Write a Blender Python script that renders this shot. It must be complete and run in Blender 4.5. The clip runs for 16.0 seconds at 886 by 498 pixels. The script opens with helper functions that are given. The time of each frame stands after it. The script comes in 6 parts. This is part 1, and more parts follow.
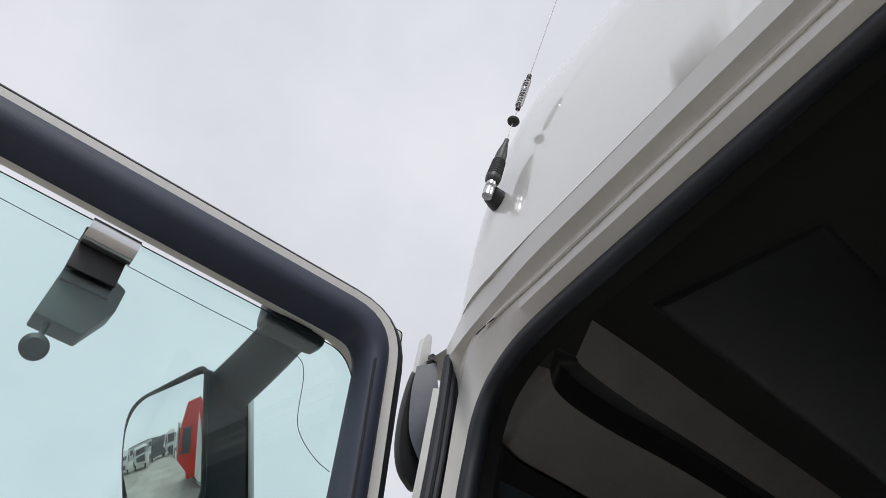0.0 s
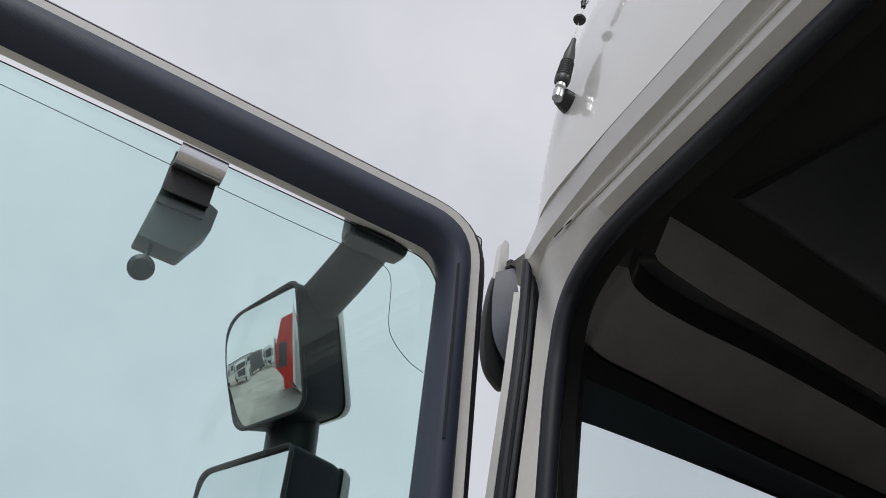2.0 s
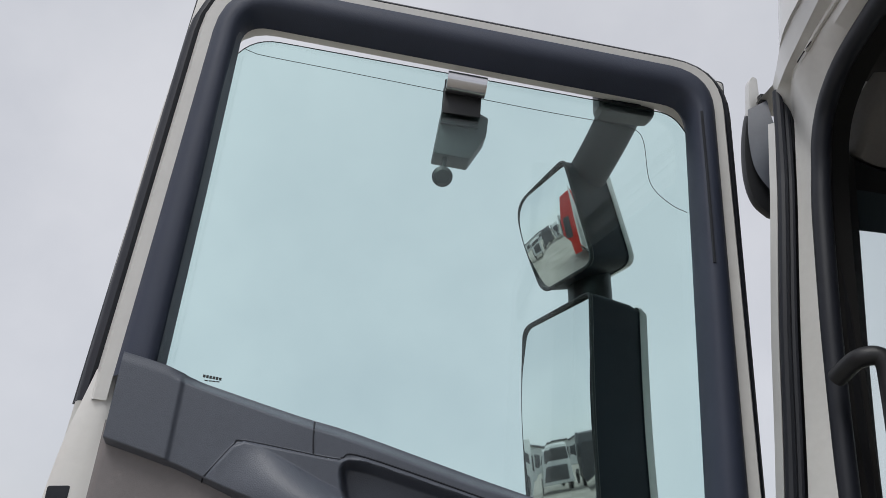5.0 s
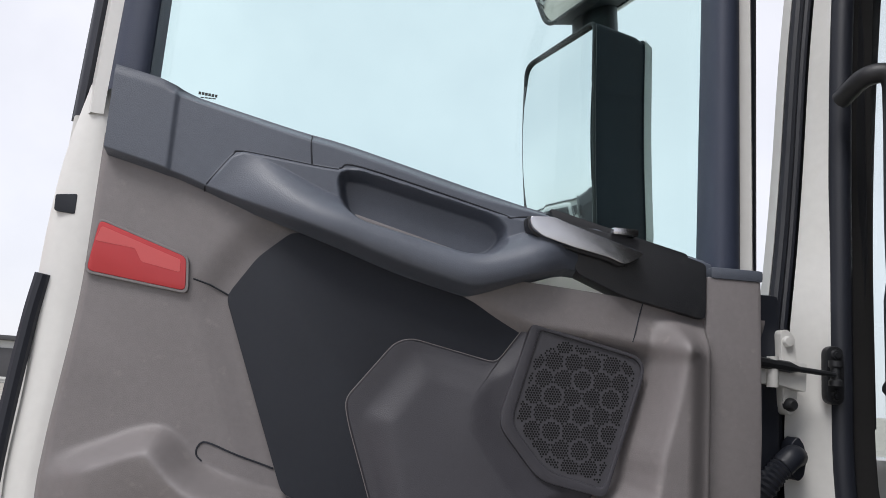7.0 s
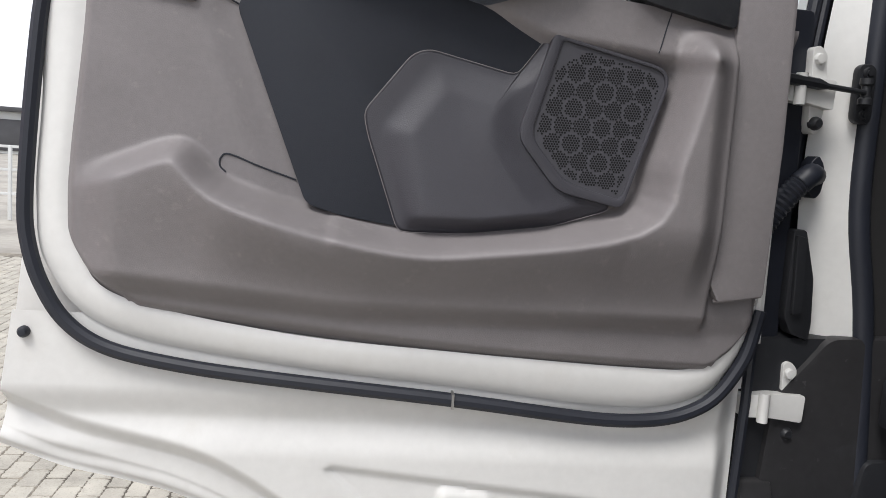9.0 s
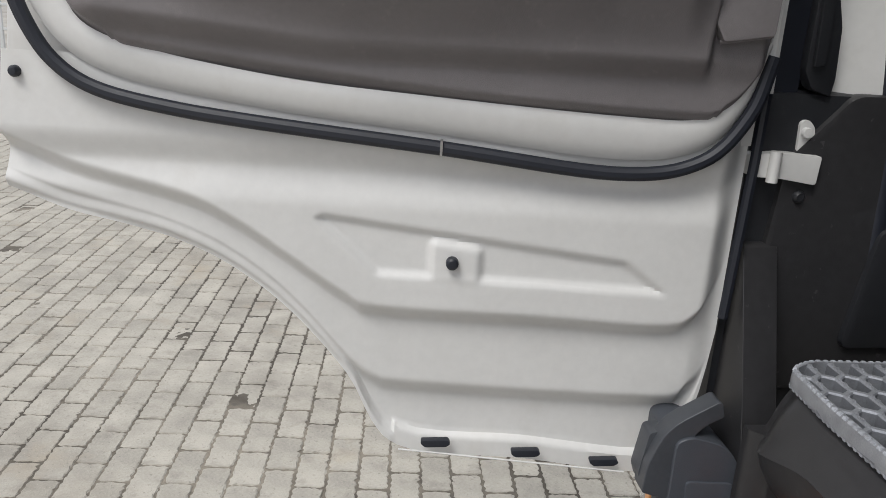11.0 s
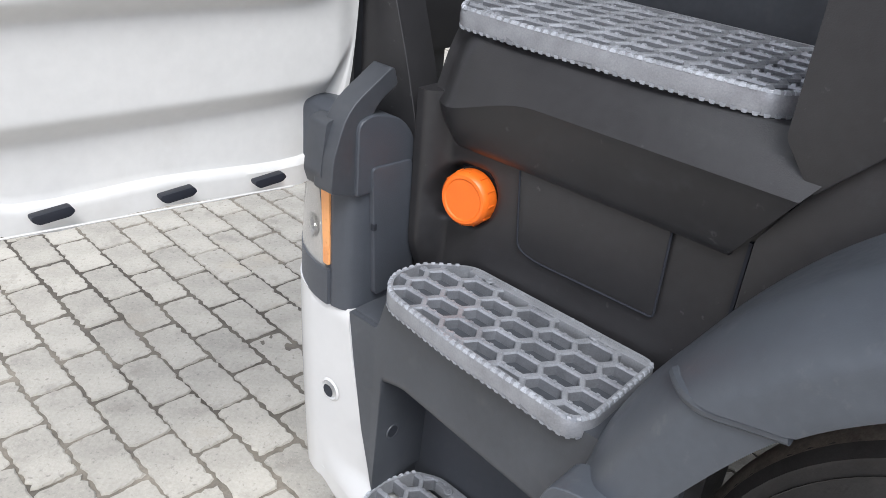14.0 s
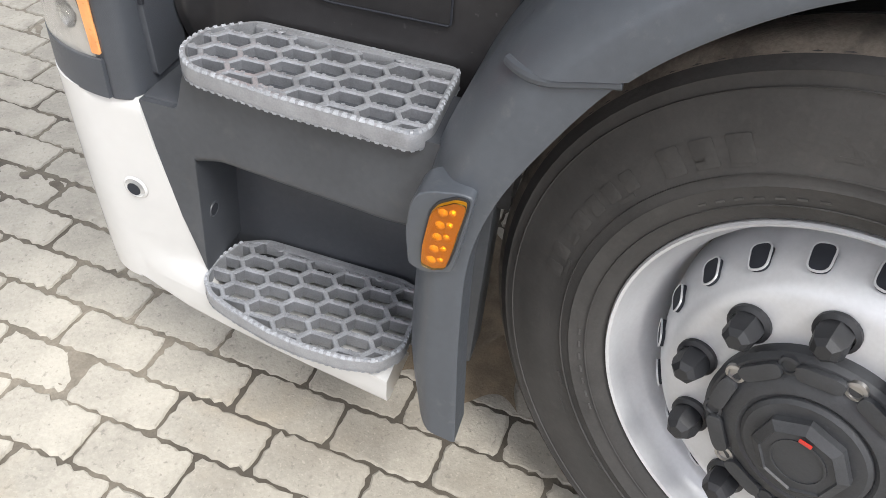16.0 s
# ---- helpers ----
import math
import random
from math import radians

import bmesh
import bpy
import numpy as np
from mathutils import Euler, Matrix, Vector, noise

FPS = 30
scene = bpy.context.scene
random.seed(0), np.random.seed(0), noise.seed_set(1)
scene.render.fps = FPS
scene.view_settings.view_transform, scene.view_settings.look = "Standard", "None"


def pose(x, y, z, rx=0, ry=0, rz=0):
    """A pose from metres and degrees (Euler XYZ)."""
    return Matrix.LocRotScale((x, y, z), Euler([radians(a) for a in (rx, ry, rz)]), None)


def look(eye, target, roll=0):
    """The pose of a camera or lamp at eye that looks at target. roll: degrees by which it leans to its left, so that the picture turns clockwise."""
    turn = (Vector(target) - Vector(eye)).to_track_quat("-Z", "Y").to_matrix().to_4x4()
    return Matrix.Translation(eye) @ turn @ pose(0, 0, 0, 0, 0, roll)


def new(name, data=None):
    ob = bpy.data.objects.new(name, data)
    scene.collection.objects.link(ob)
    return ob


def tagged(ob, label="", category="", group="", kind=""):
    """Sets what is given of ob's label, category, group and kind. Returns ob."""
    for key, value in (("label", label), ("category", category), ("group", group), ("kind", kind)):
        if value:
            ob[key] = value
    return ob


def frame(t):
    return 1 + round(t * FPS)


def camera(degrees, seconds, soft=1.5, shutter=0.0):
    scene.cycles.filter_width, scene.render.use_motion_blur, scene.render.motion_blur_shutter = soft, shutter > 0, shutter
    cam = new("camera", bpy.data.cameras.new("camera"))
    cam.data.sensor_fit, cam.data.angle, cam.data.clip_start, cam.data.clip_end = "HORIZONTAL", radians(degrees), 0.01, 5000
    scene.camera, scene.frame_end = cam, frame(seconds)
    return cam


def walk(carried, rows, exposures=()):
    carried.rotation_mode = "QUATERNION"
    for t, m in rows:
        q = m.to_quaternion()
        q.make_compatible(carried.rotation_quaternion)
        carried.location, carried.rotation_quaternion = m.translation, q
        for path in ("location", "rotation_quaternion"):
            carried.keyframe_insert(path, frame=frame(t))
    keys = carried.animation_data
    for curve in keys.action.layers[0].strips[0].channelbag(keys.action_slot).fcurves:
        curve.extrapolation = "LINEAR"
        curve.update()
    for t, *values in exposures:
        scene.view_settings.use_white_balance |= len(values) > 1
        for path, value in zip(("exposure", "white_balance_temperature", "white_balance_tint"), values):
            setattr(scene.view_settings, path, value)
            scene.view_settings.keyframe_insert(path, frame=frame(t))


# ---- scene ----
cam = camera(58.0, 16.0, soft=0.5)
PATH = [
    (0, (-0.490, -0.973, 2.088), (0.326, 0.300, 3.397), 7.3),
    (0.5, (-0.508, -0.943, 2.077), (0.278, 0.379, 3.355), 7.7),
    (1, (-0.502, -0.926, 2.057), (0.262, 0.441, 3.301), 7.4),
    (1.5, (-0.502, -0.905, 2.051), (0.248, 0.526, 3.229), 7.4),
    (2, (-0.509, -0.963, 2.060), (0.262, 0.495, 3.191), 6.8),
    (2.5, (-0.509, -1.053, 2.044), (0.065, 0.516, 3.142), 6.0),
    (3, (-0.530, -1.131, 2.015), (-0.243, 0.532, 3.087), 6.3),
    (3.2, (-0.542, -1.157, 2.008), (-0.327, 0.523, 3.071), 6.4),
    (5.3, (-0.549, -1.158, 1.916), (-0.343, 0.686, 2.662), 4.5),
    (5.5, (-0.547, -1.154, 1.904), (-0.336, 0.708, 2.602), 4.3),
    (6, (-0.534, -1.142, 1.878), (-0.321, 0.757, 2.467), 4.2),
    (6.5, (-0.52, -1.132, 1.849), (-0.299, 0.799, 2.321), 4.1),
    (7, (-0.515, -1.123, 1.822), (-0.29, 0.835, 2.157), 4.1),
    (7.5, (-0.51, -1.118, 1.803), (-0.285, 0.861, 1.992), 4.0),
    (8, (-0.509, -1.118, 1.787), (-0.286, 0.869, 1.834), 4.0),
    (8.5, (-0.51, -1.113, 1.761), (-0.289, 0.873, 1.674), 3.9),
    (9, (-0.509, -1.11, 1.743), (-0.289, 0.864, 1.513), 3.9),
    (9.5, (-0.509, -1.106, 1.727), (-0.3, 0.851, 1.368), 3.8),
    (9.7, (-0.512, -1.104, 1.718), (-0.301, 0.843, 1.312), 3.7),
    (11.8, (-0.321, -1.144, 1.532), (-0.334, 0.723, 0.814), 3.4),
    (12, (-0.329, -1.149, 1.517), (-0.342, 0.705, 0.767), 3.4),
    (12.5, (-0.434, -1.117, 1.454), (-0.367, 0.719, 0.662), 3.7),
    (13, (-0.513, -1.053, 1.406), (-0.01, 0.675, 0.534), 4.5),
    (13.5, (-0.531, -0.951, 1.364), (0.407, 0.569, 0.464), 5.2),
    (14, (-0.575, -0.851, 1.344), (0.654, 0.405, 0.389), 5.4),
    (14.5, (-0.655, -0.779, 1.335), (0.807, 0.095, 0.288), 6.4),
    (15, (-0.705, -0.753, 1.299), (0.794, -0.141, 0.125), 5.9),
    (15.5, (-0.712, -0.773, 1.295), (0.7, -0.277, -0.032), 6.4),
    (16, (-0.715, -0.763, 1.328), (0.676, -0.31, -0.036), 6.2),
]
walk(cam, [(t, look(eye, target, roll)) for t, eye, target, roll in PATH],
     exposures=[(0, 0.30, 6500, 10), (3.0, 0.05, 6500, 11), (5.5, 0.06, 6450, 10), (6.0, 0.28, 6450, 10), (7.0, 0.56, 6450, 12), (8.0, 0.94, 6500, 12), (9.0, 0.95, 6450, 11), (9.7, 0.76, 6450, 10), (12.0, 0.44, 6450, 10), (12.5, 0.40, 6400, 10), (13.0, 0.42, 6300, 10), (13.5, 0.80, 6200, 10), (14.0, 1.18, 6150, 11), (14.5, 1.34, 6100, 10), (15.0, 1.50, 6350, 10), (16.0, 1.38, 6550, 10)])

# ---- world and light ----
SUN_DIR = Vector((-0.35, -0.45, 0.82)).normalized()
world = bpy.data.worlds.new("overcast_sky")
scene.world = world
world.use_nodes = True
wt = world.node_tree
wt.nodes.clear()


def wn(kind, **props):
    n = wt.nodes.new(kind)
    for k, v in props.items():
        n.inputs[k].default_value = v
    return n


sky = wt.nodes.new("ShaderNodeTexSky")
sky.sky_type = 'NISHITA'
sky.sun_disc = False
sky.sun_elevation = math.asin(SUN_DIR.z)
sky.sun_rotation = math.atan2(SUN_DIR.x, SUN_DIR.y)
dim = wn("ShaderNodeVectorMath")
dim.operation = 'SCALE'
dim.inputs["Scale"].default_value = 0.10
wt.links.new(sky.outputs[0], dim.inputs[0])
coord = wn("ShaderNodeTexCoord")
cloud = wn("ShaderNodeTexNoise", Scale=2.2, Detail=6.0, Roughness=0.55)
wt.links.new(coord.outputs["Generated"], cloud.inputs["Vector"])
ramp = wt.nodes.new("ShaderNodeValToRGB")
ramp.color_ramp.elements[0].position = 0.32
ramp.color_ramp.elements[0].color = (0.545, 0.56, 0.605, 1)
ramp.color_ramp.elements[1].position = 0.68
ramp.color_ramp.elements[1].color = (0.70, 0.705, 0.74, 1)
wt.links.new(cloud.outputs["Fac"], ramp.inputs["Fac"])
blend = wn("ShaderNodeMix")
blend.data_type = 'RGBA'
blend.inputs[0].default_value = 0.9
wt.links.new(dim.outputs[0], blend.inputs[6])
wt.links.new(ramp.outputs[0], blend.inputs[7])
bg = wn("ShaderNodeBackground", Strength=1.0)
wt.links.new(blend.outputs[2], bg.inputs["Color"])
wo = wn("ShaderNodeOutputWorld")
wt.links.new(bg.outputs[0], wo.inputs["Surface"])

sun = new("sun", bpy.data.lights.new("sun", 'SUN'))
sun.data.energy, sun.data.angle, sun.data.color = 1.5, radians(25), (1.0, 0.98, 0.94)
sun.matrix_world = look(SUN_DIR * 30, (0, 0, 0))


# ---- materials ----
def material(name, color, rough=0.5, metal=0.0, var=0.12, scale=9.0, bump=0.0, bump_scale=400.0, coat=0.0,
             rvar=0.08, random_piece=0.0, dark=None, spec=0.5):
    """Base colour with variation at two scales, roughness variation, fine bump."""
    m = bpy.data.materials.new(name)
    m.use_nodes = True
    nt = m.node_tree
    b = nt.nodes["Principled BSDF"]
    tc = nt.nodes.new("ShaderNodeTexCoord")
    big = nt.nodes.new("ShaderNodeTexNoise")
    big.inputs["Scale"].default_value, big.inputs["Detail"].default_value = scale, 6.0
    fine = nt.nodes.new("ShaderNodeTexNoise")
    fine.inputs["Scale"].default_value, fine.inputs["Detail"].default_value = scale * 14, 3.0
    for n in (big, fine):
        nt.links.new(tc.outputs["Object"], n.inputs["Vector"])
    add = nt.nodes.new("ShaderNodeMath")
    add.operation = 'ADD'
    nt.links.new(big.outputs["Fac"], add.inputs[0])
    half = nt.nodes.new("ShaderNodeMath")
    half.operation = 'MULTIPLY'
    half.inputs[1].default_value = 0.5
    nt.links.new(fine.outputs["Fac"], half.inputs[0])
    nt.links.new(half.outputs[0], add.inputs[1])
    last = add.outputs[0]
    if random_piece:
        oi = nt.nodes.new("ShaderNodeObjectInfo")
        geo = nt.nodes.new("ShaderNodeNewGeometry")
        a2 = nt.nodes.new("ShaderNodeMath")
        a2.operation = 'ADD'
        nt.links.new(oi.outputs["Random"], a2.inputs[0])
        nt.links.new(geo.outputs["Random Per Island"], a2.inputs[1])
        fr = nt.nodes.new("ShaderNodeMath")
        fr.operation = 'FRACT'
        nt.links.new(a2.outputs[0], fr.inputs[0])
        mu = nt.nodes.new("ShaderNodeMath")
        mu.operation = 'MULTIPLY_ADD'
        mu.inputs[1].default_value, mu.inputs[2].default_value = random_piece, -random_piece / 2
        nt.links.new(fr.outputs[0], mu.inputs[0])
        a3 = nt.nodes.new("ShaderNodeMath")
        a3.operation = 'ADD'
        nt.links.new(last, a3.inputs[0])
        nt.links.new(mu.outputs[0], a3.inputs[1])
        last = a3.outputs[0]
    r = nt.nodes.new("ShaderNodeValToRGB")
    lo = dark or tuple(c * (1 - var) for c in color)
    hi = tuple(min(1, c * (1 + var)) for c in color)
    r.color_ramp.elements[0].position, r.color_ramp.elements[0].color = 0.45, (*lo, 1)
    r.color_ramp.elements[1].position, r.color_ramp.elements[1].color = 1.05, (*hi, 1)
    nt.links.new(last, r.inputs["Fac"])
    nt.links.new(r.outputs[0], b.inputs["Base Color"])
    rr = nt.nodes.new("ShaderNodeMapRange")
    rr.inputs["To Min"].default_value, rr.inputs["To Max"].default_value = max(0.02, rough - rvar), min(1, rough + rvar)
    nt.links.new(fine.outputs["Fac"], rr.inputs["Value"])
    nt.links.new(rr.outputs[0], b.inputs["Roughness"])
    b.inputs["Metallic"].default_value = metal
    b.inputs["Specular IOR Level"].default_value = spec
    b.inputs["Coat Weight"].default_value = coat
    b.inputs["Coat Roughness"].default_value = 0.06
    if bump:
        bn = nt.nodes.new("ShaderNodeTexNoise")
        bn.inputs["Scale"].default_value, bn.inputs["Detail"].default_value = bump_scale, 4.0
        nt.links.new(tc.outputs["Object"], bn.inputs["Vector"])
        bp = nt.nodes.new("ShaderNodeBump")
        bp.inputs["Strength"].default_value, bp.inputs["Distance"].default_value = bump, 0.002
        nt.links.new(bn.outputs["Fac"], bp.inputs["Height"])
        nt.links.new(bp.outputs[0], b.inputs["Normal"])
    return m


WHITE = material("white_paint", (0.625, 0.627, 0.62), 0.28, coat=1.0, var=0.03, scale=3, rvar=0.01)
WHITE_JAMB = material("white_jamb_paint", (0.69, 0.685, 0.665), 0.42, coat=0.25, var=0.06, scale=5)
TRIM = material("taupe_trim_plastic", (0.194, 0.179, 0.181), 0.46, var=0.10, bump=0.28, bump_scale=900)
NAVY = material("dark_blue_grey_plastic", (0.094, 0.106, 0.133), 0.42, var=0.1, bump=0.25, bump_scale=700)
CONSOLE_P = material("dark_console_plastic", (0.046, 0.045, 0.054), 0.5, var=0.1, bump=0.3, bump_scale=700)
GRILLEP = material("dark_grille_plastic", (0.058, 0.057, 0.066), 0.5, var=0.1, bump=0.2, bump_scale=900)
HOUSING = material("dark_housing_plastic", (0.064, 0.071, 0.084), 0.45, var=0.12, bump=0.25, bump_scale=600)
TINTBAND = material("tinted_screen_band", (0.050, 0.068, 0.080), 0.35, var=0.08)
# Far darker than HEADLINER: the shade inside the cab is put into the colour.
CEILING = material("shaded_cab_cloth", (0.018, 0.0175, 0.018), 0.9, bump=0.2, bump_scale=900)
FRAME_NAVY = material("dark_window_surround", (0.034, 0.043, 0.072), 0.6, var=0.1, bump=0.25, bump_scale=700)
# Grating bar sides: the shade down in the cells is put into this tone.
ALUSHADE = material("shaded_cast_aluminium", (0.20, 0.208, 0.226), 0.42, metal=0.3, var=0.25, scale=30, bump=0.3, bump_scale=350)
FELT = material("black_insert_fabric", (0.018, 0.021, 0.029), 0.8, bump=0.3, bump_scale=1500)
BLACKP = material("black_plastic", (0.018, 0.019, 0.022), 0.45, bump=0.2, bump_scale=600)
MIRRORP = material("blue_black_mirror_plastic", (0.016, 0.020, 0.028), 0.55, spec=0.3, bump=0.15, bump_scale=600)
RUBBER = material("black_rubber", (0.015, 0.0175, 0.026), 0.5, bump=0.1, bump_scale=300)
STEPBODY = material("charcoal_step_plastic", (0.056, 0.061, 0.070), 0.44, var=0.22, scale=7, bump=0.10, bump_scale=600)
STEPWALL = material("black_stairwell_plastic", (0.026, 0.0255, 0.027), 0.40, var=0.25, scale=5, bump=0.12, bump_scale=600)
ARCHP = material("grey_fender_plastic", (0.071, 0.080, 0.094), 0.40, var=0.14, scale=6, bump=0.09, bump_scale=600)
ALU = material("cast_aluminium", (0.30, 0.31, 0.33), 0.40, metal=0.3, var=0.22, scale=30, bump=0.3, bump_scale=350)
# Grating bar tops: rubbed metal, also toned lighter for the light on them.
ALURIDGE = material("rubbed_lit_aluminium", (0.335, 0.347, 0.372), 0.38, metal=0.35, var=0.3, scale=30, bump=0.2, bump_scale=350)
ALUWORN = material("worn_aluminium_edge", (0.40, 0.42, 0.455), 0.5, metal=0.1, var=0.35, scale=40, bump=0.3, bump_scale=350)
CHROME = material("satin_chrome", (0.62, 0.62, 0.64), 0.22, metal=1.0, var=0.04)
STEEL = material("zinc_steel", (0.42, 0.41, 0.40), 0.35, metal=0.9)
RIM = material("silver_rim_paint", (0.60, 0.61, 0.63), 0.36, metal=0.30, var=0.08, scale=12)
TYREMARK = material("rubbed_tyre_print", (0.075, 0.074, 0.072), 0.7, var=0.3, scale=30)
TYRE = material("tyre_rubber", (0.047, 0.0455, 0.044), 0.75, var=0.25, scale=14, bump=0.4, bump_scale=120)
TREAD = material("dusty_tread_rubber", (0.20, 0.175, 0.145), 0.9, var=0.35, scale=18, bump=0.5, bump_scale=150)
HUB = material("hub_paint", (0.036, 0.038, 0.042), 0.5, var=0.25, scale=20, bump=0.3, bump_scale=200)
ORANGE = material("orange_cap_plastic", (0.90, 0.17, 0.015), 0.4, var=0.08, scale=20)
MIRROR = material("mirror_glass", (0.86, 0.88, 0.88), 0.02, metal=1.0, var=0.01, rvar=0.01)
PAVER = material("concrete_paver", (0.368, 0.345, 0.296), 0.85, var=0.22, scale=7, bump=0.9, bump_scale=160, random_piece=0.22)
SAND = material("paver_joint_sand", (0.215, 0.190, 0.152), 0.95, var=0.35, scale=11, bump=0.8, bump_scale=200)
ASPHALT = material("far_yard_ground", (0.33, 0.31, 0.275), 0.9, var=0.25, scale=0.6, bump=0.4, bump_scale=20)
RED = material("red_truck_paint", (0.55, 0.02, 0.012), 0.3, coat=0.7, var=0.06, scale=3)
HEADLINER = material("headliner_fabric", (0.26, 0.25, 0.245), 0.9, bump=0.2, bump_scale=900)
CLIPGREY = material("grey_clip_plastic", (0.060, 0.064, 0.068), 0.5, var=0.06)
# Near-black that stands for unlit depth: speaker holes, hollows under gratings.
HOLEBLACK = material("unlit_hollow_black", (0.004, 0.004, 0.005), 0.9)
SOIL = material("dry_soil", (0.16, 0.125, 0.085), 0.95, var=0.45, scale=20, bump=1.0, bump_scale=120)
PRINT = material("dark_print", (0.03, 0.035, 0.035), 0.6)
GREENP = material("green_container_paint", (0.10, 0.26, 0.13), 0.6, var=0.15, scale=2)
FARWHITE = material("far_white_panel", (0.55, 0.56, 0.55), 0.6, var=0.1, scale=1)
FARDARK = material("far_dark_panel", (0.06, 0.06, 0.065), 0.5, var=0.2, scale=1)


def stained(m, lo, hi, scale, colour, amount, detail=5.0):
    """Lays dirt with uneven edges over a material, by its place in the yard."""
    nt = m.node_tree
    b = nt.nodes["Principled BSDF"]
    geo = nt.nodes.new("ShaderNodeNewGeometry")
    n = nt.nodes.new("ShaderNodeTexNoise")
    n.inputs["Scale"].default_value, n.inputs["Detail"].default_value, n.inputs["Roughness"].default_value = scale, detail, 0.62
    nt.links.new(geo.outputs["Position"], n.inputs["Vector"])
    mr = nt.nodes.new("ShaderNodeMapRange")
    mr.inputs["From Min"].default_value, mr.inputs["From Max"].default_value = lo, hi
    mr.inputs["To Max"].default_value = amount
    nt.links.new(n.outputs["Fac"], mr.inputs["Value"])
    mix = nt.nodes.new("ShaderNodeMix")
    mix.data_type = 'RGBA'
    old = b.inputs["Base Color"].links[0].from_socket
    nt.links.new(mr.outputs[0], mix.inputs[0])
    nt.links.new(old, mix.inputs[6])
    mix.inputs[7].default_value = (*colour, 1)
    nt.links.new(mix.outputs[2], b.inputs["Base Color"])


stained(ASPHALT, 0.52, 0.70, 0.8, (0.17, 0.155, 0.13), 0.6)
stained(SAND, 0.42, 0.56, 1.1, (0.062, 0.053, 0.042), 0.9)
stained(SAND, 0.52, 0.70, 14.0, (0.06, 0.055, 0.048), 0.6)
stained(PAVER, 0.54, 0.72, 1.3, (0.17, 0.152, 0.13), 0.55)
stained(PAVER, 0.55, 0.68, 0.75, (0.205, 0.172, 0.128), 0.40, 7.0)
stained(PAVER, 0.56, 0.66, 9.0, (0.19, 0.172, 0.145), 0.35)
stained(PAVER, 0.60, 0.70, 70.0, (0.12, 0.11, 0.097), 0.45, 3.0)
stained(PAVER, 0.60, 0.66, 130.0, (0.48, 0.44, 0.37), 0.35, 3.0)
stained(PAVER, 0.58, 0.75, 2.6, (0.42, 0.36, 0.27), 0.6)
stained(TRIM, 0.60, 0.74, 38.0, (0.33, 0.31, 0.29), 0.35, 8.0)
stained(STEPWALL, 0.60, 0.74, 9.0, (0.060, 0.062, 0.068), 0.45, 8.0)
stained(STEPWALL, 0.66, 0.72, 55.0, (0.14, 0.14, 0.14), 0.35, 6.0)
stained(STEPBODY, 0.56, 0.74, 30.0, (0.13, 0.13, 0.13), 0.18, 8.0)
stained(ARCHP, 0.58, 0.72, 40.0, (0.19, 0.19, 0.19), 0.22, 8.0)
stained(ALUWORN, 0.50, 0.66, 22.0, (0.16, 0.17, 0.19), 0.7, 8.0)
stained(TREAD, 0.50, 0.66, 20.0, (0.09, 0.08, 0.07), 0.8, 8.0)
stained(TYRE, 0.52, 0.74, 55.0, (0.085, 0.08, 0.073), 0.30, 8.0)
stained(WHITE_JAMB, 0.58, 0.80, 5.0, (0.48, 0.45, 0.40), 0.45, 8.0)
stained(BLACKP, 0.58, 0.78, 40.0, (0.07, 0.07, 0.07), 0.25, 8.0)


def glassy(name, tint, rough=0.02, ior=1.45, weight=1.0):
    m = bpy.data.materials.new(name)
    m.use_nodes = True
    b = m.node_tree.nodes["Principled BSDF"]
    b.inputs["Base Color"].default_value = (*tint, 1)
    b.inputs["Roughness"].default_value = rough
    b.inputs["IOR"].default_value = ior
    b.inputs["Transmission Weight"].default_value = weight
    return m


GLASS = glassy("green_tinted_glass", (0.76, 0.955, 0.93))
SCREEN = glassy("windscreen_glass", (0.88, 0.96, 0.95))
CLEAR = glassy("clear_lens", (0.93, 0.94, 0.94), 0.08)
AMBER = glassy("amber_lens", (1.0, 0.66, 0.10), 0.10, weight=1.0)
REDLENS = glassy("red_reflector_lens", (0.52, 0.05, 0.055), 0.22, weight=0.1)
REDSTEP = glassy("red_reflector_prisms", (0.64, 0.11, 0.11), 0.3, weight=0.1)
AMBERBACK = material("amber_reflector", (0.36, 0.165, 0.008), 0.35, metal=0.3, bump=0.6, bump_scale=90)
AMBERCELL = material("amber_led_facets", (0.80, 0.44, 0.03), 0.2, metal=0.5)
AMBERSTRIP = material("amber_side_marker", (0.90, 0.42, 0.16), 0.3, bump=0.3, bump_scale=80)
LAMPBACK = material("lamp_reflector", (0.70, 0.68, 0.66), 0.22, metal=0.6, var=0.15, scale=8)

# ---- mesh helpers ----
T = pose(0, 0, 0, 0, 0, 5.3)          # the truck's own axes: x inwards, y forwards
WM = {}


def thing(name, at, label, category, group="", kind=""):
    ob = new(name)
    ob.empty_display_size = 0.1
    ob.matrix_world = at
    WM[ob] = at
    return tagged(ob, label, category, group, kind)


def finish(bm, mat, name, smooth=None):
    bmesh.ops.recalc_face_normals(bm, faces=bm.faces)
    me = bpy.data.meshes.new(name)
    bm.to_mesh(me)
    bm.free()
    me.materials.append(mat)
    if smooth is not None:
        me.polygons.foreach_set("use_smooth", [True] * len(me.polygons))
        me.set_sharp_from_angle(angle=radians(smooth))
    return me


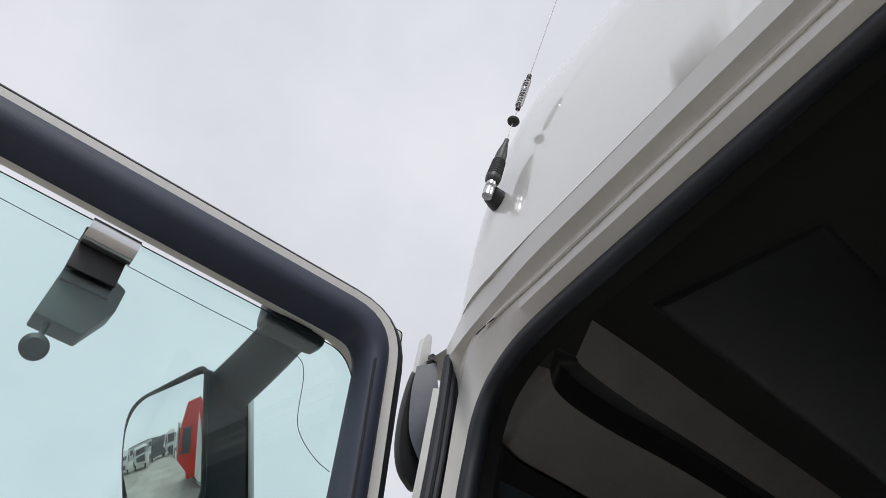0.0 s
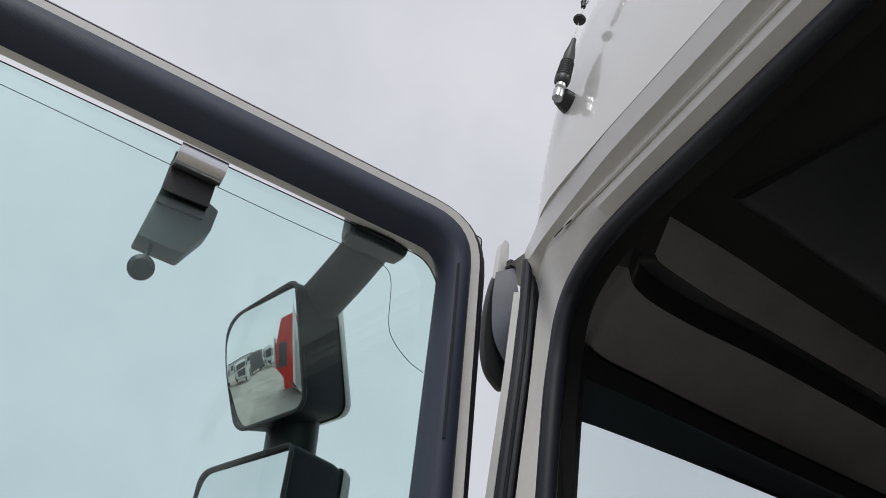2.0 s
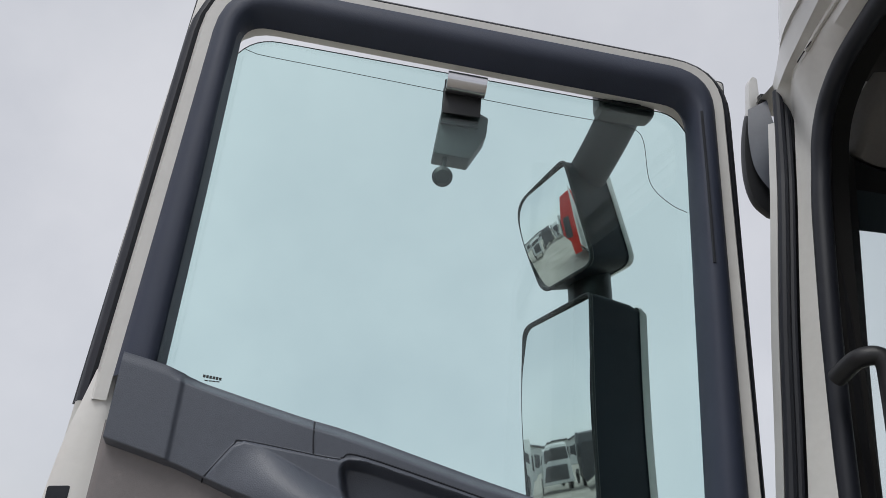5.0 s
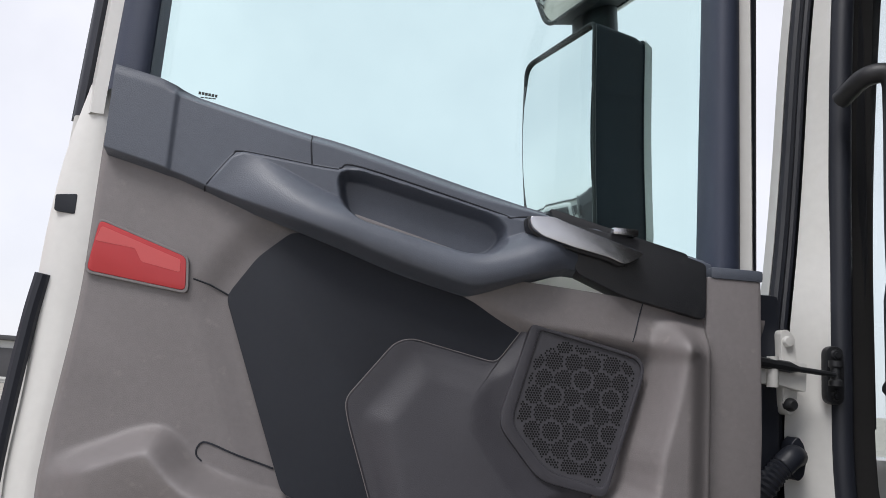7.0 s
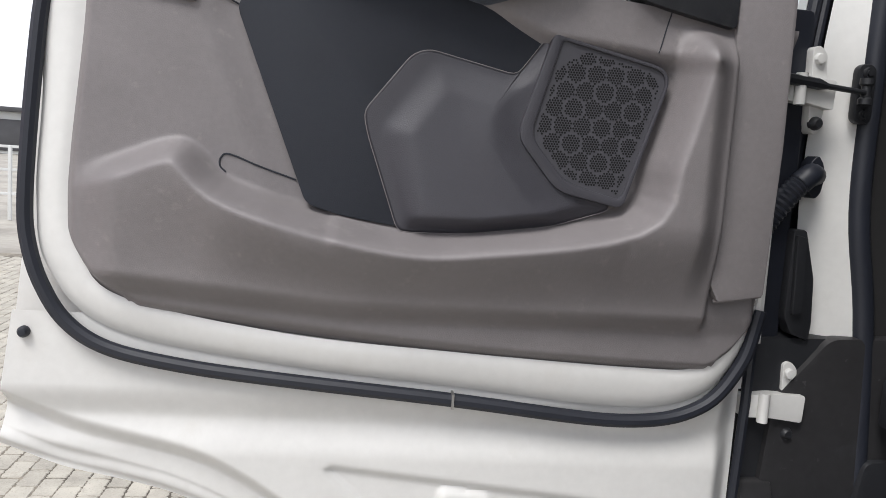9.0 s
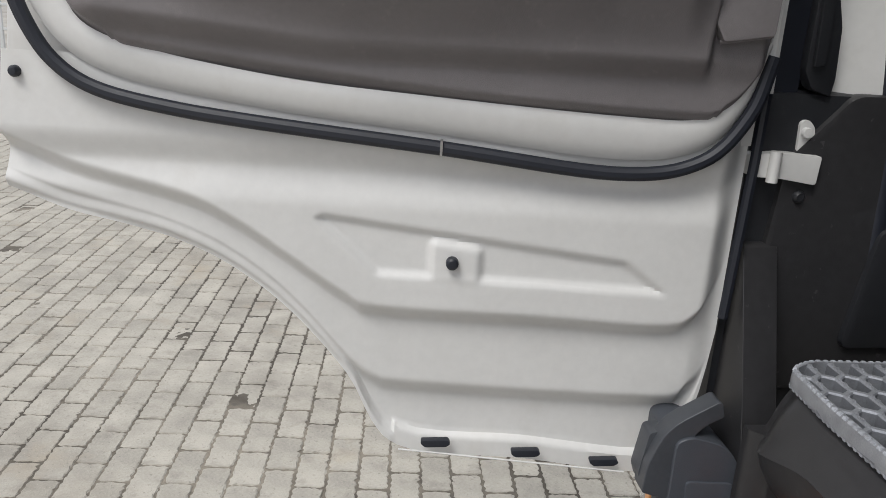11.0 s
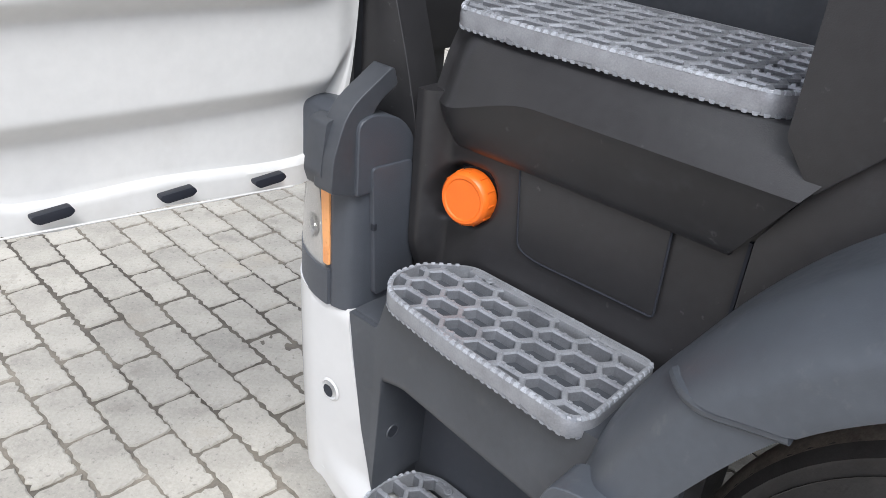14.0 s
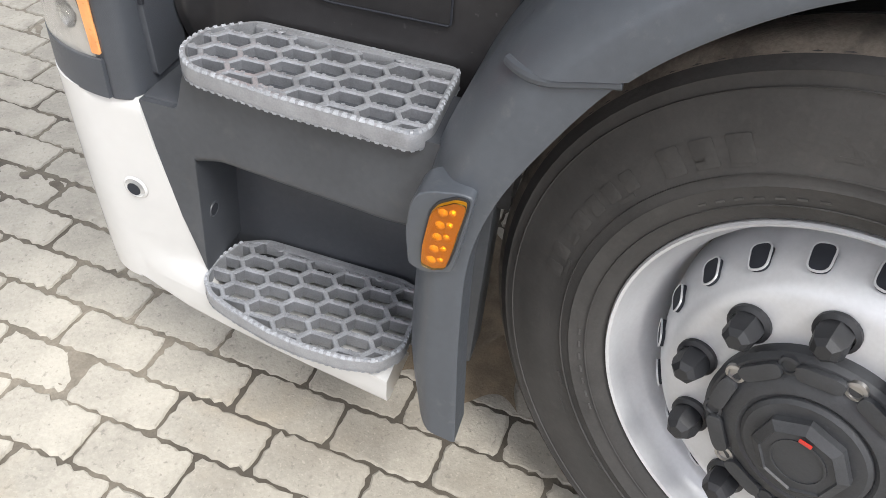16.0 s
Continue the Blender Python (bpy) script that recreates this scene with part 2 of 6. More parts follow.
def part(name, bm, mat, parent, label="", m=None, smooth=35):
    """One mesh under a thing or a part; its coordinates are those of m."""
    m = m if m is not None else Matrix.Identity(4)
    ob = new(name, finish(bm, mat, name, smooth))
    ob.parent = parent
    ob.matrix_parent_inverse = WM[parent].inverted()
    ob.matrix_basis = m
    WM[ob] = m
    return tagged(ob, label)


def solo(name, bm, mat, label, category, group="", kind="", m=None, smooth=35):
    ob = new(name, finish(bm, mat, name, smooth))
    ob.matrix_world = m if m is not None else Matrix.Identity(4)
    WM[ob] = ob.matrix_world.copy()
    return tagged(ob, label, category, group, kind)


def bevel(bm, r, seg=2, limit=30):
    if r > 0:
        es = [e for e in bm.edges if len(e.link_faces) == 2 and e.calc_face_angle(0) > radians(limit)]
        bmesh.ops.bevel(bm, geom=es, offset=r, segments=seg, profile=0.6, affect='EDGES', clamp_overlap=True)
    return bm


def box(x0, x1, y0, y1, z0, z1, r=0.0, seg=2, bm=None):
    b = bmesh.new()
    bmesh.ops.create_cube(b, size=1)
    for v in b.verts:
        v.co = Vector(((x0 + x1) / 2 + v.co.x * (x1 - x0), (y0 + y1) / 2 + v.co.y * (y1 - y0), (z0 + z1) / 2 + v.co.z * (z1 - z0)))
    bevel(b, r, seg)
    return merge(bm, b)


def merge(bm, b):
    if bm is None:
        return b
    me = bpy.data.meshes.new("tmp")
    b.to_mesh(me)
    b.free()
    bm.from_mesh(me)
    bpy.data.meshes.remove(me)
    return bm


def plate(pts, lo, hi, axis="y", r=0.0, seg=2, bm=None):
    """A slab with the outline pts. axis y: pts are (x, z); x: pts are (y, z); z: pts are (x, y)."""
    put = {"y": lambda a, b, d: (a, d, b), "x": lambda a, b, d: (d, a, b), "z": lambda a, b, d: (a, b, d)}[axis]
    b = bmesh.new()
    low = [b.verts.new(put(*p, lo)) for p in pts]
    top = [b.verts.new(put(*p, hi)) for p in pts]
    b.faces.new(low[::-1])
    b.faces.new(top)
    for i in range(len(pts)):
        b.faces.new((low[i - 1], low[i], top[i], top[i - 1]))
    bmesh.ops.recalc_face_normals(b, faces=b.faces)
    bevel(b, r, seg)
    return merge(bm, b)


def rounded(pts, r, n=5):
    """The outline with its corners rounded; r is one radius or one for each corner."""
    out = []
    for i, p in enumerate(pts):
        p, a, c = Vector(p), Vector(pts[i - 1]), Vector(pts[(i + 1) % len(pts)])
        rad = r[i] if isinstance(r, (list, tuple)) else r
        rad = min(rad, (a - p).length * 0.49, (c - p).length * 0.49)
        s, e = p + (a - p).normalized() * rad, p + (c - p).normalized() * rad
        for k in range(n + 1):
            t = k / n
            out.append(tuple((1 - t) ** 2 * s + 2 * t * (1 - t) * p + t * t * e))
    return out


def smooth_line(pts, n=8, closed=False):
    """A Catmull-Rom curve through the points."""
    P = [Vector(p) for p in pts]
    out = []
    last = len(P) if closed else len(P) - 1
    for i in range(last):
        p0 = P[i - 1] if (i or closed) else P[0] * 2 - P[1]
        p1, p2 = P[i], P[(i + 1) % len(P)]
        p3 = P[(i + 2) % len(P)] if (closed or i + 2 < len(P)) else p2 * 2 - p1
        for k in range(n):
            t = k / n
            out.append(0.5 * ((2 * p1) + (p2 - p0) * t + (2 * p0 - 5 * p1 + 4 * p2 - p3) * t * t + (3 * p1 - p0 - 3 * p2 + p3) * t ** 3))
    if not closed:
        out.append(P[-1])
    return out


def tube(pts, r, sides=10, closed=False, bm=None, flat=1.0, up=None):
    """A tube along pts; r is a radius or one for each point; flat squeezes it along up."""
    b = bm or bmesh.new()
    P = [Vector(p) for p in pts]
    rings = []
    for i, p in enumerate(P):
        a = P[i - 1] if (i or closed) else p
        c = P[(i + 1) % len(P)] if (closed or i + 1 < len(P)) else p
        d = (c - a).normalized()
        ref = Vector(up) if up else n if i else (Vector((0, 0, 1)) if abs(d.z) < 0.9 else Vector((0, 1, 0)))
        s = d.cross(ref).normalized()
        n = s.cross(d)
        rad = r[i] if isinstance(r, (list, tuple)) else r
        rings.append([b.verts.new(p + (s * math.cos(k * 2 * math.pi / sides) + n * flat * math.sin(k * 2 * math.pi / sides)) * rad) for k in range(sides)])
    m = len(rings)
    for i in range(m if closed else m - 1):
        A, B = rings[i], rings[(i + 1) % m]
        for k in range(sides):
            b.faces.new((A[k - 1], A[k], B[k], B[k - 1]))
    if not closed:
        b.faces.new(rings[0])
        b.faces.new(rings[-1][::-1])
    return b


def lathe(profile, m=None, steps=48, bm=None):
    """Turns (radius, height) pairs round z, then moves them by m."""
    b = bmesh.new()
    rings = []
    for rad, h in profile:
        if rad < 1e-6:
            rings.append([b.verts.new((0, 0, h))])
        else:
            rings.append([b.verts.new((rad * math.cos(2 * math.pi * k / steps), rad * math.sin(2 * math.pi * k / steps), h)) for k in range(steps)])
    for A, B in zip(rings, rings[1:]):
        for k in range(steps):
            q = [A[k - 1] if len(A) > 1 else A[0], A[k] if len(A) > 1 else None, B[k] if len(B) > 1 else B[0], B[k - 1] if len(B) > 1 else None]
            q = [v for v in q if v is not None]
            if len(q) > 2:
                b.faces.new(q)
    if m is not None:
        bmesh.ops.transform(b, matrix=m, verts=b.verts)
    return merge(bm, b)


def sheet(nu, nv, f, back=None, bm=None):
    """A grid surface f(s, t) -> point, s and t from 0 to 1; back: an offset that closes it to a slab."""
    b = bm or bmesh.new()
    V = [[b.verts.new(f(i / nu, j / nv)) for j in range(nv + 1)] for i in range(nu + 1)]
    for i in range(nu):
        for j in range(nv):
            b.faces.new((V[i][j], V[i + 1][j], V[i + 1][j + 1], V[i][j + 1]))
    if back is not None:
        off = Vector(back)
        rim = [V[i][0] for i in range(nu)] + [V[nu][j] for j in range(nv)] + [V[i][nv] for i in range(nu, 0, -1)] + [V[0][j] for j in range(nv, 0, -1)]
        low = [b.verts.new(v.co + off) for v in rim]
        for i in range(len(rim)):
            b.faces.new((rim[i - 1], rim[i], low[i], low[i - 1]))
    return b


def sstep(a, b, x):
    t = np.clip((x - a) / (b - a), 0.0, 1.0)
    return float(t * t * (3 - 2 * t))


def at_x(line, x):
    """The height of a line of (x, z) points at x."""
    xs, zs = zip(*sorted(line))
    return float(np.interp(x, xs, zs))


def inside_dist(poly, x, z):
    """Signed distance to a polygon's outline, above zero inside."""
    best, ins = 1e9, False
    for i in range(len(poly)):
        (x1, z1), (x2, z2) = poly[i - 1], poly[i]
        dx, dz = x2 - x1, z2 - z1
        k = max(0.0, min(1.0, ((x - x1) * dx + (z - z1) * dz) / (dx * dx + dz * dz + 1e-12)))
        best = min(best, math.hypot(x - x1 - k * dx, z - z1 - k * dz))
        if (z1 > z) != (z2 > z) and x < (x2 - x1) * (z - z1) / (z2 - z1) + x1:
            ins = not ins
    return best if ins else -best


def grown(pts, d):
    """The outline moved outwards by d."""
    n = len(pts)
    area = sum(pts[i - 1][0] * pts[i][1] - pts[i][0] * pts[i - 1][1] for i in range(n))
    out = []
    for i in range(n):
        a, c = Vector(pts[i - 1]), Vector(pts[(i + 1) % n])
        t = (c - a).normalized()
        nrm = Vector((t.y, -t.x)) * (1 if area > 0 else -1)
        out.append(tuple(Vector(pts[i]) + nrm * d))
    return out


def dome(pts, height, base, rings=12, bm=None):
    """A relief panel in the (x, z) plane: y = base - height(x, z, inside distance)."""
    b = bm or bmesh.new()
    c = Vector((sum(p[0] for p in pts) / len(pts), sum(p[1] for p in pts) / len(pts)))
    R = []
    for k in range(rings + 1):
        f = 1 - (k / rings) ** 1.5
        if k == rings:
            f = 0.02
        ring = []
        for p in pts:
            q = c + (Vector(p) - c) * f
            ring.append(b.verts.new((q.x, base - height(q.x, q.y, max(0.0, inside_dist(pts, q.x, q.y))), q.y)))
        R.append(ring)
    back = [b.verts.new((p[0], base + 0.03, p[1])) for p in pts]
    for A, B in zip([back] + R, R):
        for i in range(len(pts)):
            b.faces.new((A[i - 1], A[i], B[i], B[i - 1]))
    b.faces.new(R[-1])
    return b


def loft(lines, n=6, back=None):
    """A surface through several smooth lines with the same number of points each."""
    S = [smooth_line(q, n) for q in lines]
    m = min(len(q) for q in S)

    def f(s, t):
        i, j = s * (m - 1), t * (len(S) - 1)
        k, l = min(int(i), m - 2), min(int(j), len(S) - 2)
        a = S[l][k].lerp(S[l][k + 1], i - k)
        return a.lerp(S[l + 1][k].lerp(S[l + 1][k + 1], i - k), j - l)
    return sheet((m - 1) * 2, len(S) - 1, f, back)


def hoop(bl, tl, tr, br, rl, rr, y, n=7, legs=6):
    """An arch over the window: up the rear side, round two corners, down the front; the same count of points each time."""
    P = rounded([bl, tl, tr, br], [0, rl, rr, 0], n)
    P = [P[0]] + P[n + 1:3 * (n + 1)] + [P[-1]]
    first = [tuple(Vector(P[0]).lerp(Vector(P[1]), k / legs)) for k in range(legs)]
    last = [tuple(Vector(P[-2]).lerp(Vector(P[-1]), (k + 1) / legs)) for k in range(legs)]
    return [(x, y, z) for x, z in first + P[1:-1] + last]


def bands(hoops):
    """Strips between neighbouring hoops, as one mesh."""
    b = bmesh.new()
    R = [[b.verts.new(p) for p in h] for h in hoops]
    for A, B in zip(R, R[1:]):
        for i in range(len(A) - 1):
            b.faces.new((A[i], A[i + 1], B[i + 1], B[i]))
    return b

# ================= the truck =================
truck = thing("truck", pose(0.9, -1.0, 0, 0, 0, 5.3), "white cab-over tractor truck with its driver door wide open", "truck")

# ---- open door ----
ARCH = [(-0.988, 1.302), (-0.904, 1.270), (-0.822, 1.252), (-0.741, 1.230), (-0.659, 1.190), (-0.575, 1.124), (-0.488, 1.024), (-0.404, 0.897)]
BOTTOM = ARCH + [(-0.2, 0.882), (-0.006, 0.866), (0.04, 0.90), (0.075, 1.0), (0.09, 1.15)]
RIDGE_UP = [(-0.99, 1.395), (-0.893, 1.353), (-0.734, 1.318), (-0.654, 1.282), (-0.573, 1.229), (-0.489, 1.173), (-0.438, 1.154), (-0.2, 1.150), (-0.019, 1.145), (0.037, 1.162), (0.075, 1.23)]
RIDGE_LOW = [(-0.99, 1.330), (-0.819, 1.285), (-0.738, 1.261), (-0.657, 1.223), (-0.574, 1.159), (-0.488, 1.064), (-0.444, 1.030), (-0.381, 1.021), (0.0, 1.015), (0.05, 1.035), (0.085, 1.07)]
up_s = [tuple(p) for p in smooth_line(RIDGE_UP, 5)]
low_s = [tuple(p) for p in smooth_line(RIDGE_LOW, 5)]
arch_s = [tuple(p) for p in smooth_line(BOTTOM, 5)]
EMBOSS = [(-0.535, 1.283), (-0.523, 1.290), (-0.074, 1.240), (-0.010, 1.194), (-0.445, 1.203)]
BOLTBOX = rounded([(-0.365, 1.259), (-0.290, 1.250), (-0.290, 1.200), (-0.365, 1.203)], 0.01)


def lower_depth(x, z):
    """How far the inner sheet lies back from the door's inner face."""
    y = 0.022 * (1 - sstep(-0.030, 0.002, z - at_x(up_s, x)))
    y += 0.022 * (1 - sstep(-0.034, 0.002, z - at_x(low_s, x)))
    y -= 0.012 * (1 - sstep(0.010, 0.030, z - at_x(arch_s, x))) if x < -0.41 else 0.0
    y -= 0.010 * (1 - sstep(0.030, 0.040, z - at_x(arch_s, x))) if x > -0.41 else 0.0
    y += 0.008 * sstep(-0.005, 0.009, inside_dist(EMBOSS, x, z))
    y -= 0.008 * sstep(-0.007, 0.007, inside_dist(BOLTBOX, x, z))
    y += 0.012 * sstep(0.0, -0.05, z - 1.40) * sstep(0.0, 0.06, z - 1.30)
    return y


def low_sheet(s, t):
    x = -0.988 + (0.088 + 0.988) * s
    z0 = at_x(arch_s, x)
    z = z0 + (1.50 - z0) * t
    x += 0.040 * max(0, (z - 1.30)) / 0.3 * (1 - sstep(-0.95, -0.85, x))
    k = sstep(0.045, 0.084, x)
    return (x, lower_depth(x, z) * (1 - k) + 0.030 * k, z)


def shell_outline():
    left = [(-0.988, 1.302), (-0.955, 1.616), (-0.932, 1.93), (-0.922, 2.2), (-0.912, 2.60)]
    top = rounded([(-0.912, 2.60), (-0.894, 2.942), (0.030, 2.898), (0.089, 2.882), (0.092, 2.60)], [0, 0.006, 0.1, 0.006, 0], 4)[6:-6]
    right = [(0.092, 2.60), (0.090, 2.34), (0.093, 2.0), (0.092, 1.5), (0.09, 1.36), (0.088, 1.23), (0.077, 1.08), (0.05, 0.95), (0.0, 0.867)]
    return left + top + right + ARCH[::-1][0:-1]


WINDOW = rounded([(-0.806, 2.17), (-0.802, 2.50), (-0.797, 2.824), (-0.004, 2.786), (-0.003, 2.45), (-0.003, 1.99)], [0.01, 0.2, 0.045, 0.055, 0.2, 0.01], 6)


def ring_plate(outer, inner, lo, hi, r=0.0, bm=None):
    """A slab with a hole; both outlines are resampled by angle round the hole's middle."""
    c = Vector((sum(p[0] for p in inner) / len(inner), sum(p[1] for p in inner) / len(inner)))

    def cast(poly, a):
        d, best = Vector((math.cos(a), math.sin(a))), None
        for i in range(len(poly)):
            p, q = Vector(poly[i - 1]), Vector(poly[i])
            e = q - p
            den = d.x * e.y - d.y * e.x
            if abs(den) < 1e-9:
                continue
            w = p - c
            t, k = (w.x * e.y - w.y * e.x) / den, (w.x * d.y - w.y * d.x) / den
            if t > 0 and -1e-6 <= k <= 1 + 1e-6 and (best is None or t > best):
                best = t
        return c + d * best
    angs = sorted({round(math.atan2(p[1] - c.y, p[0] - c.x), 4) for p in list(inner) + list(outer)})
    b = bmesh.new()
    R = []
    for a in angs:
        o, i = cast(outer, a), cast(inner, a)
        R.append([b.verts.new((o.x, lo, o.y)), b.verts.new((i.x, lo, i.y)), b.verts.new((i.x, hi, i.y)), b.verts.new((o.x, hi, o.y))])
    for i in range(len(R)):
        A, B = R[i - 1], R[i]
        for k in range(4):
            b.faces.new((A[k - 1], A[k], B[k], B[k - 1]))
    bmesh.ops.recalc_face_normals(b, faces=b.faces)
    bevel(b, r)
    return merge(bm, b)


upper_out = [(-0.975, 1.42)] + [p for p in shell_outline()[1:] if p[1] > 1.42] + [(0.091, 1.42)]
bm = ring_plate(upper_out, grown(WINDOW, 0.030), 0.026, 0.050, 0.003)
sheet(230, 130, low_sheet, bm=bm)
# outer skin of the lower half
plate([(-0.985, 1.32)] + [(x, z + 0.004) for x, z in ARCH[1:]] + [(-0.004, 0.872), (0.05, 0.955), (0.075, 1.08), (0.086, 1.25), (0.088, 1.46), (-0.965, 1.46)], 0.050, 0.062, "y", 0.003, bm=bm)
door = part("door", bm, WHITE_JAMB, truck, "open white driver door seen from its inner side")

# raised white rim between trim and rubber seal
SEAL = [(-0.918, 1.930), (-0.926, 1.87), (-0.936, 1.75), (-0.941, 1.65), (-0.937, 1.595), (-0.920, 1.540), (-0.888, 1.490), (-0.835, 1.456), (-0.744, 1.436), (-0.615, 1.421), (-0.357, 1.399), (-0.111, 1.377), (0.008, 1.400), (0.066, 1.469), (0.086, 1.55)]


def ribbon(line_a, line_b, ya, yb, n=10):
    """A strip between two smooth lines, bulging towards the viewer."""
    A, B = smooth_line(line_a, n), smooth_line(line_b, n)
    m = min(len(A), len(B))

    def f(s, t):
        i = s * (m - 1)
        k = min(int(i), m - 2)
        a, b2 = A[k].lerp(A[k + 1], i - k), B[k].lerp(B[k + 1], i - k)
        p = a.lerp(b2, t)
        return (p.x, ya + (yb - ya) * t - 0.007 * math.sin(math.pi * t) ** 0.6, p.y)
    return sheet(m * 2, 6, f)


FL_IN = [(-0.866, 2.200), (-0.861, 2.08), (-0.866, 1.92), (-0.875, 1.80), (-0.886, 1.66), (-0.870, 1.585), (-0.815, 1.527), (-0.60, 1.487), (-0.364, 1.470), (-0.10, 1.458), (0.000, 1.462), (0.045, 1.50), (0.075, 1.57)]
FL_OUT = [(-0.896, 2.200), (-0.918, 2.08), (-0.927, 1.93), (-0.923, 1.80), (-0.930, 1.66), (-0.914, 1.560), (-0.829, 1.480), (-0.610, 1.440), (-0.359, 1.417), (-0.108, 1.396), (0.006, 1.415), (0.060, 1.475), (0.083, 1.56)]
part("door_flange", ribbon(FL_IN, FL_OUT, -0.014, -0.004), WHITE_JAMB, door)
seal_pts = [(x, -0.012, z) for x, z in smooth_line(SEAL, 8)]
part("door_seal", tube(seal_pts, 0.0105, 10, up=(0, 1, 0)), RUBBER, door, "black rubber door seal with a butt joint")
part("seal_joint", box(-0.3610, -0.3575, -0.0245, -0.004, 1.389, 1.411), STEEL, door)
# window arch from outside inwards: skin, rubber, white jamb, dark surround with its inner return
SKIN_TOP = ((-0.924, 2.155), (-0.894, 2.944), (0.089, 2.884), (0.094, 1.98))
RUB_IN = hoop((-0.896, 2.155), (-0.868, 2.934), (0.070, 2.889), (0.083, 1.98), 0.135, 0.100, 0.004)
JAMB_OUT = hoop((-0.896, 2.155), (-0.867, 2.932), (0.069, 2.887), (0.082, 1.98), 0.130, 0.098, -0.006)
JAMB_MID = hoop((-0.886, 2.155), (-0.858, 2.920), (0.059, 2.876), (0.072, 1.98), 0.122, 0.090, -0.022)
JAMB_IN = hoop((-0.869, 2.155), (-0.842, 2.905), (0.043, 2.862), (0.053, 1.98), 0.112, 0.082, -0.020)
CREST_A = hoop((-0.866, 2.188), (-0.839, 2.901), (0.040, 2.858), (0.050, 1.98), 0.110, 0.080, -0.027)
CREST_B = hoop((-0.852, 2.188), (-0.828, 2.888), (0.028, 2.846), (0.038, 1.98), 0.100, 0.075, -0.041)
CREST_C = hoop((-0.826, 2.188), (-0.812, 2.862), (0.012, 2.822), (0.018, 1.98), 0.080, 0.066, -0.045)
CREST_D = hoop((-0.814, 2.188), (-0.806, 2.846), (0.003, 2.806), (0.006, 1.98), 0.062, 0.058, -0.038)
RETURN = hoop((-0.809, 2.188), (-0.800, 2.827), (-0.002, 2.788), (-0.002, 1.98), 0.045, 0.050, -0.004)
RETURN_IN = hoop((-0.815, 2.188), (-0.808, 2.858), (0.008, 2.819), (0.006, 1.98), 0.055, 0.060, 0.028)
part("jamb_flange", bands([RUB_IN, JAMB_OUT, JAMB_MID, JAMB_IN]), WHITE_JAMB, door, "white painted edge round the window", None, 50)
part("window_frame", bands([JAMB_IN, CREST_A, CREST_B, CREST_C, CREST_D, RETURN, RETURN_IN]), FRAME_NAVY, door, "dark blue-grey window surround", None, 60)
rub_f = bands([hoop((-0.921, 2.155), (-0.893, 2.951), (0.089, 2.901), (0.092, 1.98), 0.155, 0.115, 0.016), hoop((-0.912, 2.155), (-0.885, 2.945), (0.084, 2.897), (0.090, 1.98), 0.148, 0.110, 0.000), hoop((-0.903, 2.155), (-0.876, 2.940), (0.077, 2.893), (0.087, 1.98), 0.142, 0.105, -0.003), hoop((-0.895, 2.155), (-0.868, 2.934), (0.070, 2.889), (0.083, 1.98), 0.135, 0.100, 0.006)])
part("window_seal", rub_f, RUBBER, door, "black rubber round the window frame", None, 60)
part("skin_edge", tube(hoop(*SKIN_TOP, 0.006, 0.006, 0.030), 0.0035, 6), RUBBER, door)
part("front_weatherstrip", tube([(0.096, 0.030, 2.05), (0.102, 0.030, 1.7), (0.102, 0.030, 1.4), (0.095, 0.030, 1.15)], 0.008, 8), RUBBER, door)
part("hinge_edge", tube([(0.083, 0.0, 2.02), (0.086, 0.0, 1.7), (0.088, 0.0, 1.5)], 0.010, 8), WHITE_JAMB, door)
part("window_channel", tube([(0.009, -0.042, 2.76), (0.011, -0.044, 2.62), (0.013, -0.044, 2.47)], 0.0028, 6), FELT, door)
part("frame_fillet", bands([[(-0.8065, -0.030, 2.80), (-0.8075, -0.032, 2.50), (-0.8115, -0.034, 2.20)], [(-0.7985, -0.012, 2.80), (-0.7995, -0.012, 2.50), (-0.803, -0.012, 2.18)]]), NAVY, door, "grey-green plastic window guide")
GLASS_OUT = rounded([(-0.83, 2.12), (-0.83, 2.735), (-0.782, 2.815), (-0.020, 2.785), (0.012, 2.735), (0.02, 1.95)], [0.01, 0.01, 0.045, 0.05, 0.02, 0.01], 6)
pane = part("window_pane", plate(GLASS_OUT, 0.012, 0.017), GLASS, door, "green-tinted side window glass, almost fully raised")
pane.visible_shadow = False
top_edge = [p for p in GLASS_OUT if p[1] > 2.74]
part("glass_edge", tube([(x, 0.0145, z) for x, z in top_edge], 0.0012, 5), PRINT, door)
film = smooth_line([(-0.795, 2.787), (-0.780, 2.782), (-0.755, 2.778), (-0.618, 2.770), (-0.458, 2.760), (-0.274, 2.749), (-0.150, 2.744), (-0.098, 2.739), (-0.079, 2.716), (-0.072, 2.645), (-0.059, 2.617), (-0.03, 2.594), (-0.004, 2.584)], 6)
part("film_edge", tube([(x, 0.010, z) for x, z in film], 0.0006, 5), PRINT, door, "fine dark edge of the window film")
mark = bmesh.new()
for k in range(6):
    box(-0.7535 + 0.0046 * k, -0.7500 + 0.0046 * k, 0.0105, 0.0115, 2.2085 - 0.0004 * k, 2.2125 - 0.0004 * k, bm=mark)
for k in range(4):
    box(-0.750 + 0.0055 * k, -0.7455 + 0.0055 * k, 0.0105, 0.0115, 2.2035, 2.2050, bm=mark)
part("glass_mark", mark, PRINT, door, "small dark print on the glass")

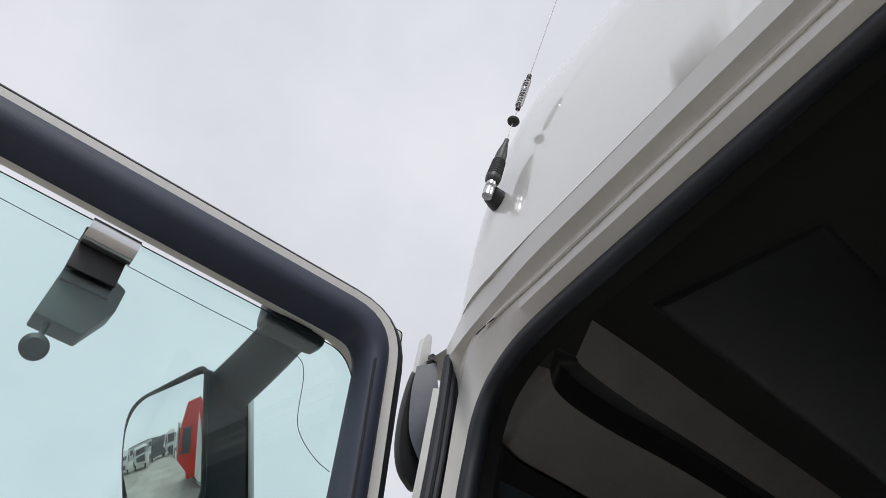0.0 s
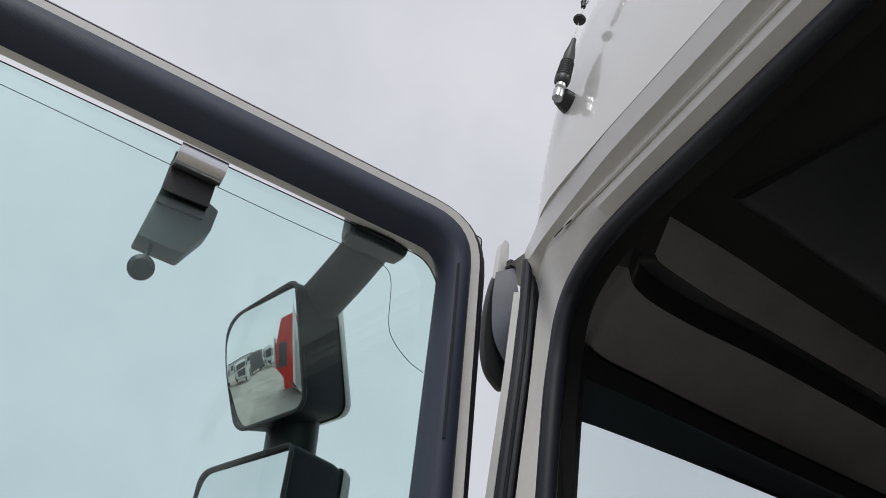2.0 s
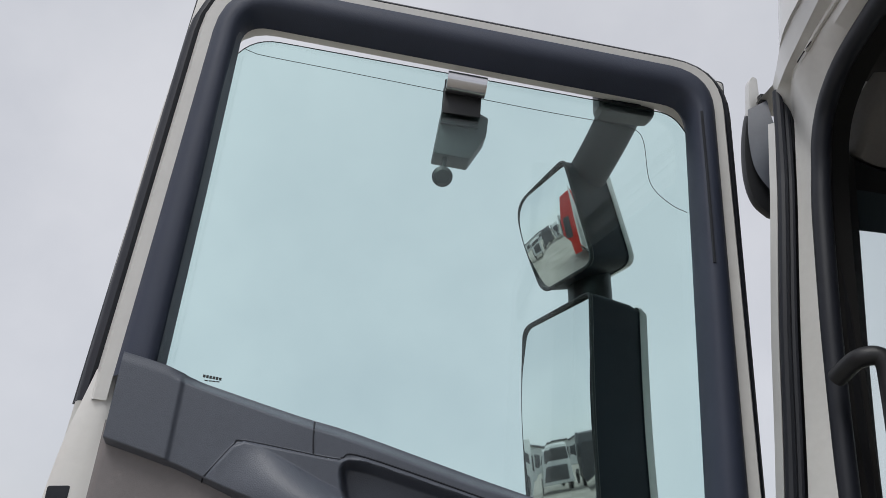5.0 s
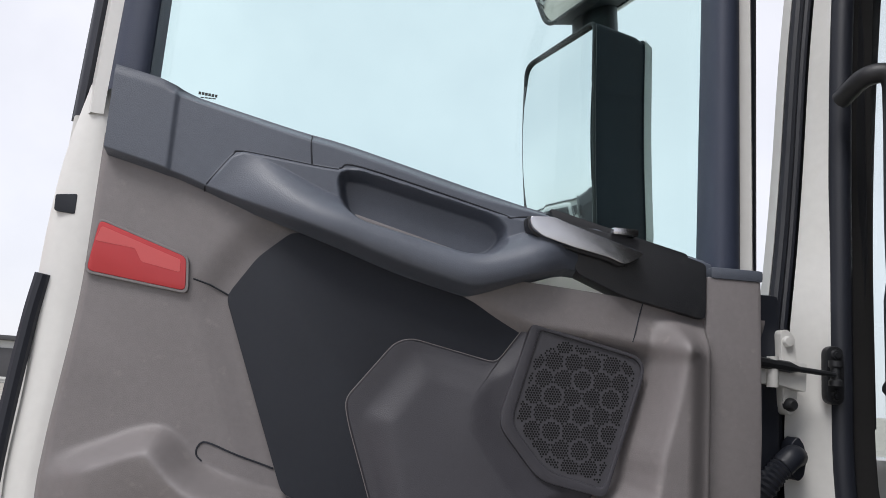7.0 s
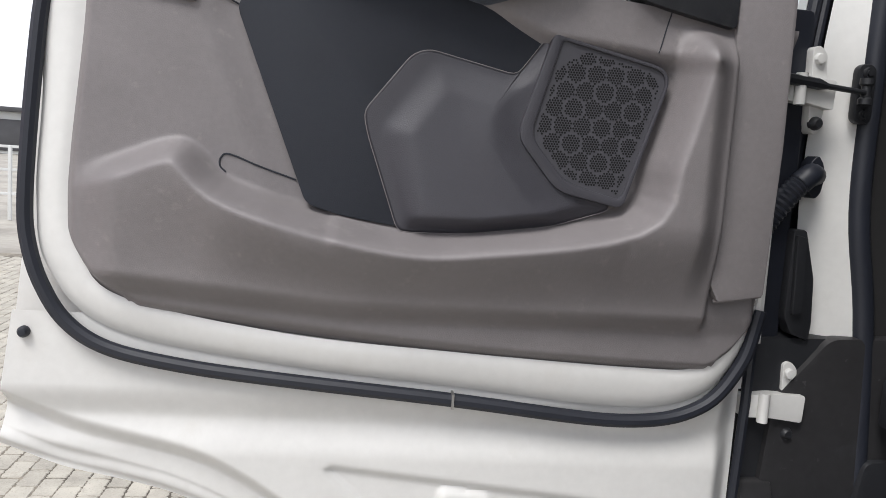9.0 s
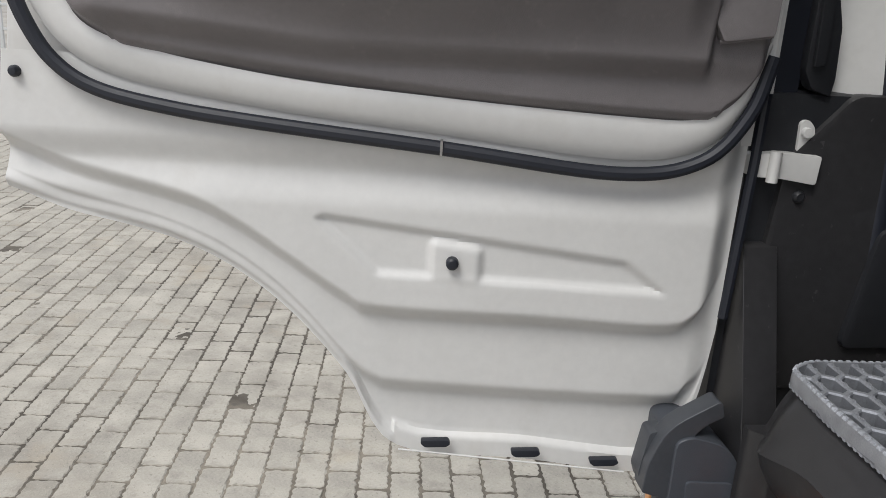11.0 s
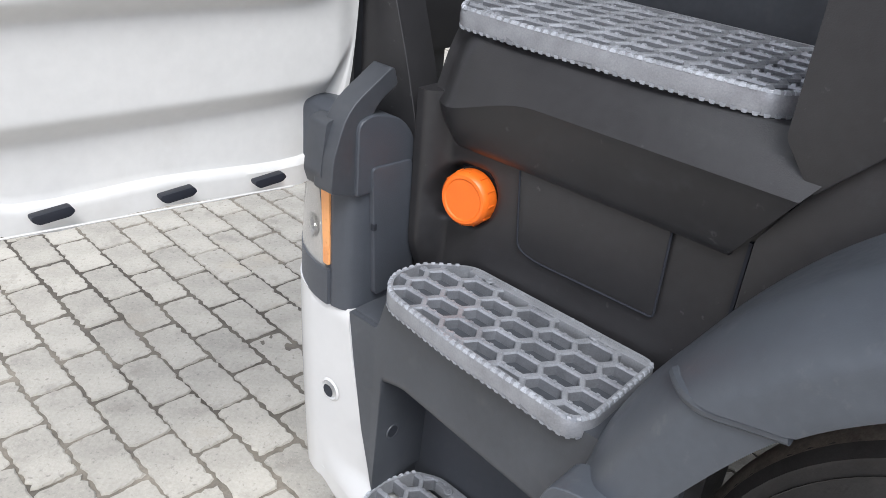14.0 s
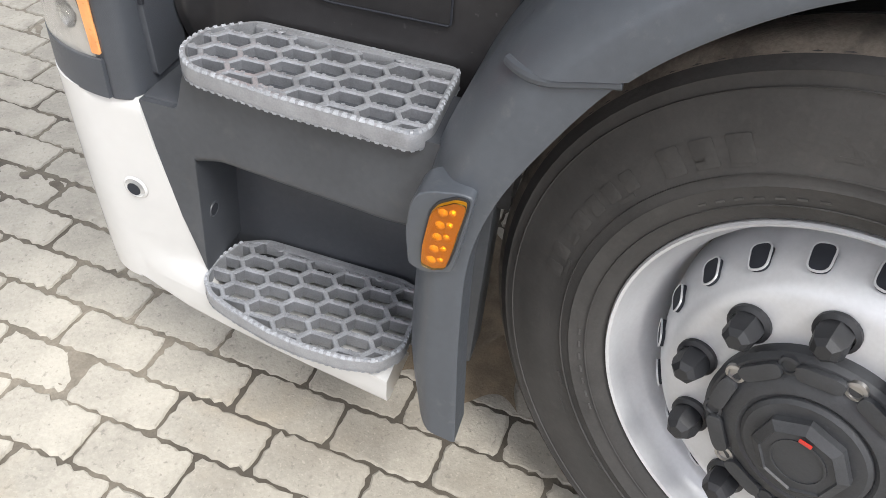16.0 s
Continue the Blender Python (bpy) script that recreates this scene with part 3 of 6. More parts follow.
# trim panel
POCKET = [(-0.9, 1.69), (-0.823, 1.716), (-0.739, 1.742), (-0.68, 1.696), (-0.592, 1.668), (-0.455, 1.642), (-0.348, 1.646), (-0.15, 1.683), (-0.118, 1.76), (-0.096, 1.85), (-0.088, 1.91)]
pocket_s = [tuple(p) for p in smooth_line(POCKET, 5)]
BAND_LOW = [(-0.868, 2.10), (-0.769, 2.075), (-0.716, 2.060), (-0.649, 2.029), (-0.595, 2.012), (-0.494, 1.985), (-0.375, 1.947), (-0.20, 1.935), (-0.012, 1.920), (0.03, 1.915), (0.08, 1.915)]
TRIM_LOW = [(-0.892, 1.69), (-0.889, 1.628), (-0.880, 1.592), (-0.863, 1.561), (-0.839, 1.536), (-0.805, 1.517), (-0.762, 1.504), (-0.364, 1.466), (-0.019, 1.452), (0.018, 1.461), (0.046, 1.483), (0.066, 1.520), (0.078, 1.58)]
trim_s = [tuple(p) for p in smooth_line(TRIM_LOW, 5)]


POCKET_SEAM = [(-0.592, 1.698), (-0.639, 1.713), (-0.679, 1.727), (-0.690, 1.722), (-0.691, 1.711), (-0.683, 1.703)]
BEZEL_SEAM = [(-0.722, 1.939), (-0.700, 1.933), (-0.672, 1.920)]
INSERT = rounded([(-0.676, 1.918), (-0.640, 1.975), (-0.596, 2.015), (-0.453, 1.983), (-0.398, 1.962), (-0.334, 1.935), (-0.262, 1.903), (-0.285, 1.845), (-0.42, 1.86), (-0.48, 1.80), (-0.44, 1.643), (-0.53, 1.655), (-0.577, 1.668), (-0.612, 1.756)], 0.012, 3)
POCKET_AREA = pocket_s + [(-0.088, 2.3), (-1.1, 2.3), (-1.1, 1.69)]


def trim_y(x, z):
    d = 0.026
    zp = at_x(pocket_s, x)
    lip = 1 - sstep(-0.032, 0.006, inside_dist(POCKET_AREA, x, z))
    crease = float(np.interp(x, [-0.83, -0.52, -0.05], [1.562, 1.537, 1.538]))
    side = (1 - 0.45 * sstep(-0.060, -0.020, x)) * (1 - sstep(-0.018, -0.006, x))
    d += lip * 0.026 * sstep(-0.030, 0.008, z - crease) * sstep(-0.875, -0.81, x) * (1 - 0.6 * sstep(-0.018, -0.006, x))
    d += lip * 0.052 * sstep(crease, (zp if x < -0.15 else min(zp, 1.683)) - 0.008, z) * sstep(-0.93, -0.58, x) * side
    edge = min(x + 0.893, 0.079 - x, z - at_x(trim_s, x))
    d *= 0.35 + 0.65 * sstep(0.0, 0.02, edge)
    d += 0.028 * sstep(-0.024, 0.010, z - float(np.interp(x, [-0.40, -0.334, -0.262, -0.11], [1.966, 1.938, 1.906, 1.893]))) * sstep(-0.43, -0.22, x) * (1 - sstep(-0.10, -0.03, x))
    if -0.78 < x < -0.44:
        d -= 0.010 * sstep(-0.055, -0.005, inside_dist(INSERT, x, z)) * sstep(-0.53, -0.55, x)
    if x > -0.16:
        under = sstep(-0.16, -0.10, x) * sstep(1.885, 1.945, z)
        d = d * (1 - under) + 0.046 * under
    return -d


def trim_f(s, t):
    x = -0.892 + 0.970 * s
    z0, z1 = at_x(trim_s, x), at_x(BAND_LOW, x) + 0.03
    z = z0 + (z1 - z0) * t
    return (x + 0.02 * sstep(1.66, 1.95, z) * (1 - sstep(-0.89, -0.80, x)), trim_y(x, z), z)


part("trim_panel", sheet(260, 160, trim_f), TRIM, door, "taupe grained plastic door trim with scuffs", None, 85)
pk = smooth_line(POCKET_SEAM, 5)
part("bezel_seam", tube([(x, trim_y(x, z) - 0.0005, z) for x, z in BEZEL_SEAM], 0.0012, 5), FELT, door)
part("pocket_seam", tube([(x, trim_y(x, z) - 0.0005, z) for x, z in pk], 0.0013, 5), FELT, door)
part("trim_side_strip", plate(rounded([(-0.016, 2.0), (0.066, 2.0), (0.069, 1.78), (0.064, 1.577), (-0.002, 1.566), (-0.021, 1.60), (-0.015, 1.83)], 0.006), -0.058, -0.004, "y", 0.006), TRIM, door)
part("strip_foot", tube([(-0.004, -0.046, 1.566), (0.030, -0.050, 1.572), (0.063, -0.050, 1.578)], 0.0035, 6), TRIM, door)
part("trim_cap", box(-0.010, 0.068, -0.061, -0.004, 1.997, 2.014, 0.005), NAVY, door)
part("trim_seam", tube([(-0.104 - 0.015 * k / 6, trim_y(-0.104 - 0.015 * k / 6, 1.954 - 0.055 * k / 6), 1.954 - 0.055 * k / 6) for k in range(7)], 0.0011, 5), FELT, door)
part("door_insert", plate(INSERT, -0.0335, -0.010, "y", 0.002), FELT, door, "matt black door insert")
CONSOLE = rounded([(-0.447, 1.874), (-0.425, 1.882), (-0.306, 1.857), (-0.266, 1.914), (-0.235, 1.90), (-0.16, 1.685), (-0.25, 1.655), (-0.348, 1.640), (-0.453, 1.638), (-0.500, 1.765), (-0.507, 1.795)], 0.012, 3)


SPK = rounded([(-0.262, 1.914), (-0.094, 1.878), (-0.149, 1.688), (-0.242, 1.706), (-0.303, 1.777)], [0.008, 0.03, 0.012, 0.02, 0.02], 5)


PLATEAU = [(-0.405, 1.842), (-0.318, 1.822), (-0.300, 1.775), (-0.232, 1.706), (-0.150, 1.684), (-0.30, 1.630), (-0.425, 1.630), (-0.455, 1.770)]


def console_h(x, z, q):
    flat = inside_dist(PLATEAU, x, z)
    near = inside_dist(SPK, x, z)
    up = sstep(-0.030, 0.016, flat) * (0.006 + 0.020 * min(1.0, max(0.0, (1.850 - z) / 0.20))) * sstep(0.0, -0.045, near)
    side = 0.010 * sstep(-0.085, -0.006, near) * sstep(1.665, 1.74, z)
    return 0.003 * sstep(0.0, 0.003, q) + max(0.0, up + side - 25.0 * up * side) * sstep(0.0, 0.024, q)


part("console_edge", tube([(x, -0.0375, z) for x, z in CONSOLE], 0.0006, 5, True), TRIM, door)
part("storage_console", dome(CONSOLE, console_h, -0.034, 40), CONSOLE_P, door, "dark moulded storage pocket")

# speaker
SPK_IN = rounded([(-0.250, 1.906), (-0.100, 1.874), (-0.153, 1.700), (-0.231, 1.719), (-0.284, 1.779)], [0.006, 0.025, 0.01, 0.02, 0.02], 5)
part("speaker_frame", ring_plate(SPK, SPK_IN, -0.0515, -0.03, 0.0025), CONSOLE_P, door)
grille = part("speaker_grille", plate(SPK_IN, -0.0475, -0.03), GRILLEP, door, "perforated speaker grille with hexagon pattern")
bm = bmesh.new()
p = 0.0037
for i in range(-30, 31):
    for j in range(-38, 39):
        x, z = -0.187 + i * p + (j % 2) * p / 2, 1.795 + j * p * 0.866
        if (x + 0.187) ** 2 / 0.092 ** 2 + (z - 1.797) ** 2 / 0.100 ** 2 > 1 or inside_dist(SPK_IN, x, z) < 0.006:
            continue
        hq = 0.027
        hx, hz = (x + 0.187) / hq, (z - 1.795) / hq
        best = sorted(math.hypot(hx - (a + 0.5 * (b2 % 2)), hz - b2 * 0.866) for a in range(-4, 5) for b2 in range(-4, 5))[:2]
        if best[1] - best[0] < 0.11:
            continue
        ring = [bm.verts.new((x + 0.0015 * math.cos(a * math.pi / 3), -0.0480, z + 0.0015 * math.sin(a * math.pi / 3))) for a in range(6)]
        bm.faces.new(ring)
tagged(part("perforation", bm, HOLEBLACK, grille), kind="stuff")

# arm band with grab handle, lever and switches
SILL = [(-0.868, 2.222), (-0.80, 2.208), (-0.764, 2.198), (-0.609, 2.162), (-0.523, 2.145), (-0.284, 2.086), (-0.025, 2.034), (0.0, 2.028)]
BAND = [(-0.868, 2.098), (-0.769, 2.073), (-0.716, 2.055), (-0.687, 2.045), (-0.611, 2.020), (-0.534, 1.995), (-0.456, 1.969), (-0.378, 1.949), (-0.350, 1.945), (-0.324, 1.951), (-0.263, 1.972), (-0.20, 1.985), (-0.10, 1.95), (0.0, 1.932)]
sill_s = [tuple(p) for p in smooth_line(SILL, 4)]
band_s = [tuple(p) for p in smooth_line(BAND, 4)]


SPINE = smooth_line([(-0.700, 2.082), (-0.640, 2.060), (-0.560, 2.026), (-0.460, 1.997), (-0.385, 1.978), (-0.345, 1.975), (-0.300, 1.986), (-0.235, 2.010), (-0.180, 2.026)], 6)


def spine_at(x, z):
    """Distance to the handle's middle line and the share of its length there."""
    best, at = 1e9, 0.0
    for k in range(len(SPINE) - 1):
        a, c = SPINE[k], SPINE[k + 1]
        w = c - a
        f = max(0.0, min(1.0, ((x - a.x) * w.x + (z - a.y) * w.y) / w.length_squared))
        q = math.hypot(x - a.x - w.x * f, z - a.y - w.y * f)
        if q < best:
            best, at = q, (k + f) / (len(SPINE) - 1)
    return best, at


def band_y(x, z):
    z0, z1 = at_x(band_s, x), at_x(sill_s, x)
    t = (z - z0) / (z1 - z0)
    d = 0.043 + 0.005 * sstep(-0.765, -0.772, x)
    d += 0.005 * sstep(-0.718, -0.700, x) * sstep(0.002, -0.004, z - at_x(PANEL_TOP, x)) * (1 - sstep(-0.26, -0.22, x))
    q, at = spine_at(x, z)
    d += 0.046 * sstep(0.0, 0.30, at) * (1 - 0.75 * sstep(0.80, 1.0, at)) * max(0.0, 1 - (q / 0.043) ** 2.2)
    d *= 0.45 + 0.55 * sstep(0.0, 0.07, t)
    d -= (0.002 + 0.024 * sstep(-0.79, -0.74, x)) * sstep(0.88, 1.0, t)
    return -d


def band_f(s, t):
    x = -0.854 + 0.852 * s
    z0, z1 = at_x(band_s, x), at_x(sill_s, x)
    z = z0 + (z1 - z0) * t
    k = sstep(-0.003, 0.009, inside_dist(HOLE, x, z))
    return (x, band_y(x, z) * (1 - k) - 0.014 * k, z)


PANEL_TOP = [(-0.722, 2.059), (-0.706, 2.082), (-0.687, 2.109), (-0.673, 2.116), (-0.574, 2.106), (-0.543, 2.104), (-0.513, 2.108), (-0.322, 2.064), (-0.29, 2.060), (-0.25, 2.060)]
HOLE = rounded([(-0.542, 2.090), (-0.534, 2.104), (-0.505, 2.102), (-0.322, 2.060), (-0.304, 2.044), (-0.304, 2.022), (-0.325, 2.002), (-0.358, 1.999), (-0.507, 2.030), (-0.532, 2.050)], 0.012, 4)
part("arm_band", sheet(400, 110, band_f), NAVY, door, "dark door band with a moulded grab handle", None, 70)
part("recess_shelf", plate([(-0.515, 2.036), (-0.350, 1.994), (-0.350, 2.000), (-0.515, 2.043)], -0.050, -0.012, "y", 0.001), TRIM, door)
for line in (PANEL_TOP[:6], [(-0.580, 2.108), (-0.583, 2.130), (-0.585, 2.155)], [(-0.543, 2.106), (-0.510, 2.1105), (-0.322, 2.0665), (-0.302, 2.0585), (-0.285, 2.062), (-0.268, 2.064)]):
    part("band_seam", tube([(x, band_y(x, z) + 0.0002, z) for x, z in smooth_line(line, 6)], 0.0013, 6), FELT, door)
LEVER = rounded([(-0.281, 2.056), (-0.247, 2.058), (-0.227, 2.051), (-0.170, 2.034), (-0.119, 2.019), (-0.124, 2.012), (-0.146, 2.001), (-0.168, 2.009), (-0.220, 2.019), (-0.262, 2.030), (-0.278, 2.042)], 0.007, 4)
part("door_lever", plate(LEVER, -0.086, -0.070, "y", 0.004, 3), CHROME, door, "satin chrome inner door lever")
part("lever_surround", plate(rounded(grown([(-0.281, 2.056), (-0.247, 2.058), (-0.227, 2.051), (-0.170, 2.034), (-0.119, 2.019), (-0.124, 2.012), (-0.146, 2.001), (-0.168, 2.009), (-0.220, 2.019), (-0.262, 2.030), (-0.278, 2.042)], 0.0025), 0.006, 4), -0.074, -0.05, "y", 0.002), BLACKP, door)
part("switch_panel", plate(rounded([(-0.236, 2.058), (-0.109, 2.040), (-0.018, 2.016), (-0.018, 1.937), (-0.138, 1.961), (-0.205, 1.987)], 0.008, 3), -0.062, -0.02, "y", 0.006), BLACKP, door, "black window switch panel")
part("switch_ledge", plate(rounded([(-0.245, 2.078), (-0.110, 2.046), (-0.040, 2.030), (-0.040, 2.018), (-0.110, 2.032), (-0.236, 2.056)], 0.006, 3), -0.050, -0.016, "y", 0.004), BLACKP, door)
part("window_switch", box(-0.160, -0.123, -0.075, -0.045, 2.044, 2.054, 0.003), CHROME, door)

# reflector, latch opening, small marks
REFL = [(-0.850, 2.006), (-0.733, 1.966), (-0.729, 1.921), (-0.858, 1.938)]
part("reflector", plate(rounded(REFL, 0.008, 3), -0.0335, -0.018, "y", 0.0015), REDLENS, door, "red door edge reflector")
part("reflector_prism", plate(rounded([(-0.846, 1.998), (-0.740, 1.962), (-0.739, 1.945), (-0.790, 1.955), (-0.800, 1.972), (-0.852, 1.978)], 0.003, 2), -0.0339, -0.033, "y"), REDSTEP, door)
part("reflector_bezel", ring_plate(rounded([(-0.853, 2.010), (-0.730, 1.968), (-0.725, 1.917), (-0.862, 1.935)], 0.010, 3), rounded(REFL, 0.008, 3), -0.0325, -0.018, 0.0015), TRIM, door)
part("latch_opening", plate(rounded([(-0.916, 2.038), (-0.888, 2.041), (-0.888, 2.013), (-0.915, 2.016)], 0.003, 3), -0.0175, 0.01, "y", 0.001), FELT, door, "black door latch opening")
for k, (x, z) in enumerate(((-0.340, 0.915), (-0.193, 0.904), (-0.064, 0.894))):
    pm = pose(x, 0.016, z, 0, -4, 0)
    b = plate(rounded([(-0.024, 0.006), (0.020, 0.006), (0.024, -0.001), (0.017, -0.006), (-0.017, -0.006), (-0.024, 0.0)], 0.003, 3), -0.006, 0.006, "y", 0.0025)
    part("drain_plug", b, RUBBER, door, "black rubber drain plug", pm)
bolt = part("bolt", lathe([(0, 0.006), (0.006, 0.0055), (0.009, 0.003), (0.0095, 0), (0.0095, -0.01)], pose(-0.333, -0.008, 1.228, 90, 0, 0), 20), RUBBER, door, "black round-headed bolt")
part("rubber_stop", lathe([(0, 0.008), (0.005, 0.007), (0.008, 0.002), (0.008, -0.01)], pose(-0.945, -0.004, 1.471, 90, 0, 0), 16), RUBBER, door)
part("sticker", plate(rounded([(-0.150, 1.012), (-0.092, 1.009), (-0.090, 0.991), (-0.142, 0.994)], 0.003, 3), 0.0440, 0.0455), WHITE, door, "faded clear sticker")
part("hem_line", tube([(-0.40, 0.012, 0.902), (-0.2, 0.012, 0.889), (-0.03, 0.012, 0.878)], 0.0015, 5), WHITE_JAMB, door)

# ---- mirrors on the door ----
def housing(pts, depth, r, nrm):
    """A mirror housing behind the outline pts (3D); depth goes against nrm."""
    b = bmesh.new()
    n = Vector(nrm).normalized()
    P = [Vector(q) for q in pts]
    c = sum(P, Vector()) / len(P)
    rings = []
    for k, (d, sc) in enumerate(((0.004, 0.992), (0.005, 1.008), (0.0, 1.018), (-0.12 * depth, 1.02), (-0.75 * depth, 1.0), (-0.95 * depth, 0.97), (-depth, 0.88))):
        rings.append([b.verts.new(c + (q - c) * sc + n * d) for q in P])
    for A, B in zip(rings, rings[1:]):
        for i in range(len(P)):
            b.faces.new((A[i - 1], A[i], B[i], B[i - 1]))
    b.faces.new(rings[-1])
    inner = [b.verts.new(c + (q - c) * 0.98 - n * 0.02) for q in P]
    for i in range(len(P)):
        b.faces.new((inner[i - 1], inner[i], rings[0][i], rings[0][i - 1]))
    b.faces.new(inner)
    return b


def mirror(origin, yaw, tilt, outline, depth, name, label, bend):
    """A housing with a slightly domed glass; the outline lies in the glass's plane as (across, up)."""
    m = Matrix.Translation(origin) @ Euler((radians(tilt), 0, radians(yaw))).to_matrix().to_4x4()
    n = m.to_3x3() @ Vector((0, -1, 0))
    pts = [m @ Vector((a, 0, b2)) for a, b2 in outline]
    h = part(name, housing(pts, depth, 0.02, n), MIRRORP, truck, label)
    lo = [min(q[k] for q in outline) for k in (0, 1)]
    hi = [max(q[k] for q in outline) for k in (0, 1)]
    cx, cz = (lo[0] + hi[0]) / 2, (lo[1] + hi[1]) / 2
    bulge = bend * max((a - cx) ** 2 + (b2 - cz) ** 2 for a, b2 in outline)
    b = bmesh.new()
    rings = []
    for k in range(1, 9):
        f = k / 8 * 0.985
        ring = []
        for a, b2 in outline:
            x, z = cx + (a - cx) * f, cz + (b2 - cz) * f
            ring.append(b.verts.new((x, 0.001 - bulge + ((x - cx) ** 2 + (z - cz) ** 2) * bend, z)))
        rings.append(ring)
    mid = b.verts.new((cx, 0.001 - bulge, cz))
    for i in range(len(outline)):
        b.faces.new((mid, rings[0][i - 1], rings[0][i]))
        for A, B in zip(rings, rings[1:]):
            b.faces.new((A[i - 1], A[i], B[i], B[i - 1]))
    part("mirror_glass", b, MIRROR, h, "convex mirror glass reflecting the yard", m, 60)
    part("mirror_rim", tube([(a * 1.004, -0.004, b2 * 1.004) for a, b2 in outline], 0.0042, 8, True), BLACKP, h, "", m)
    return h


MIR_UP = rounded([(-0.080, 0.108), (0.070, 0.156), (0.092, -0.064), (-0.052, -0.088), (-0.080, 0.03)], [0.05, 0.018, 0.028, 0.025, 0.1], 6)
UP_AT, LOW_AT = (-0.165, 0.28, 2.62), (-0.13, 0.30, 2.28)
mu = mirror(UP_AT, -60, 17, MIR_UP, 0.122, "upper_mirror", "black wide-angle mirror on the door arm", 0.9)
MIR_LOW = rounded([(-0.108, 0.190), (0.085, 0.218), (0.072, 0.0), (0.072, -0.20), (-0.112, -0.19), (-0.122, 0.035)], [0.022, 0.015, 0.2, 0.03, 0.03, 0.2], 6)
ml = mirror(LOW_AT, -63, 5, MIR_LOW, 0.142, "lower_mirror", "tall black main mirror on the door", 0.25)


def shell(origin, yaw, tilt, outline, depth, parent):
    """The pale cap on a mirror's back."""
    m = Matrix.Translation(origin) @ Euler((radians(tilt), 0, radians(yaw))).to_matrix().to_4x4()
    b = bmesh.new()
    rings = [[b.verts.new((a * f, depth * d, c * f)) for a, c in outline] for f, d in ((0.995, 0.92), (1.0, 0.97), (0.97, 1.08), (0.75, 1.14))]
    for A, B in zip(rings, rings[1:]):
        for i in range(len(outline)):
            b.faces.new((A[i - 1], A[i], B[i], B[i - 1]))
    b.faces.new(rings[-1])
    part("mirror_cap", b, WHITE, parent, "white painted mirror back", m)


shell(UP_AT, -60, 17, MIR_UP, 0.122, mu)
shell(LOW_AT, -63, 5, MIR_LOW, 0.142, ml)
arm = smooth_line([(-0.125, 0.29, 2.74), (-0.112, 0.23, 2.765), (-0.098, 0.16, 2.80), (-0.09, 0.09, 2.83), (-0.09, 0.05, 2.84)], 5)
part("mirror_arm", tube(arm, 0.044, 14, flat=0.62), MIRRORP, truck, "black mirror arm")
part("mirror_arm_foot", box(-0.148, -0.035, 0.048, 0.10, 2.80, 2.885, 0.02, 3), BLACKP, truck)
part("mirror_post", tube([(-0.085, 0.325, 2.64), (-0.075, 0.33, 2.52), (-0.07, 0.34, 2.40)], 0.045, 14), BLACKP, truck)
part("mirror_foot", tube([(-0.08, 0.36, 2.10), (-0.07, 0.30, 2.02), (-0.05, 0.18, 1.98), (-0.04, 0.05, 1.97)], 0.035, 12, flat=0.6), BLACKP, truck)

# ---- cab ----
def strip(line_a, line_b, back, n=6, across=4, bulge=0.0):
    A, B = smooth_line(line_a, n), smooth_line(line_b, n)
    m = min(len(A), len(B))

    def f(s, t):
        i = s * (m - 1)
        k = min(int(i), m - 2)
        p = A[k].lerp(A[k + 1], i - k).lerp(B[k].lerp(B[k + 1], i - k), t)
        return p + Vector((0, -bulge * math.sin(math.pi * t), 0))
    return sheet(m * 2, across, f, back)


def on_rail(v, out, h):
    """A point of the roof rail: its side flares outwards and rises a little towards the rear."""
    return (0.255 + 0.22 * (v + 0.04) + out, v, 2.962 - 0.055 * (v + 0.04) + h)


RAIL_V = (-1.40, -0.80, -0.40, -0.20)
RIDGE = [on_rail(v, 0.0, 0.016) for v in RAIL_V] + [(0.245, -0.075, 2.978), (0.249, -0.030, 2.962), (0.262, 0.030, 2.953), (0.285, 0.070, 2.945), (0.308, 0.105, 2.900)]
LEDGE = [on_rail(v, 0.003, -0.006) for v in RAIL_V] + [(0.251, -0.080, 2.957), (0.262, -0.030, 2.938), (0.276, 0.025, 2.915), (0.296, 0.062, 2.890), (0.311, 0.090, 2.850)]
OPEN = [on_rail(v, 0.030, -0.018) for v in RAIL_V] + [(0.272, -0.095, 2.936), (0.278, -0.045, 2.908), (0.293, 0.010, 2.874), (0.298, 0.038, 2.820), (0.300, 0.053, 2.761)]
DRIP = [on_rail(v, -0.030, 0.038) for v in RAIL_V] + [(0.224, -0.080, 3.000), (0.233, -0.030, 2.985), (0.245, 0.030, 2.968), (0.262, 0.075, 2.966), (0.285, 0.125, 2.972)]
CREASE = [on_rail(v, -0.040, 0.078) for v in RAIL_V] + [(0.212, -0.080, 3.040), (0.222, -0.030, 3.032), (0.238, 0.030, 3.018), (0.258, 0.075, 3.005), (0.284, 0.128, 3.000)]
DOWN_OUT = [(0.308, 0.105, 2.900), (0.304, 0.110, 2.800), (0.296, 0.110, 2.698), (0.272, 0.110, 2.450), (0.256, 0.108, 2.240), (0.238, 0.100, 2.090), (0.205, 0.080, 1.900), (0.195, 0.075, 1.700), (0.210, 0.065, 1.500), (0.235, 0.060, 1.100)]
DOWN_MID = [(0.311, 0.090, 2.850), (0.308, 0.093, 2.770), (0.300, 0.092, 2.680), (0.279, 0.092, 2.450), (0.265, 0.090, 2.240), (0.252, 0.085, 2.090), (0.236, 0.066, 1.900), (0.230, 0.062, 1.700), (0.250, 0.055, 1.500), (0.280, 0.050, 1.100)]
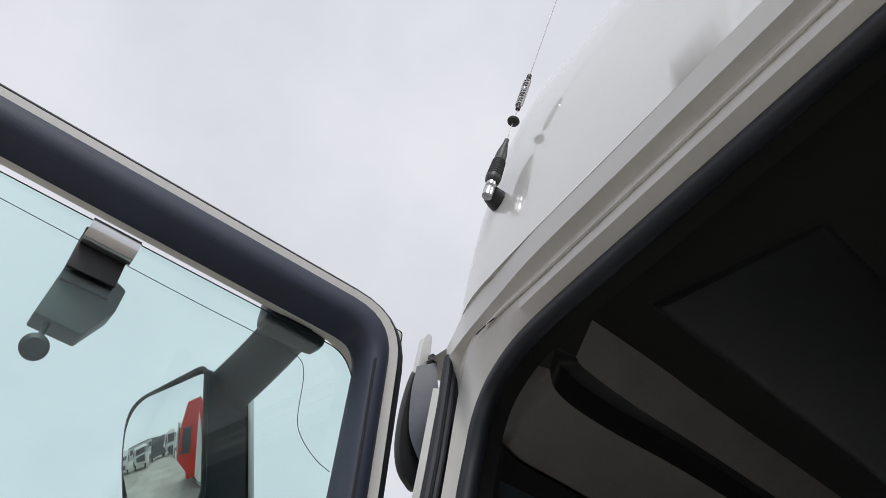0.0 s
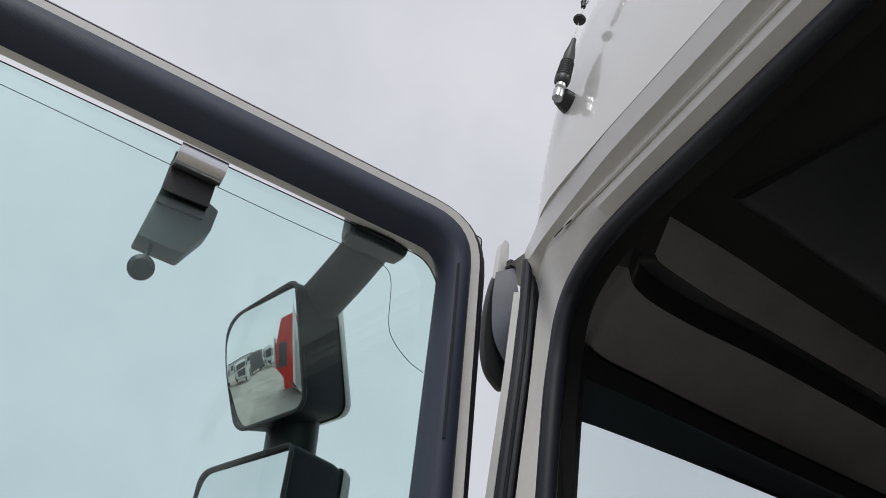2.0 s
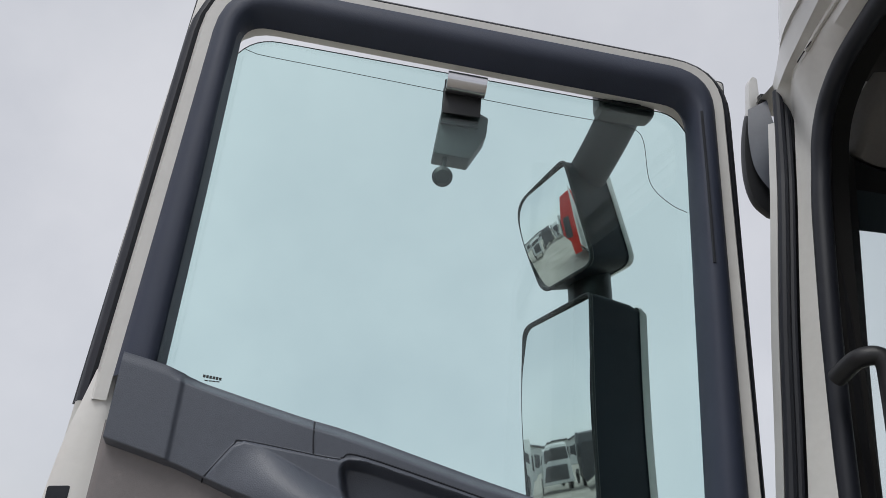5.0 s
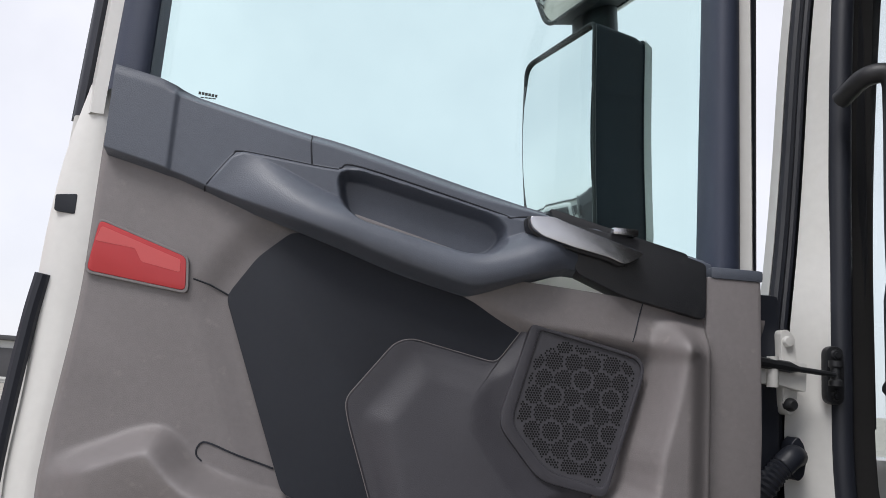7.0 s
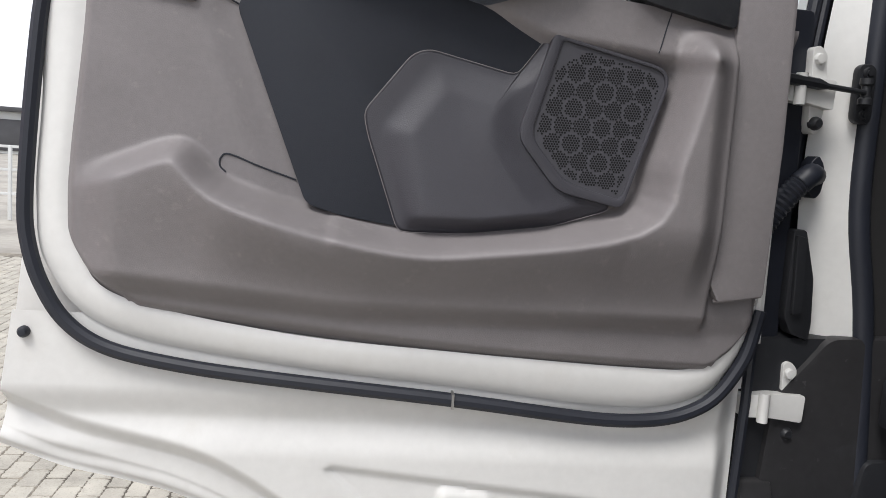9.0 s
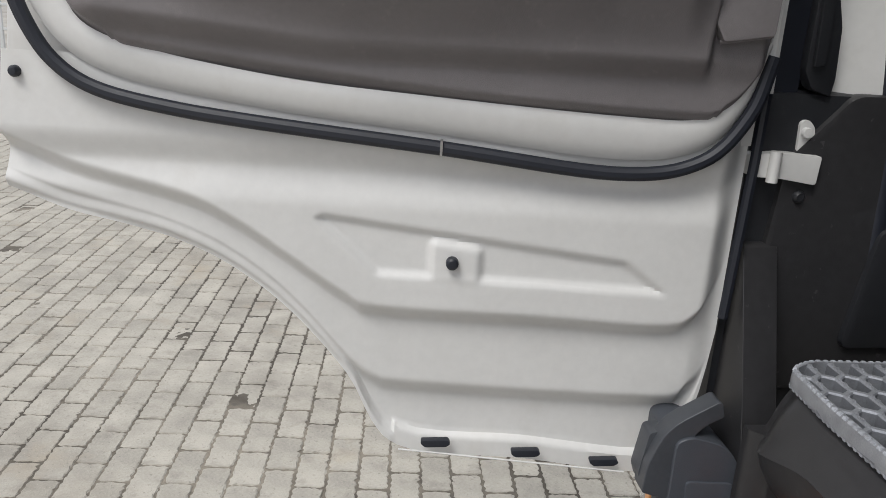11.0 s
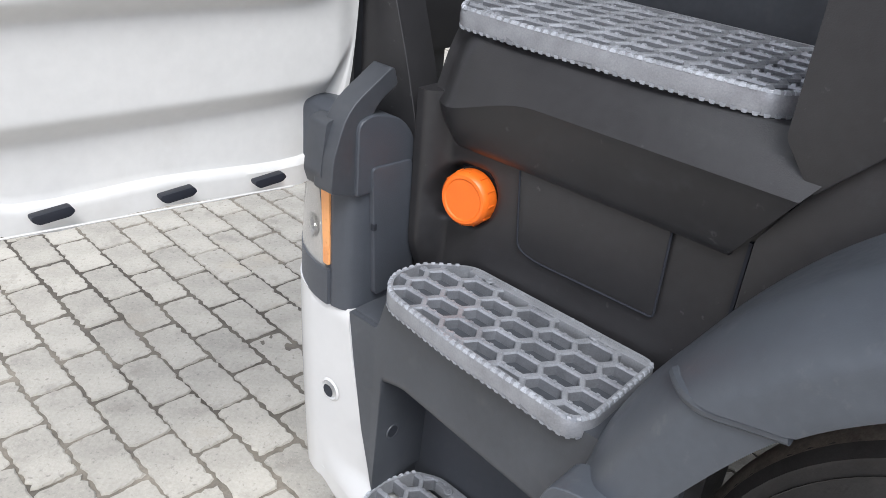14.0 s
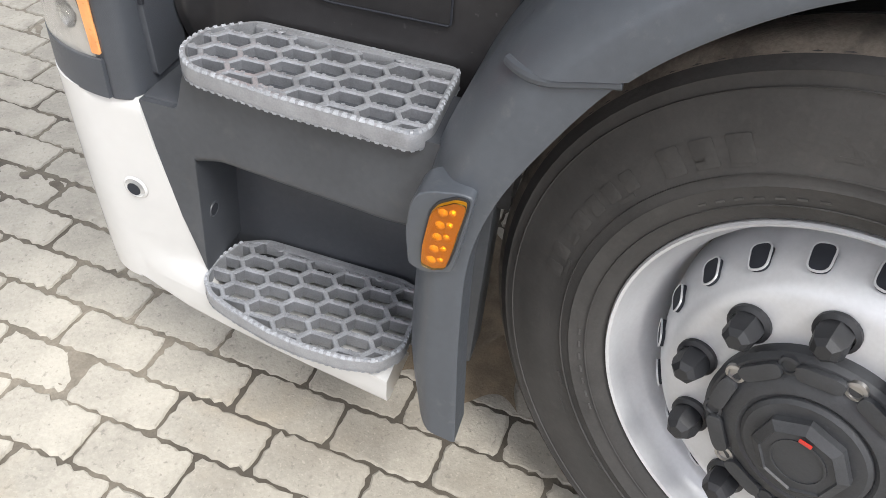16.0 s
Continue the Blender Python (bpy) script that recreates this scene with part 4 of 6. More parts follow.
DOWN_IN = [(0.300, 0.053, 2.761), (0.297, 0.058, 2.708), (0.293, 0.060, 2.645), (0.281, 0.060, 2.444), (0.275, 0.060, 2.239), (0.272, 0.058, 2.090), (0.268, 0.055, 1.900), (0.268, 0.050, 1.700), (0.300, 0.045, 1.500), (0.330, 0.040, 1.100)]
part("opening_frame", loft([RIDGE + DOWN_OUT[1:], LEDGE + DOWN_MID[1:], OPEN + DOWN_IN[1:]], 6), WHITE_JAMB, truck, "white painted roof rail and front door pillar", T, 40)
part("rail_groove", loft([DRIP, [tuple(Vector(a).lerp(Vector(b), 0.75) + Vector((0.004, 0, 0.010))) for a, b in zip(DRIP, RIDGE)], RIDGE], 6), WHITE_JAMB, truck, "", T, 20)
part("rail_ridge", tube(smooth_line([(u - 0.003, v, z + 0.001) for u, v, z in RIDGE[:-3]], 6), 0.0045, 8), WHITE_JAMB, truck, "", T)
part("rail_seam", tube([(u - 0.0075, v, z + 0.001) for u, v, z in ((0.249, -0.052, 2.9665), (0.2505, -0.030, 2.962), (0.2555, 0.000, 2.957))], 0.0014, 5), RUBBER, truck, "", T)
part("drip_edge", loft([CREASE, DRIP], 6), WHITE, truck, "", T)
for off, rad in ((0.006, 0.0085), (0.023, 0.0105)):
    part("pillar_rubber", tube(smooth_line([(u - off, v + 0.012, z + (0.075 if k == 0 else 0.0)) for k, (u, v, z) in enumerate(DOWN_OUT[:8])], 6), rad, 10), RUBBER, truck, "", T)
part("pillar_skin", loft([[(u - 0.042, v + 0.028, z) for u, v, z in DOWN_OUT[:8]], [(u - 0.033, v + 0.018, z) for u, v, z in DOWN_OUT[:8]], [(u - 0.010, v + 0.030, z) for u, v, z in DOWN_OUT[:8]]], 6), WHITE, truck, "", T)
part("pillar_back", loft([[(u - 0.030, v + 0.030, z) for u, v, z in DOWN_OUT], [(u + 0.060, v + 0.060, z) for u, v, z in DOWN_IN]], 4), BLACKP, truck, "", T)
SEAL_IN = [(u + 0.014, v + 0.002, z - 0.012 + 0.002 * max(0, k - 3)) for k, (u, v, z) in enumerate(OPEN[:-1])] + [(u + 0.016, v + 0.002, z) for u, v, z in DOWN_IN]
part("opening_seal", tube(smooth_line(SEAL_IN, 6), 0.0185, 12), RUBBER, truck, "black rubber seal of the door opening", T)
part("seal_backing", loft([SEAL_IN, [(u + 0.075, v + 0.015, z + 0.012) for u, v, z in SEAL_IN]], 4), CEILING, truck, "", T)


def roof_f(s, t):
    """The roof's side: flaring to the rear, rounding to the front corner, leaning in towards the top."""
    top = 1.05 * t
    v = -1.40 + 1.62 * s
    u = 0.208 + 0.22 * (v + 0.05) + 3.5 * max(0.0, v + 0.02) ** 2
    low = float(np.interp(v, [-1.4, -0.20, -0.08, -0.03, 0.03, 0.075, 0.128, 0.25], [3.1148, 3.0488, 3.040, 3.032, 3.018, 3.005, 3.0, 2.99]))
    near = float(np.interp(v, [-1.4, -0.20, -0.08, -0.03, 0.03, 0.075, 0.128], [-0.0842, 0.1798, 0.212, 0.222, 0.238, 0.258, 0.284]))
    z = low + (3.0 + top - low) * sstep(0.0, 1.0, t) if t < 0.08 else low + (4.05 - low) * t
    k = sstep(0.10, 0.0, t)
    full = u + 0.05 * max(0.0, z - 3.0) + 0.20 * max(0.0, z - 3.0) ** 2
    return (full * (1 - k) + near * k, v, z)


part("roof_side", sheet(70, 30, roof_f), WHITE, truck, "glossy white high roof side", T, 60)

# sun visor end, antenna
WING = smooth_line([(0.312, 2.725), (0.284, 2.732), (0.262, 2.755), (0.250, 2.800), (0.249, 2.862), (0.256, 2.925), (0.270, 2.978), (0.290, 2.985), (0.325, 2.960), (0.350, 2.900), (0.345, 2.780)], 4, True)
part("visor_wing", plate([tuple(p) for p in WING], 0.196, 0.214, "y", 0.006), BLACKP, truck, "dark sun visor end beside the pillar", T)
part("visor_face", loft([[(0.262, 0.190, 2.972), (0.256, 0.188, 2.900), (0.264, 0.186, 2.820), (0.300, 0.180, 2.760)], [(0.296, 0.168, 2.990), (0.300, 0.160, 2.930), (0.312, 0.150, 2.880), (0.335, 0.140, 2.850)]], 6), NAVY, truck, "", T)
part("visor_wing_cap", plate(rounded([(0.264, 2.955), (0.272, 3.050), (0.282, 3.066), (0.293, 3.062), (0.294, 3.010), (0.284, 2.965)], 0.010, 3), 0.190, 0.206, "y", 0.005), WHITE, truck, "", T)
part("visor_clip", box(0.288, 0.302, 0.176, 0.190, 2.990, 3.012, 0.002), BLACKP, truck, "", T)
ab = Vector((0.238, -0.048, 3.268))
foot = part("antenna_foot", lathe([(0, 0.030), (0.014, 0.030), (0.020, 0.026), (0.023, 0.010), (0.024, -0.02), (0.023, -0.04)], Matrix.Translation(ab) @ Euler((0, radians(-78), 0)).to_matrix().to_4x4(), 20), BLACKP, truck, "black antenna foot", T)
am0 = Vector((0.194, -0.060, 3.256))
ax = (Vector((0.236, -0.078, 3.505)) - am0).normalized()
am = Matrix.Translation(am0) @ ax.to_track_quat('Z', 'Y').to_matrix().to_4x4()
part("antenna_joint", lathe([(0, -0.012), (0.011, -0.012), (0.012, 0.010), (0.008, 0.018), (0.011, 0.020), (0.011, 0.030)], am, 16), CHROME, foot, "", T)
part("antenna_pin", tube([am @ Vector((0.002, 0, 0)), ab + Vector((-0.022, 0, 0.004))], 0.008, 10), CHROME, foot, "", T)
prof = [(0.012, 0.030), (0.0155, 0.036)]
for k in range(8):
    prof += [(0.0170 - k * 0.0003, 0.048 + k * 0.0075), (0.0152 - k * 0.0003, 0.052 + k * 0.0075)]
prof += [(0.012, 0.130), (0.006, 0.168), (0.005, 0.182), (0, 0.182)]
part("antenna_base", lathe(prof, am, 18), BLACKP, foot, "ribbed black antenna base", T)
part("antenna_whip", tube([am @ Vector((0, 0, z)) for z in (0.17, 0.5, 1.2)], 0.0016, 6), STEEL, foot, "", T)
part("antenna_disc", lathe([(0, 0.258), (0.013, 0.257), (0.0145, 0.253), (0.013, 0.249), (0, 0.248)], am, 18), BLACKP, foot, "", T)
part("antenna_core", lathe([(0, 0.300), (0.0055, 0.300), (0.006, 0.312), (0.003, 0.316), (0.003, 0.425), (0.006, 0.430), (0.0055, 0.445), (0, 0.447)], am, 12), BLACKP, foot, "", T)
coil = [am @ Vector((0.0075 * math.cos(a), 0.0075 * math.sin(a), 0.315 + 0.0012 * k)) for k in range(92) for a in [k * 2 * math.pi / 9]]
part("antenna_coil", tube(coil, 0.0022, 5), CHROME, foot, "", T)

# door jamb hardware
for z, grow in ((1.876, 0.0), (1.391, 0.012)):
    b = plate(rounded([(0.100, z + 0.018), (0.150, z + 0.021), (0.196 + grow, z + 0.018), (0.194 + grow, z - 0.026), (0.150, z - 0.018), (0.100, z - 0.016)], 0.005, 3), 0.020, 0.050, "y", 0.006, 3)
    plate(rounded([(0.160 + grow, z + 0.066), (0.172 + grow, z + 0.070), (0.185 + grow, z + 0.058), (0.190 + grow, z), (0.187 + grow, z - 0.056), (0.176 + grow, z - 0.064), (0.166 + grow, z - 0.050)], 0.006, 3), 0.034, 0.058, "y", 0.006, 3, bm=b)
    h = part("door_hinge", b, WHITE_JAMB, truck, "white painted door hinge", T)
    part("hinge_pin", tube([(0.132, 0.014, z + 0.024), (0.132, 0.014, z - 0.022)], 0.0085, 12), WHITE_JAMB, h, "", T)
    part("hinge_bolt", lathe([(0, 0.009), (0.006, 0.009), (0.0085, 0.006), (0.0105, 0.001), (0.0105, -0.006)], pose(0.176 + grow, 0.032, z - 0.046, 90, 0, 0), 16), BLACKP, h, "", T)
    part("hinge_bolt", lathe([(0, 0.006), (0.007, 0.005), (0.0085, 0.001), (0.0085, -0.006)], pose(0.171 + grow, 0.032, z + 0.050, 90, 0, 0), 16), WHITE_JAMB, h, "", T)
part("door_check", tube([(0.105, 0.010, 1.890), (0.160, 0.012, 1.886), (0.175, 0.012, 1.884), (0.240, 0.014, 1.880)], [0.0085, 0.0085, 0.0045, 0.004], 8), BLACKP, truck, "black door check strap", T)
part("check_bracket", plate(rounded([(0.241, 1.926), (0.273, 1.926), (0.273, 1.835), (0.241, 1.835)], 0.0155, 6), 0.034, 0.048, "y", 0.003), BLACKP, truck, "", T)
part("check_clevis", tube([(0.246, 0.020, 1.902), (0.246, 0.020, 1.893), (0.246, 0.020, 1.890), (0.246, 0.020, 1.874), (0.246, 0.020, 1.871), (0.246, 0.020, 1.863)], [0.0105, 0.0105, 0.0075, 0.0075, 0.0105, 0.0105], 14), BLACKP, truck, "", T)
for z in (1.912, 1.849):
    part("check_bolt", lathe([(0, 0.0065), (0.0045, 0.0065), (0.005, 0.004), (0.0075, 0.004), (0.009, 0.0)], pose(0.257, 0.034, z, 90, 0, 0), 12), BLACKP, truck, "", T)
gai = smooth_line([(0.108, 0.042, 1.660), (0.125, 0.036, 1.690), (0.146, 0.032, 1.722), (0.166, 0.030, 1.744)], 9)
part("cable_gaiter", tube(gai, [0.0155 + 0.0026 * (i % 2) for i in range(len(gai))], 18), RUBBER, truck, "ribbed black cable gaiter", T)
part("gaiter_elbow", tube(smooth_line([(0.160, 0.030, 1.738), (0.176, 0.030, 1.752), (0.196, 0.048, 1.752)], 6), 0.0175, 16), RUBBER, truck, "", T)
part("gaiter_grommet", plate(rounded([(0.180, 1.772), (0.192, 1.784), (0.203, 1.770), (0.206, 1.745), (0.202, 1.724), (0.192, 1.715), (0.181, 1.726)], 0.006, 4), 0.036, 0.062, "y", 0.005, 3), RUBBER, truck, "", T)
part("hinge_cover", box(0.115, 0.17, 0.05, 0.16, 1.42, 2.0, 0.01), RUBBER, truck, "black rubber behind the hinges", T)
part("cable_clip", plate(rounded([(0.164, 1.668), (0.186, 1.668), (0.208, 1.592), (0.213, 1.520), (0.210, 1.494), (0.178, 1.504), (0.164, 1.530)], 0.006), 0.034, 0.06, "y", 0.004), BLACKP, truck, "black plastic cable duct", T)
part("clip_strap", plate(rounded([(0.166, 1.660), (0.184, 1.656), (0.189, 1.540), (0.172, 1.536)], 0.003), 0.026, 0.036, "y", 0.003), BLACKP, truck, "", T)

# cab inside
part("cab_floor_block", box(0.34, 2.0, -1.25, 0.02, 1.36, 1.44, 0.01), BLACKP, truck, "dark cab floor", T)
# Ceiling and back wall take the near-black cloth to paint the dim cab.
part("cab_ceiling", plate([(0.40, 0.10), (2.1, 0.10), (2.1, -1.9), (-0.06, -1.9), (-0.06, -1.40), (0.24, -0.42), (0.36, -0.05)], 3.04, 3.16, "z", 0.005), CEILING, truck, "cab headliner with the cab's shade put into its colour", T)
part("cab_roof", box(0.50, 2.0, -1.95, -0.42, 3.86, 3.92, 0.03), WHITE, truck, "", T)
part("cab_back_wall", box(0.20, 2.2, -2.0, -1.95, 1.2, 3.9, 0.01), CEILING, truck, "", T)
part("cab_far_wall_low", box(2.15, 2.2, -2.0, 0.3, 1.2, 2.1, 0.01), HEADLINER, truck, "", T)
part("cab_far_wall_top", box(2.15, 2.2, -2.0, 0.3, 2.75, 3.9, 0.01), HEADLINER, truck, "", T)
part("cab_far_pillar", box(2.15, 2.2, -2.0, -0.8, 2.1, 2.75, 0.01), HEADLINER, truck, "", T)
part("rear_side_wall", box(-0.05, 0.02, -2.2, -1.06, 1.35, 3.3, 0.02), WHITE, truck, "", T)
H_LOW = [(0.450, 0.110, 2.905), (0.478, 0.120, 2.850), (0.660, 0.128, 2.848), (1.160, 0.155, 2.868), (2.120, 0.130, 2.860)]
H_MID = [(0.445, 0.060, 2.945), (0.470, 0.062, 2.893), (0.640, 0.066, 2.888), (1.090, 0.078, 2.905), (2.120, 0.066, 2.900)]
H_UP = [(0.452, 0.000, 2.985), (0.482, 0.000, 2.940), (0.627, 0.000, 2.929), (1.016, 0.000, 2.944), (2.120, 0.000, 2.940)]
S_IN = [(u, v - 0.020, z + 0.045) for u, v, z in H_UP]
S_UP = [(0.470, -0.055, 3.000), (0.500, -0.055, 2.985), (0.660, -0.055, 2.976), (0.960, -0.055, 2.980), (2.120, -0.055, 2.980)]
S_BACK = [(0.420, -0.160, 3.060), (0.470, -0.165, 3.070), (0.660, -0.165, 3.072), (0.960, -0.165, 3.075), (2.120, -0.165, 3.075)]
part("windscreen_header", loft([H_LOW, H_MID, H_UP], 6, (0, 0.03, 0.02)), HEADLINER, truck, "grey overhead trim over the windscreen", T, 60)
part("header_slot", loft([H_UP, S_IN, S_UP], 6), BLACKP, truck, "", T)
part("overhead_shelf", loft([S_UP, S_BACK, [(u, v - 0.03, z + 0.06) for u, v, z in S_BACK]], 6), HEADLINER, truck, "", T, 60)
part("overhead_console", plate(rounded([(-0.62, 3.10), (-0.58, 3.03), (-0.26, 3.02), (-0.19, 3.08), (-0.19, 3.14), (-0.62, 3.14)], 0.02), 0.47, 1.9, "x", 0.015), BLACKP, truck, "black overhead console", T)
part("screen_frame", loft([[(u - (0.05 if k == 0 else 0.0), v + 0.03, z + 0.02) for k, (u, v, z) in enumerate(H_LOW)], [(u - (0.05 if k == 0 else 0.0), v + 0.004, z - 0.006) for k, (u, v, z) in enumerate(H_LOW)], [(0.400, 0.145, 2.790), (0.445, 0.146, 2.792), (0.660, 0.150, 2.800), (1.160, 0.170, 2.815), (2.120, 0.150, 2.81)]], 6), BLACKP, truck, "", T)
part("sun_blind", loft([[(0.405, 0.150, 2.800), (0.445, 0.150, 2.797), (0.660, 0.154, 2.803), (1.160, 0.174, 2.818), (2.120, 0.154, 2.815)], [(0.405, 0.160, 2.672), (0.452, 0.160, 2.688), (0.520, 0.160, 2.708), (1.160, 0.166, 2.729), (2.120, 0.162, 2.73)]], 6), TINTBAND, truck, "", T)
ws = part("windscreen", box(0.36, 2.15, 0.165, 0.171, 1.75, 2.74), SCREEN, truck, "windscreen seen from the door opening", T)
ws.visible_shadow = False
part("dashboard", box(0.42, 2.1, -0.30, 0.15, 1.70, 2.08, 0.06, 3), BLACKP, truck, "black dashboard", T)
part("far_pillar", box(0.312, 0.355, 0.07, 0.165, 1.1, 2.95, 0.012), BLACKP, truck, "", T)
gh = smooth_line([(0.262, 0.02, 2.33), (0.262, -0.035, 2.348), (0.285, -0.06, 2.345), (0.292, -0.06, 2.29), (0.290, -0.06, 2.10), (0.294, -0.06, 1.90), (0.305, -0.03, 1.86)], 6)
part("entry_handle", tube(gh, 0.016, 12), BLACKP, truck, "black entry grab handle", T)

# ---- entry steps ----
part("stair_front_wall", plate(rounded([(0.13, 1.02), (0.16, 1.40), (0.25, 1.50), (0.60, 1.50), (0.60, 1.02)], 0.02), 0.03, 0.09, "y", 0.01), STEPWALL, truck, "black plastic stairwell front", T)
part("stair_front_panel", plate(rounded([(0.30, 1.10), (0.33, 1.30), (0.55, 1.30), (0.55, 1.10)], 0.02), 0.018, 0.04, "y", 0.006), BLACKP, truck, "", T)
part("stair_back_panel", box(0.42, 0.46, -1.0, 0.05, 1.10, 1.46, 0.01), STEPBODY, truck, "", T)


def over(s, t):
    """The apron under the top step, creased along its middle and cut off aslant at the rear."""
    prof = [(0.150, 1.102), (0.138, 1.092), (0.122, 1.078), (0.104, 1.056), (0.098, 1.048), (0.101, 1.040), (0.114, 0.995), (0.124, 0.962), (0.130, 0.953), (0.150, 0.950)]
    i = t * (len(prof) - 1)
    k = min(int(i), len(prof) - 2)
    u = prof[k][0] + (prof[k + 1][0] - prof[k][0]) * (i - k)
    z = prof[k][1] + (prof[k + 1][1] - prof[k][1]) * (i - k)
    v1 = -0.532 - 0.66 * max(0.0, z - 0.955)
    v = -0.088 + (v1 + 0.088) * s
    drop = sstep(-0.28, -0.11, v)
    return (u + 0.030 * sstep(-0.15, -0.09, v), v, z - 0.040 * drop * sstep(1.10, 1.05, z) * sstep(0.94, 1.04, z))


part("step_apron", sheet(40, 36, over, (0.12, 0, 0)), STEPWALL, truck, "black plastic apron under the top step", T, 40)
part("side_skirt", plate(rounded([(-0.560, 1.10), (-0.598, 1.052), (-0.661, 1.123), (-0.728, 1.179), (-0.90, 1.26), (-1.15, 1.30), (-1.15, 1.52), (-0.56, 1.52)], 0.006, 3), 0.112, 0.16, "x", 0.006), STEPWALL, truck, "black plastic skirt over the wheel arch", T)
RECESS = rounded([(-0.094, 0.868), (-0.112, 0.912), (-0.140, 0.930), (-0.198, 0.932), (-0.216, 0.900), (-0.206, 0.860), (-0.180, 0.836), (-0.112, 0.828)], 0.018, 4)


def wall_f(s, t):
    """The wall behind the middle step, with the filler's hollow and a rounded front upright."""
    v, z = -0.080 - 0.500 * s, 0.56 + 0.46 * t
    u = 0.138 + 0.034 * sstep(0.0, 0.020, inside_dist(RECESS, v, z))
    u -= 0.030 * sstep(-0.125, -0.092, v) * sstep(0.70, 0.80, z)
    return (u, v, z)


part("step_wall", sheet(110, 100, wall_f, (0.08, 0, 0)), STEPWALL, truck, "black plastic wall behind the middle step", T, 50)
part("wall_cover", plate(rounded([(-0.245, 0.958), (-0.258, 0.842), (-0.290, 0.836), (-0.464, 0.838), (-0.462, 0.958)], [0.004, 0.02, 0.02, 0.006, 0.004], 4), 0.1335, 0.15, "x", 0.002), STEPWALL, truck, "flush maintenance cover", T)
part("cover_groove", tube([(0.1338, v, z) for v, z in rounded([(-0.244, 0.960), (-0.257, 0.841), (-0.290, 0.8345), (-0.465, 0.8365), (-0.463, 0.960)], [0.004, 0.02, 0.02, 0.006, 0.004], 4)], 0.0017, 6), FELT, truck, "", T)
part("wall_groove", box(0.133, 0.14, -0.553, -0.549, 0.84, 0.975), FELT, truck, "", T)
nz = pose(0.140, -0.168, 0.884, 0, -86, 6)
part("filler_neck", lathe([(0.030, -0.030), (0.043, -0.028), (0.045, -0.012), (0.041, -0.006), (0.030, -0.004)], nz, 40), BLACKP, truck, "black filler neck in its hollow", T)
capp = part("filler_cap", lathe([(0, 0.025), (0.028, 0.025), (0.030, 0.0265), (0.034, 0.0262), (0.0372, 0.023), (0.0385, 0.018), (0.039, 0.010), (0.039, 0.0), (0.03, 0.0)], nz, 40), ORANGE, truck, "orange plastic filler cap", T)
cb = bmesh.new()
for k in range(12):
    a = k * math.pi / 6
    q = Vector((0.0385 * math.cos(a), 0.0385 * math.sin(a), 0.012))
    tube([nz @ (q + Vector((0, 0, -0.008))), nz @ (q + Vector((0, 0, 0.007)))], 0.0016, 5, bm=cb)
part("cap_ribs", cb, ORANGE, capp, "", T)


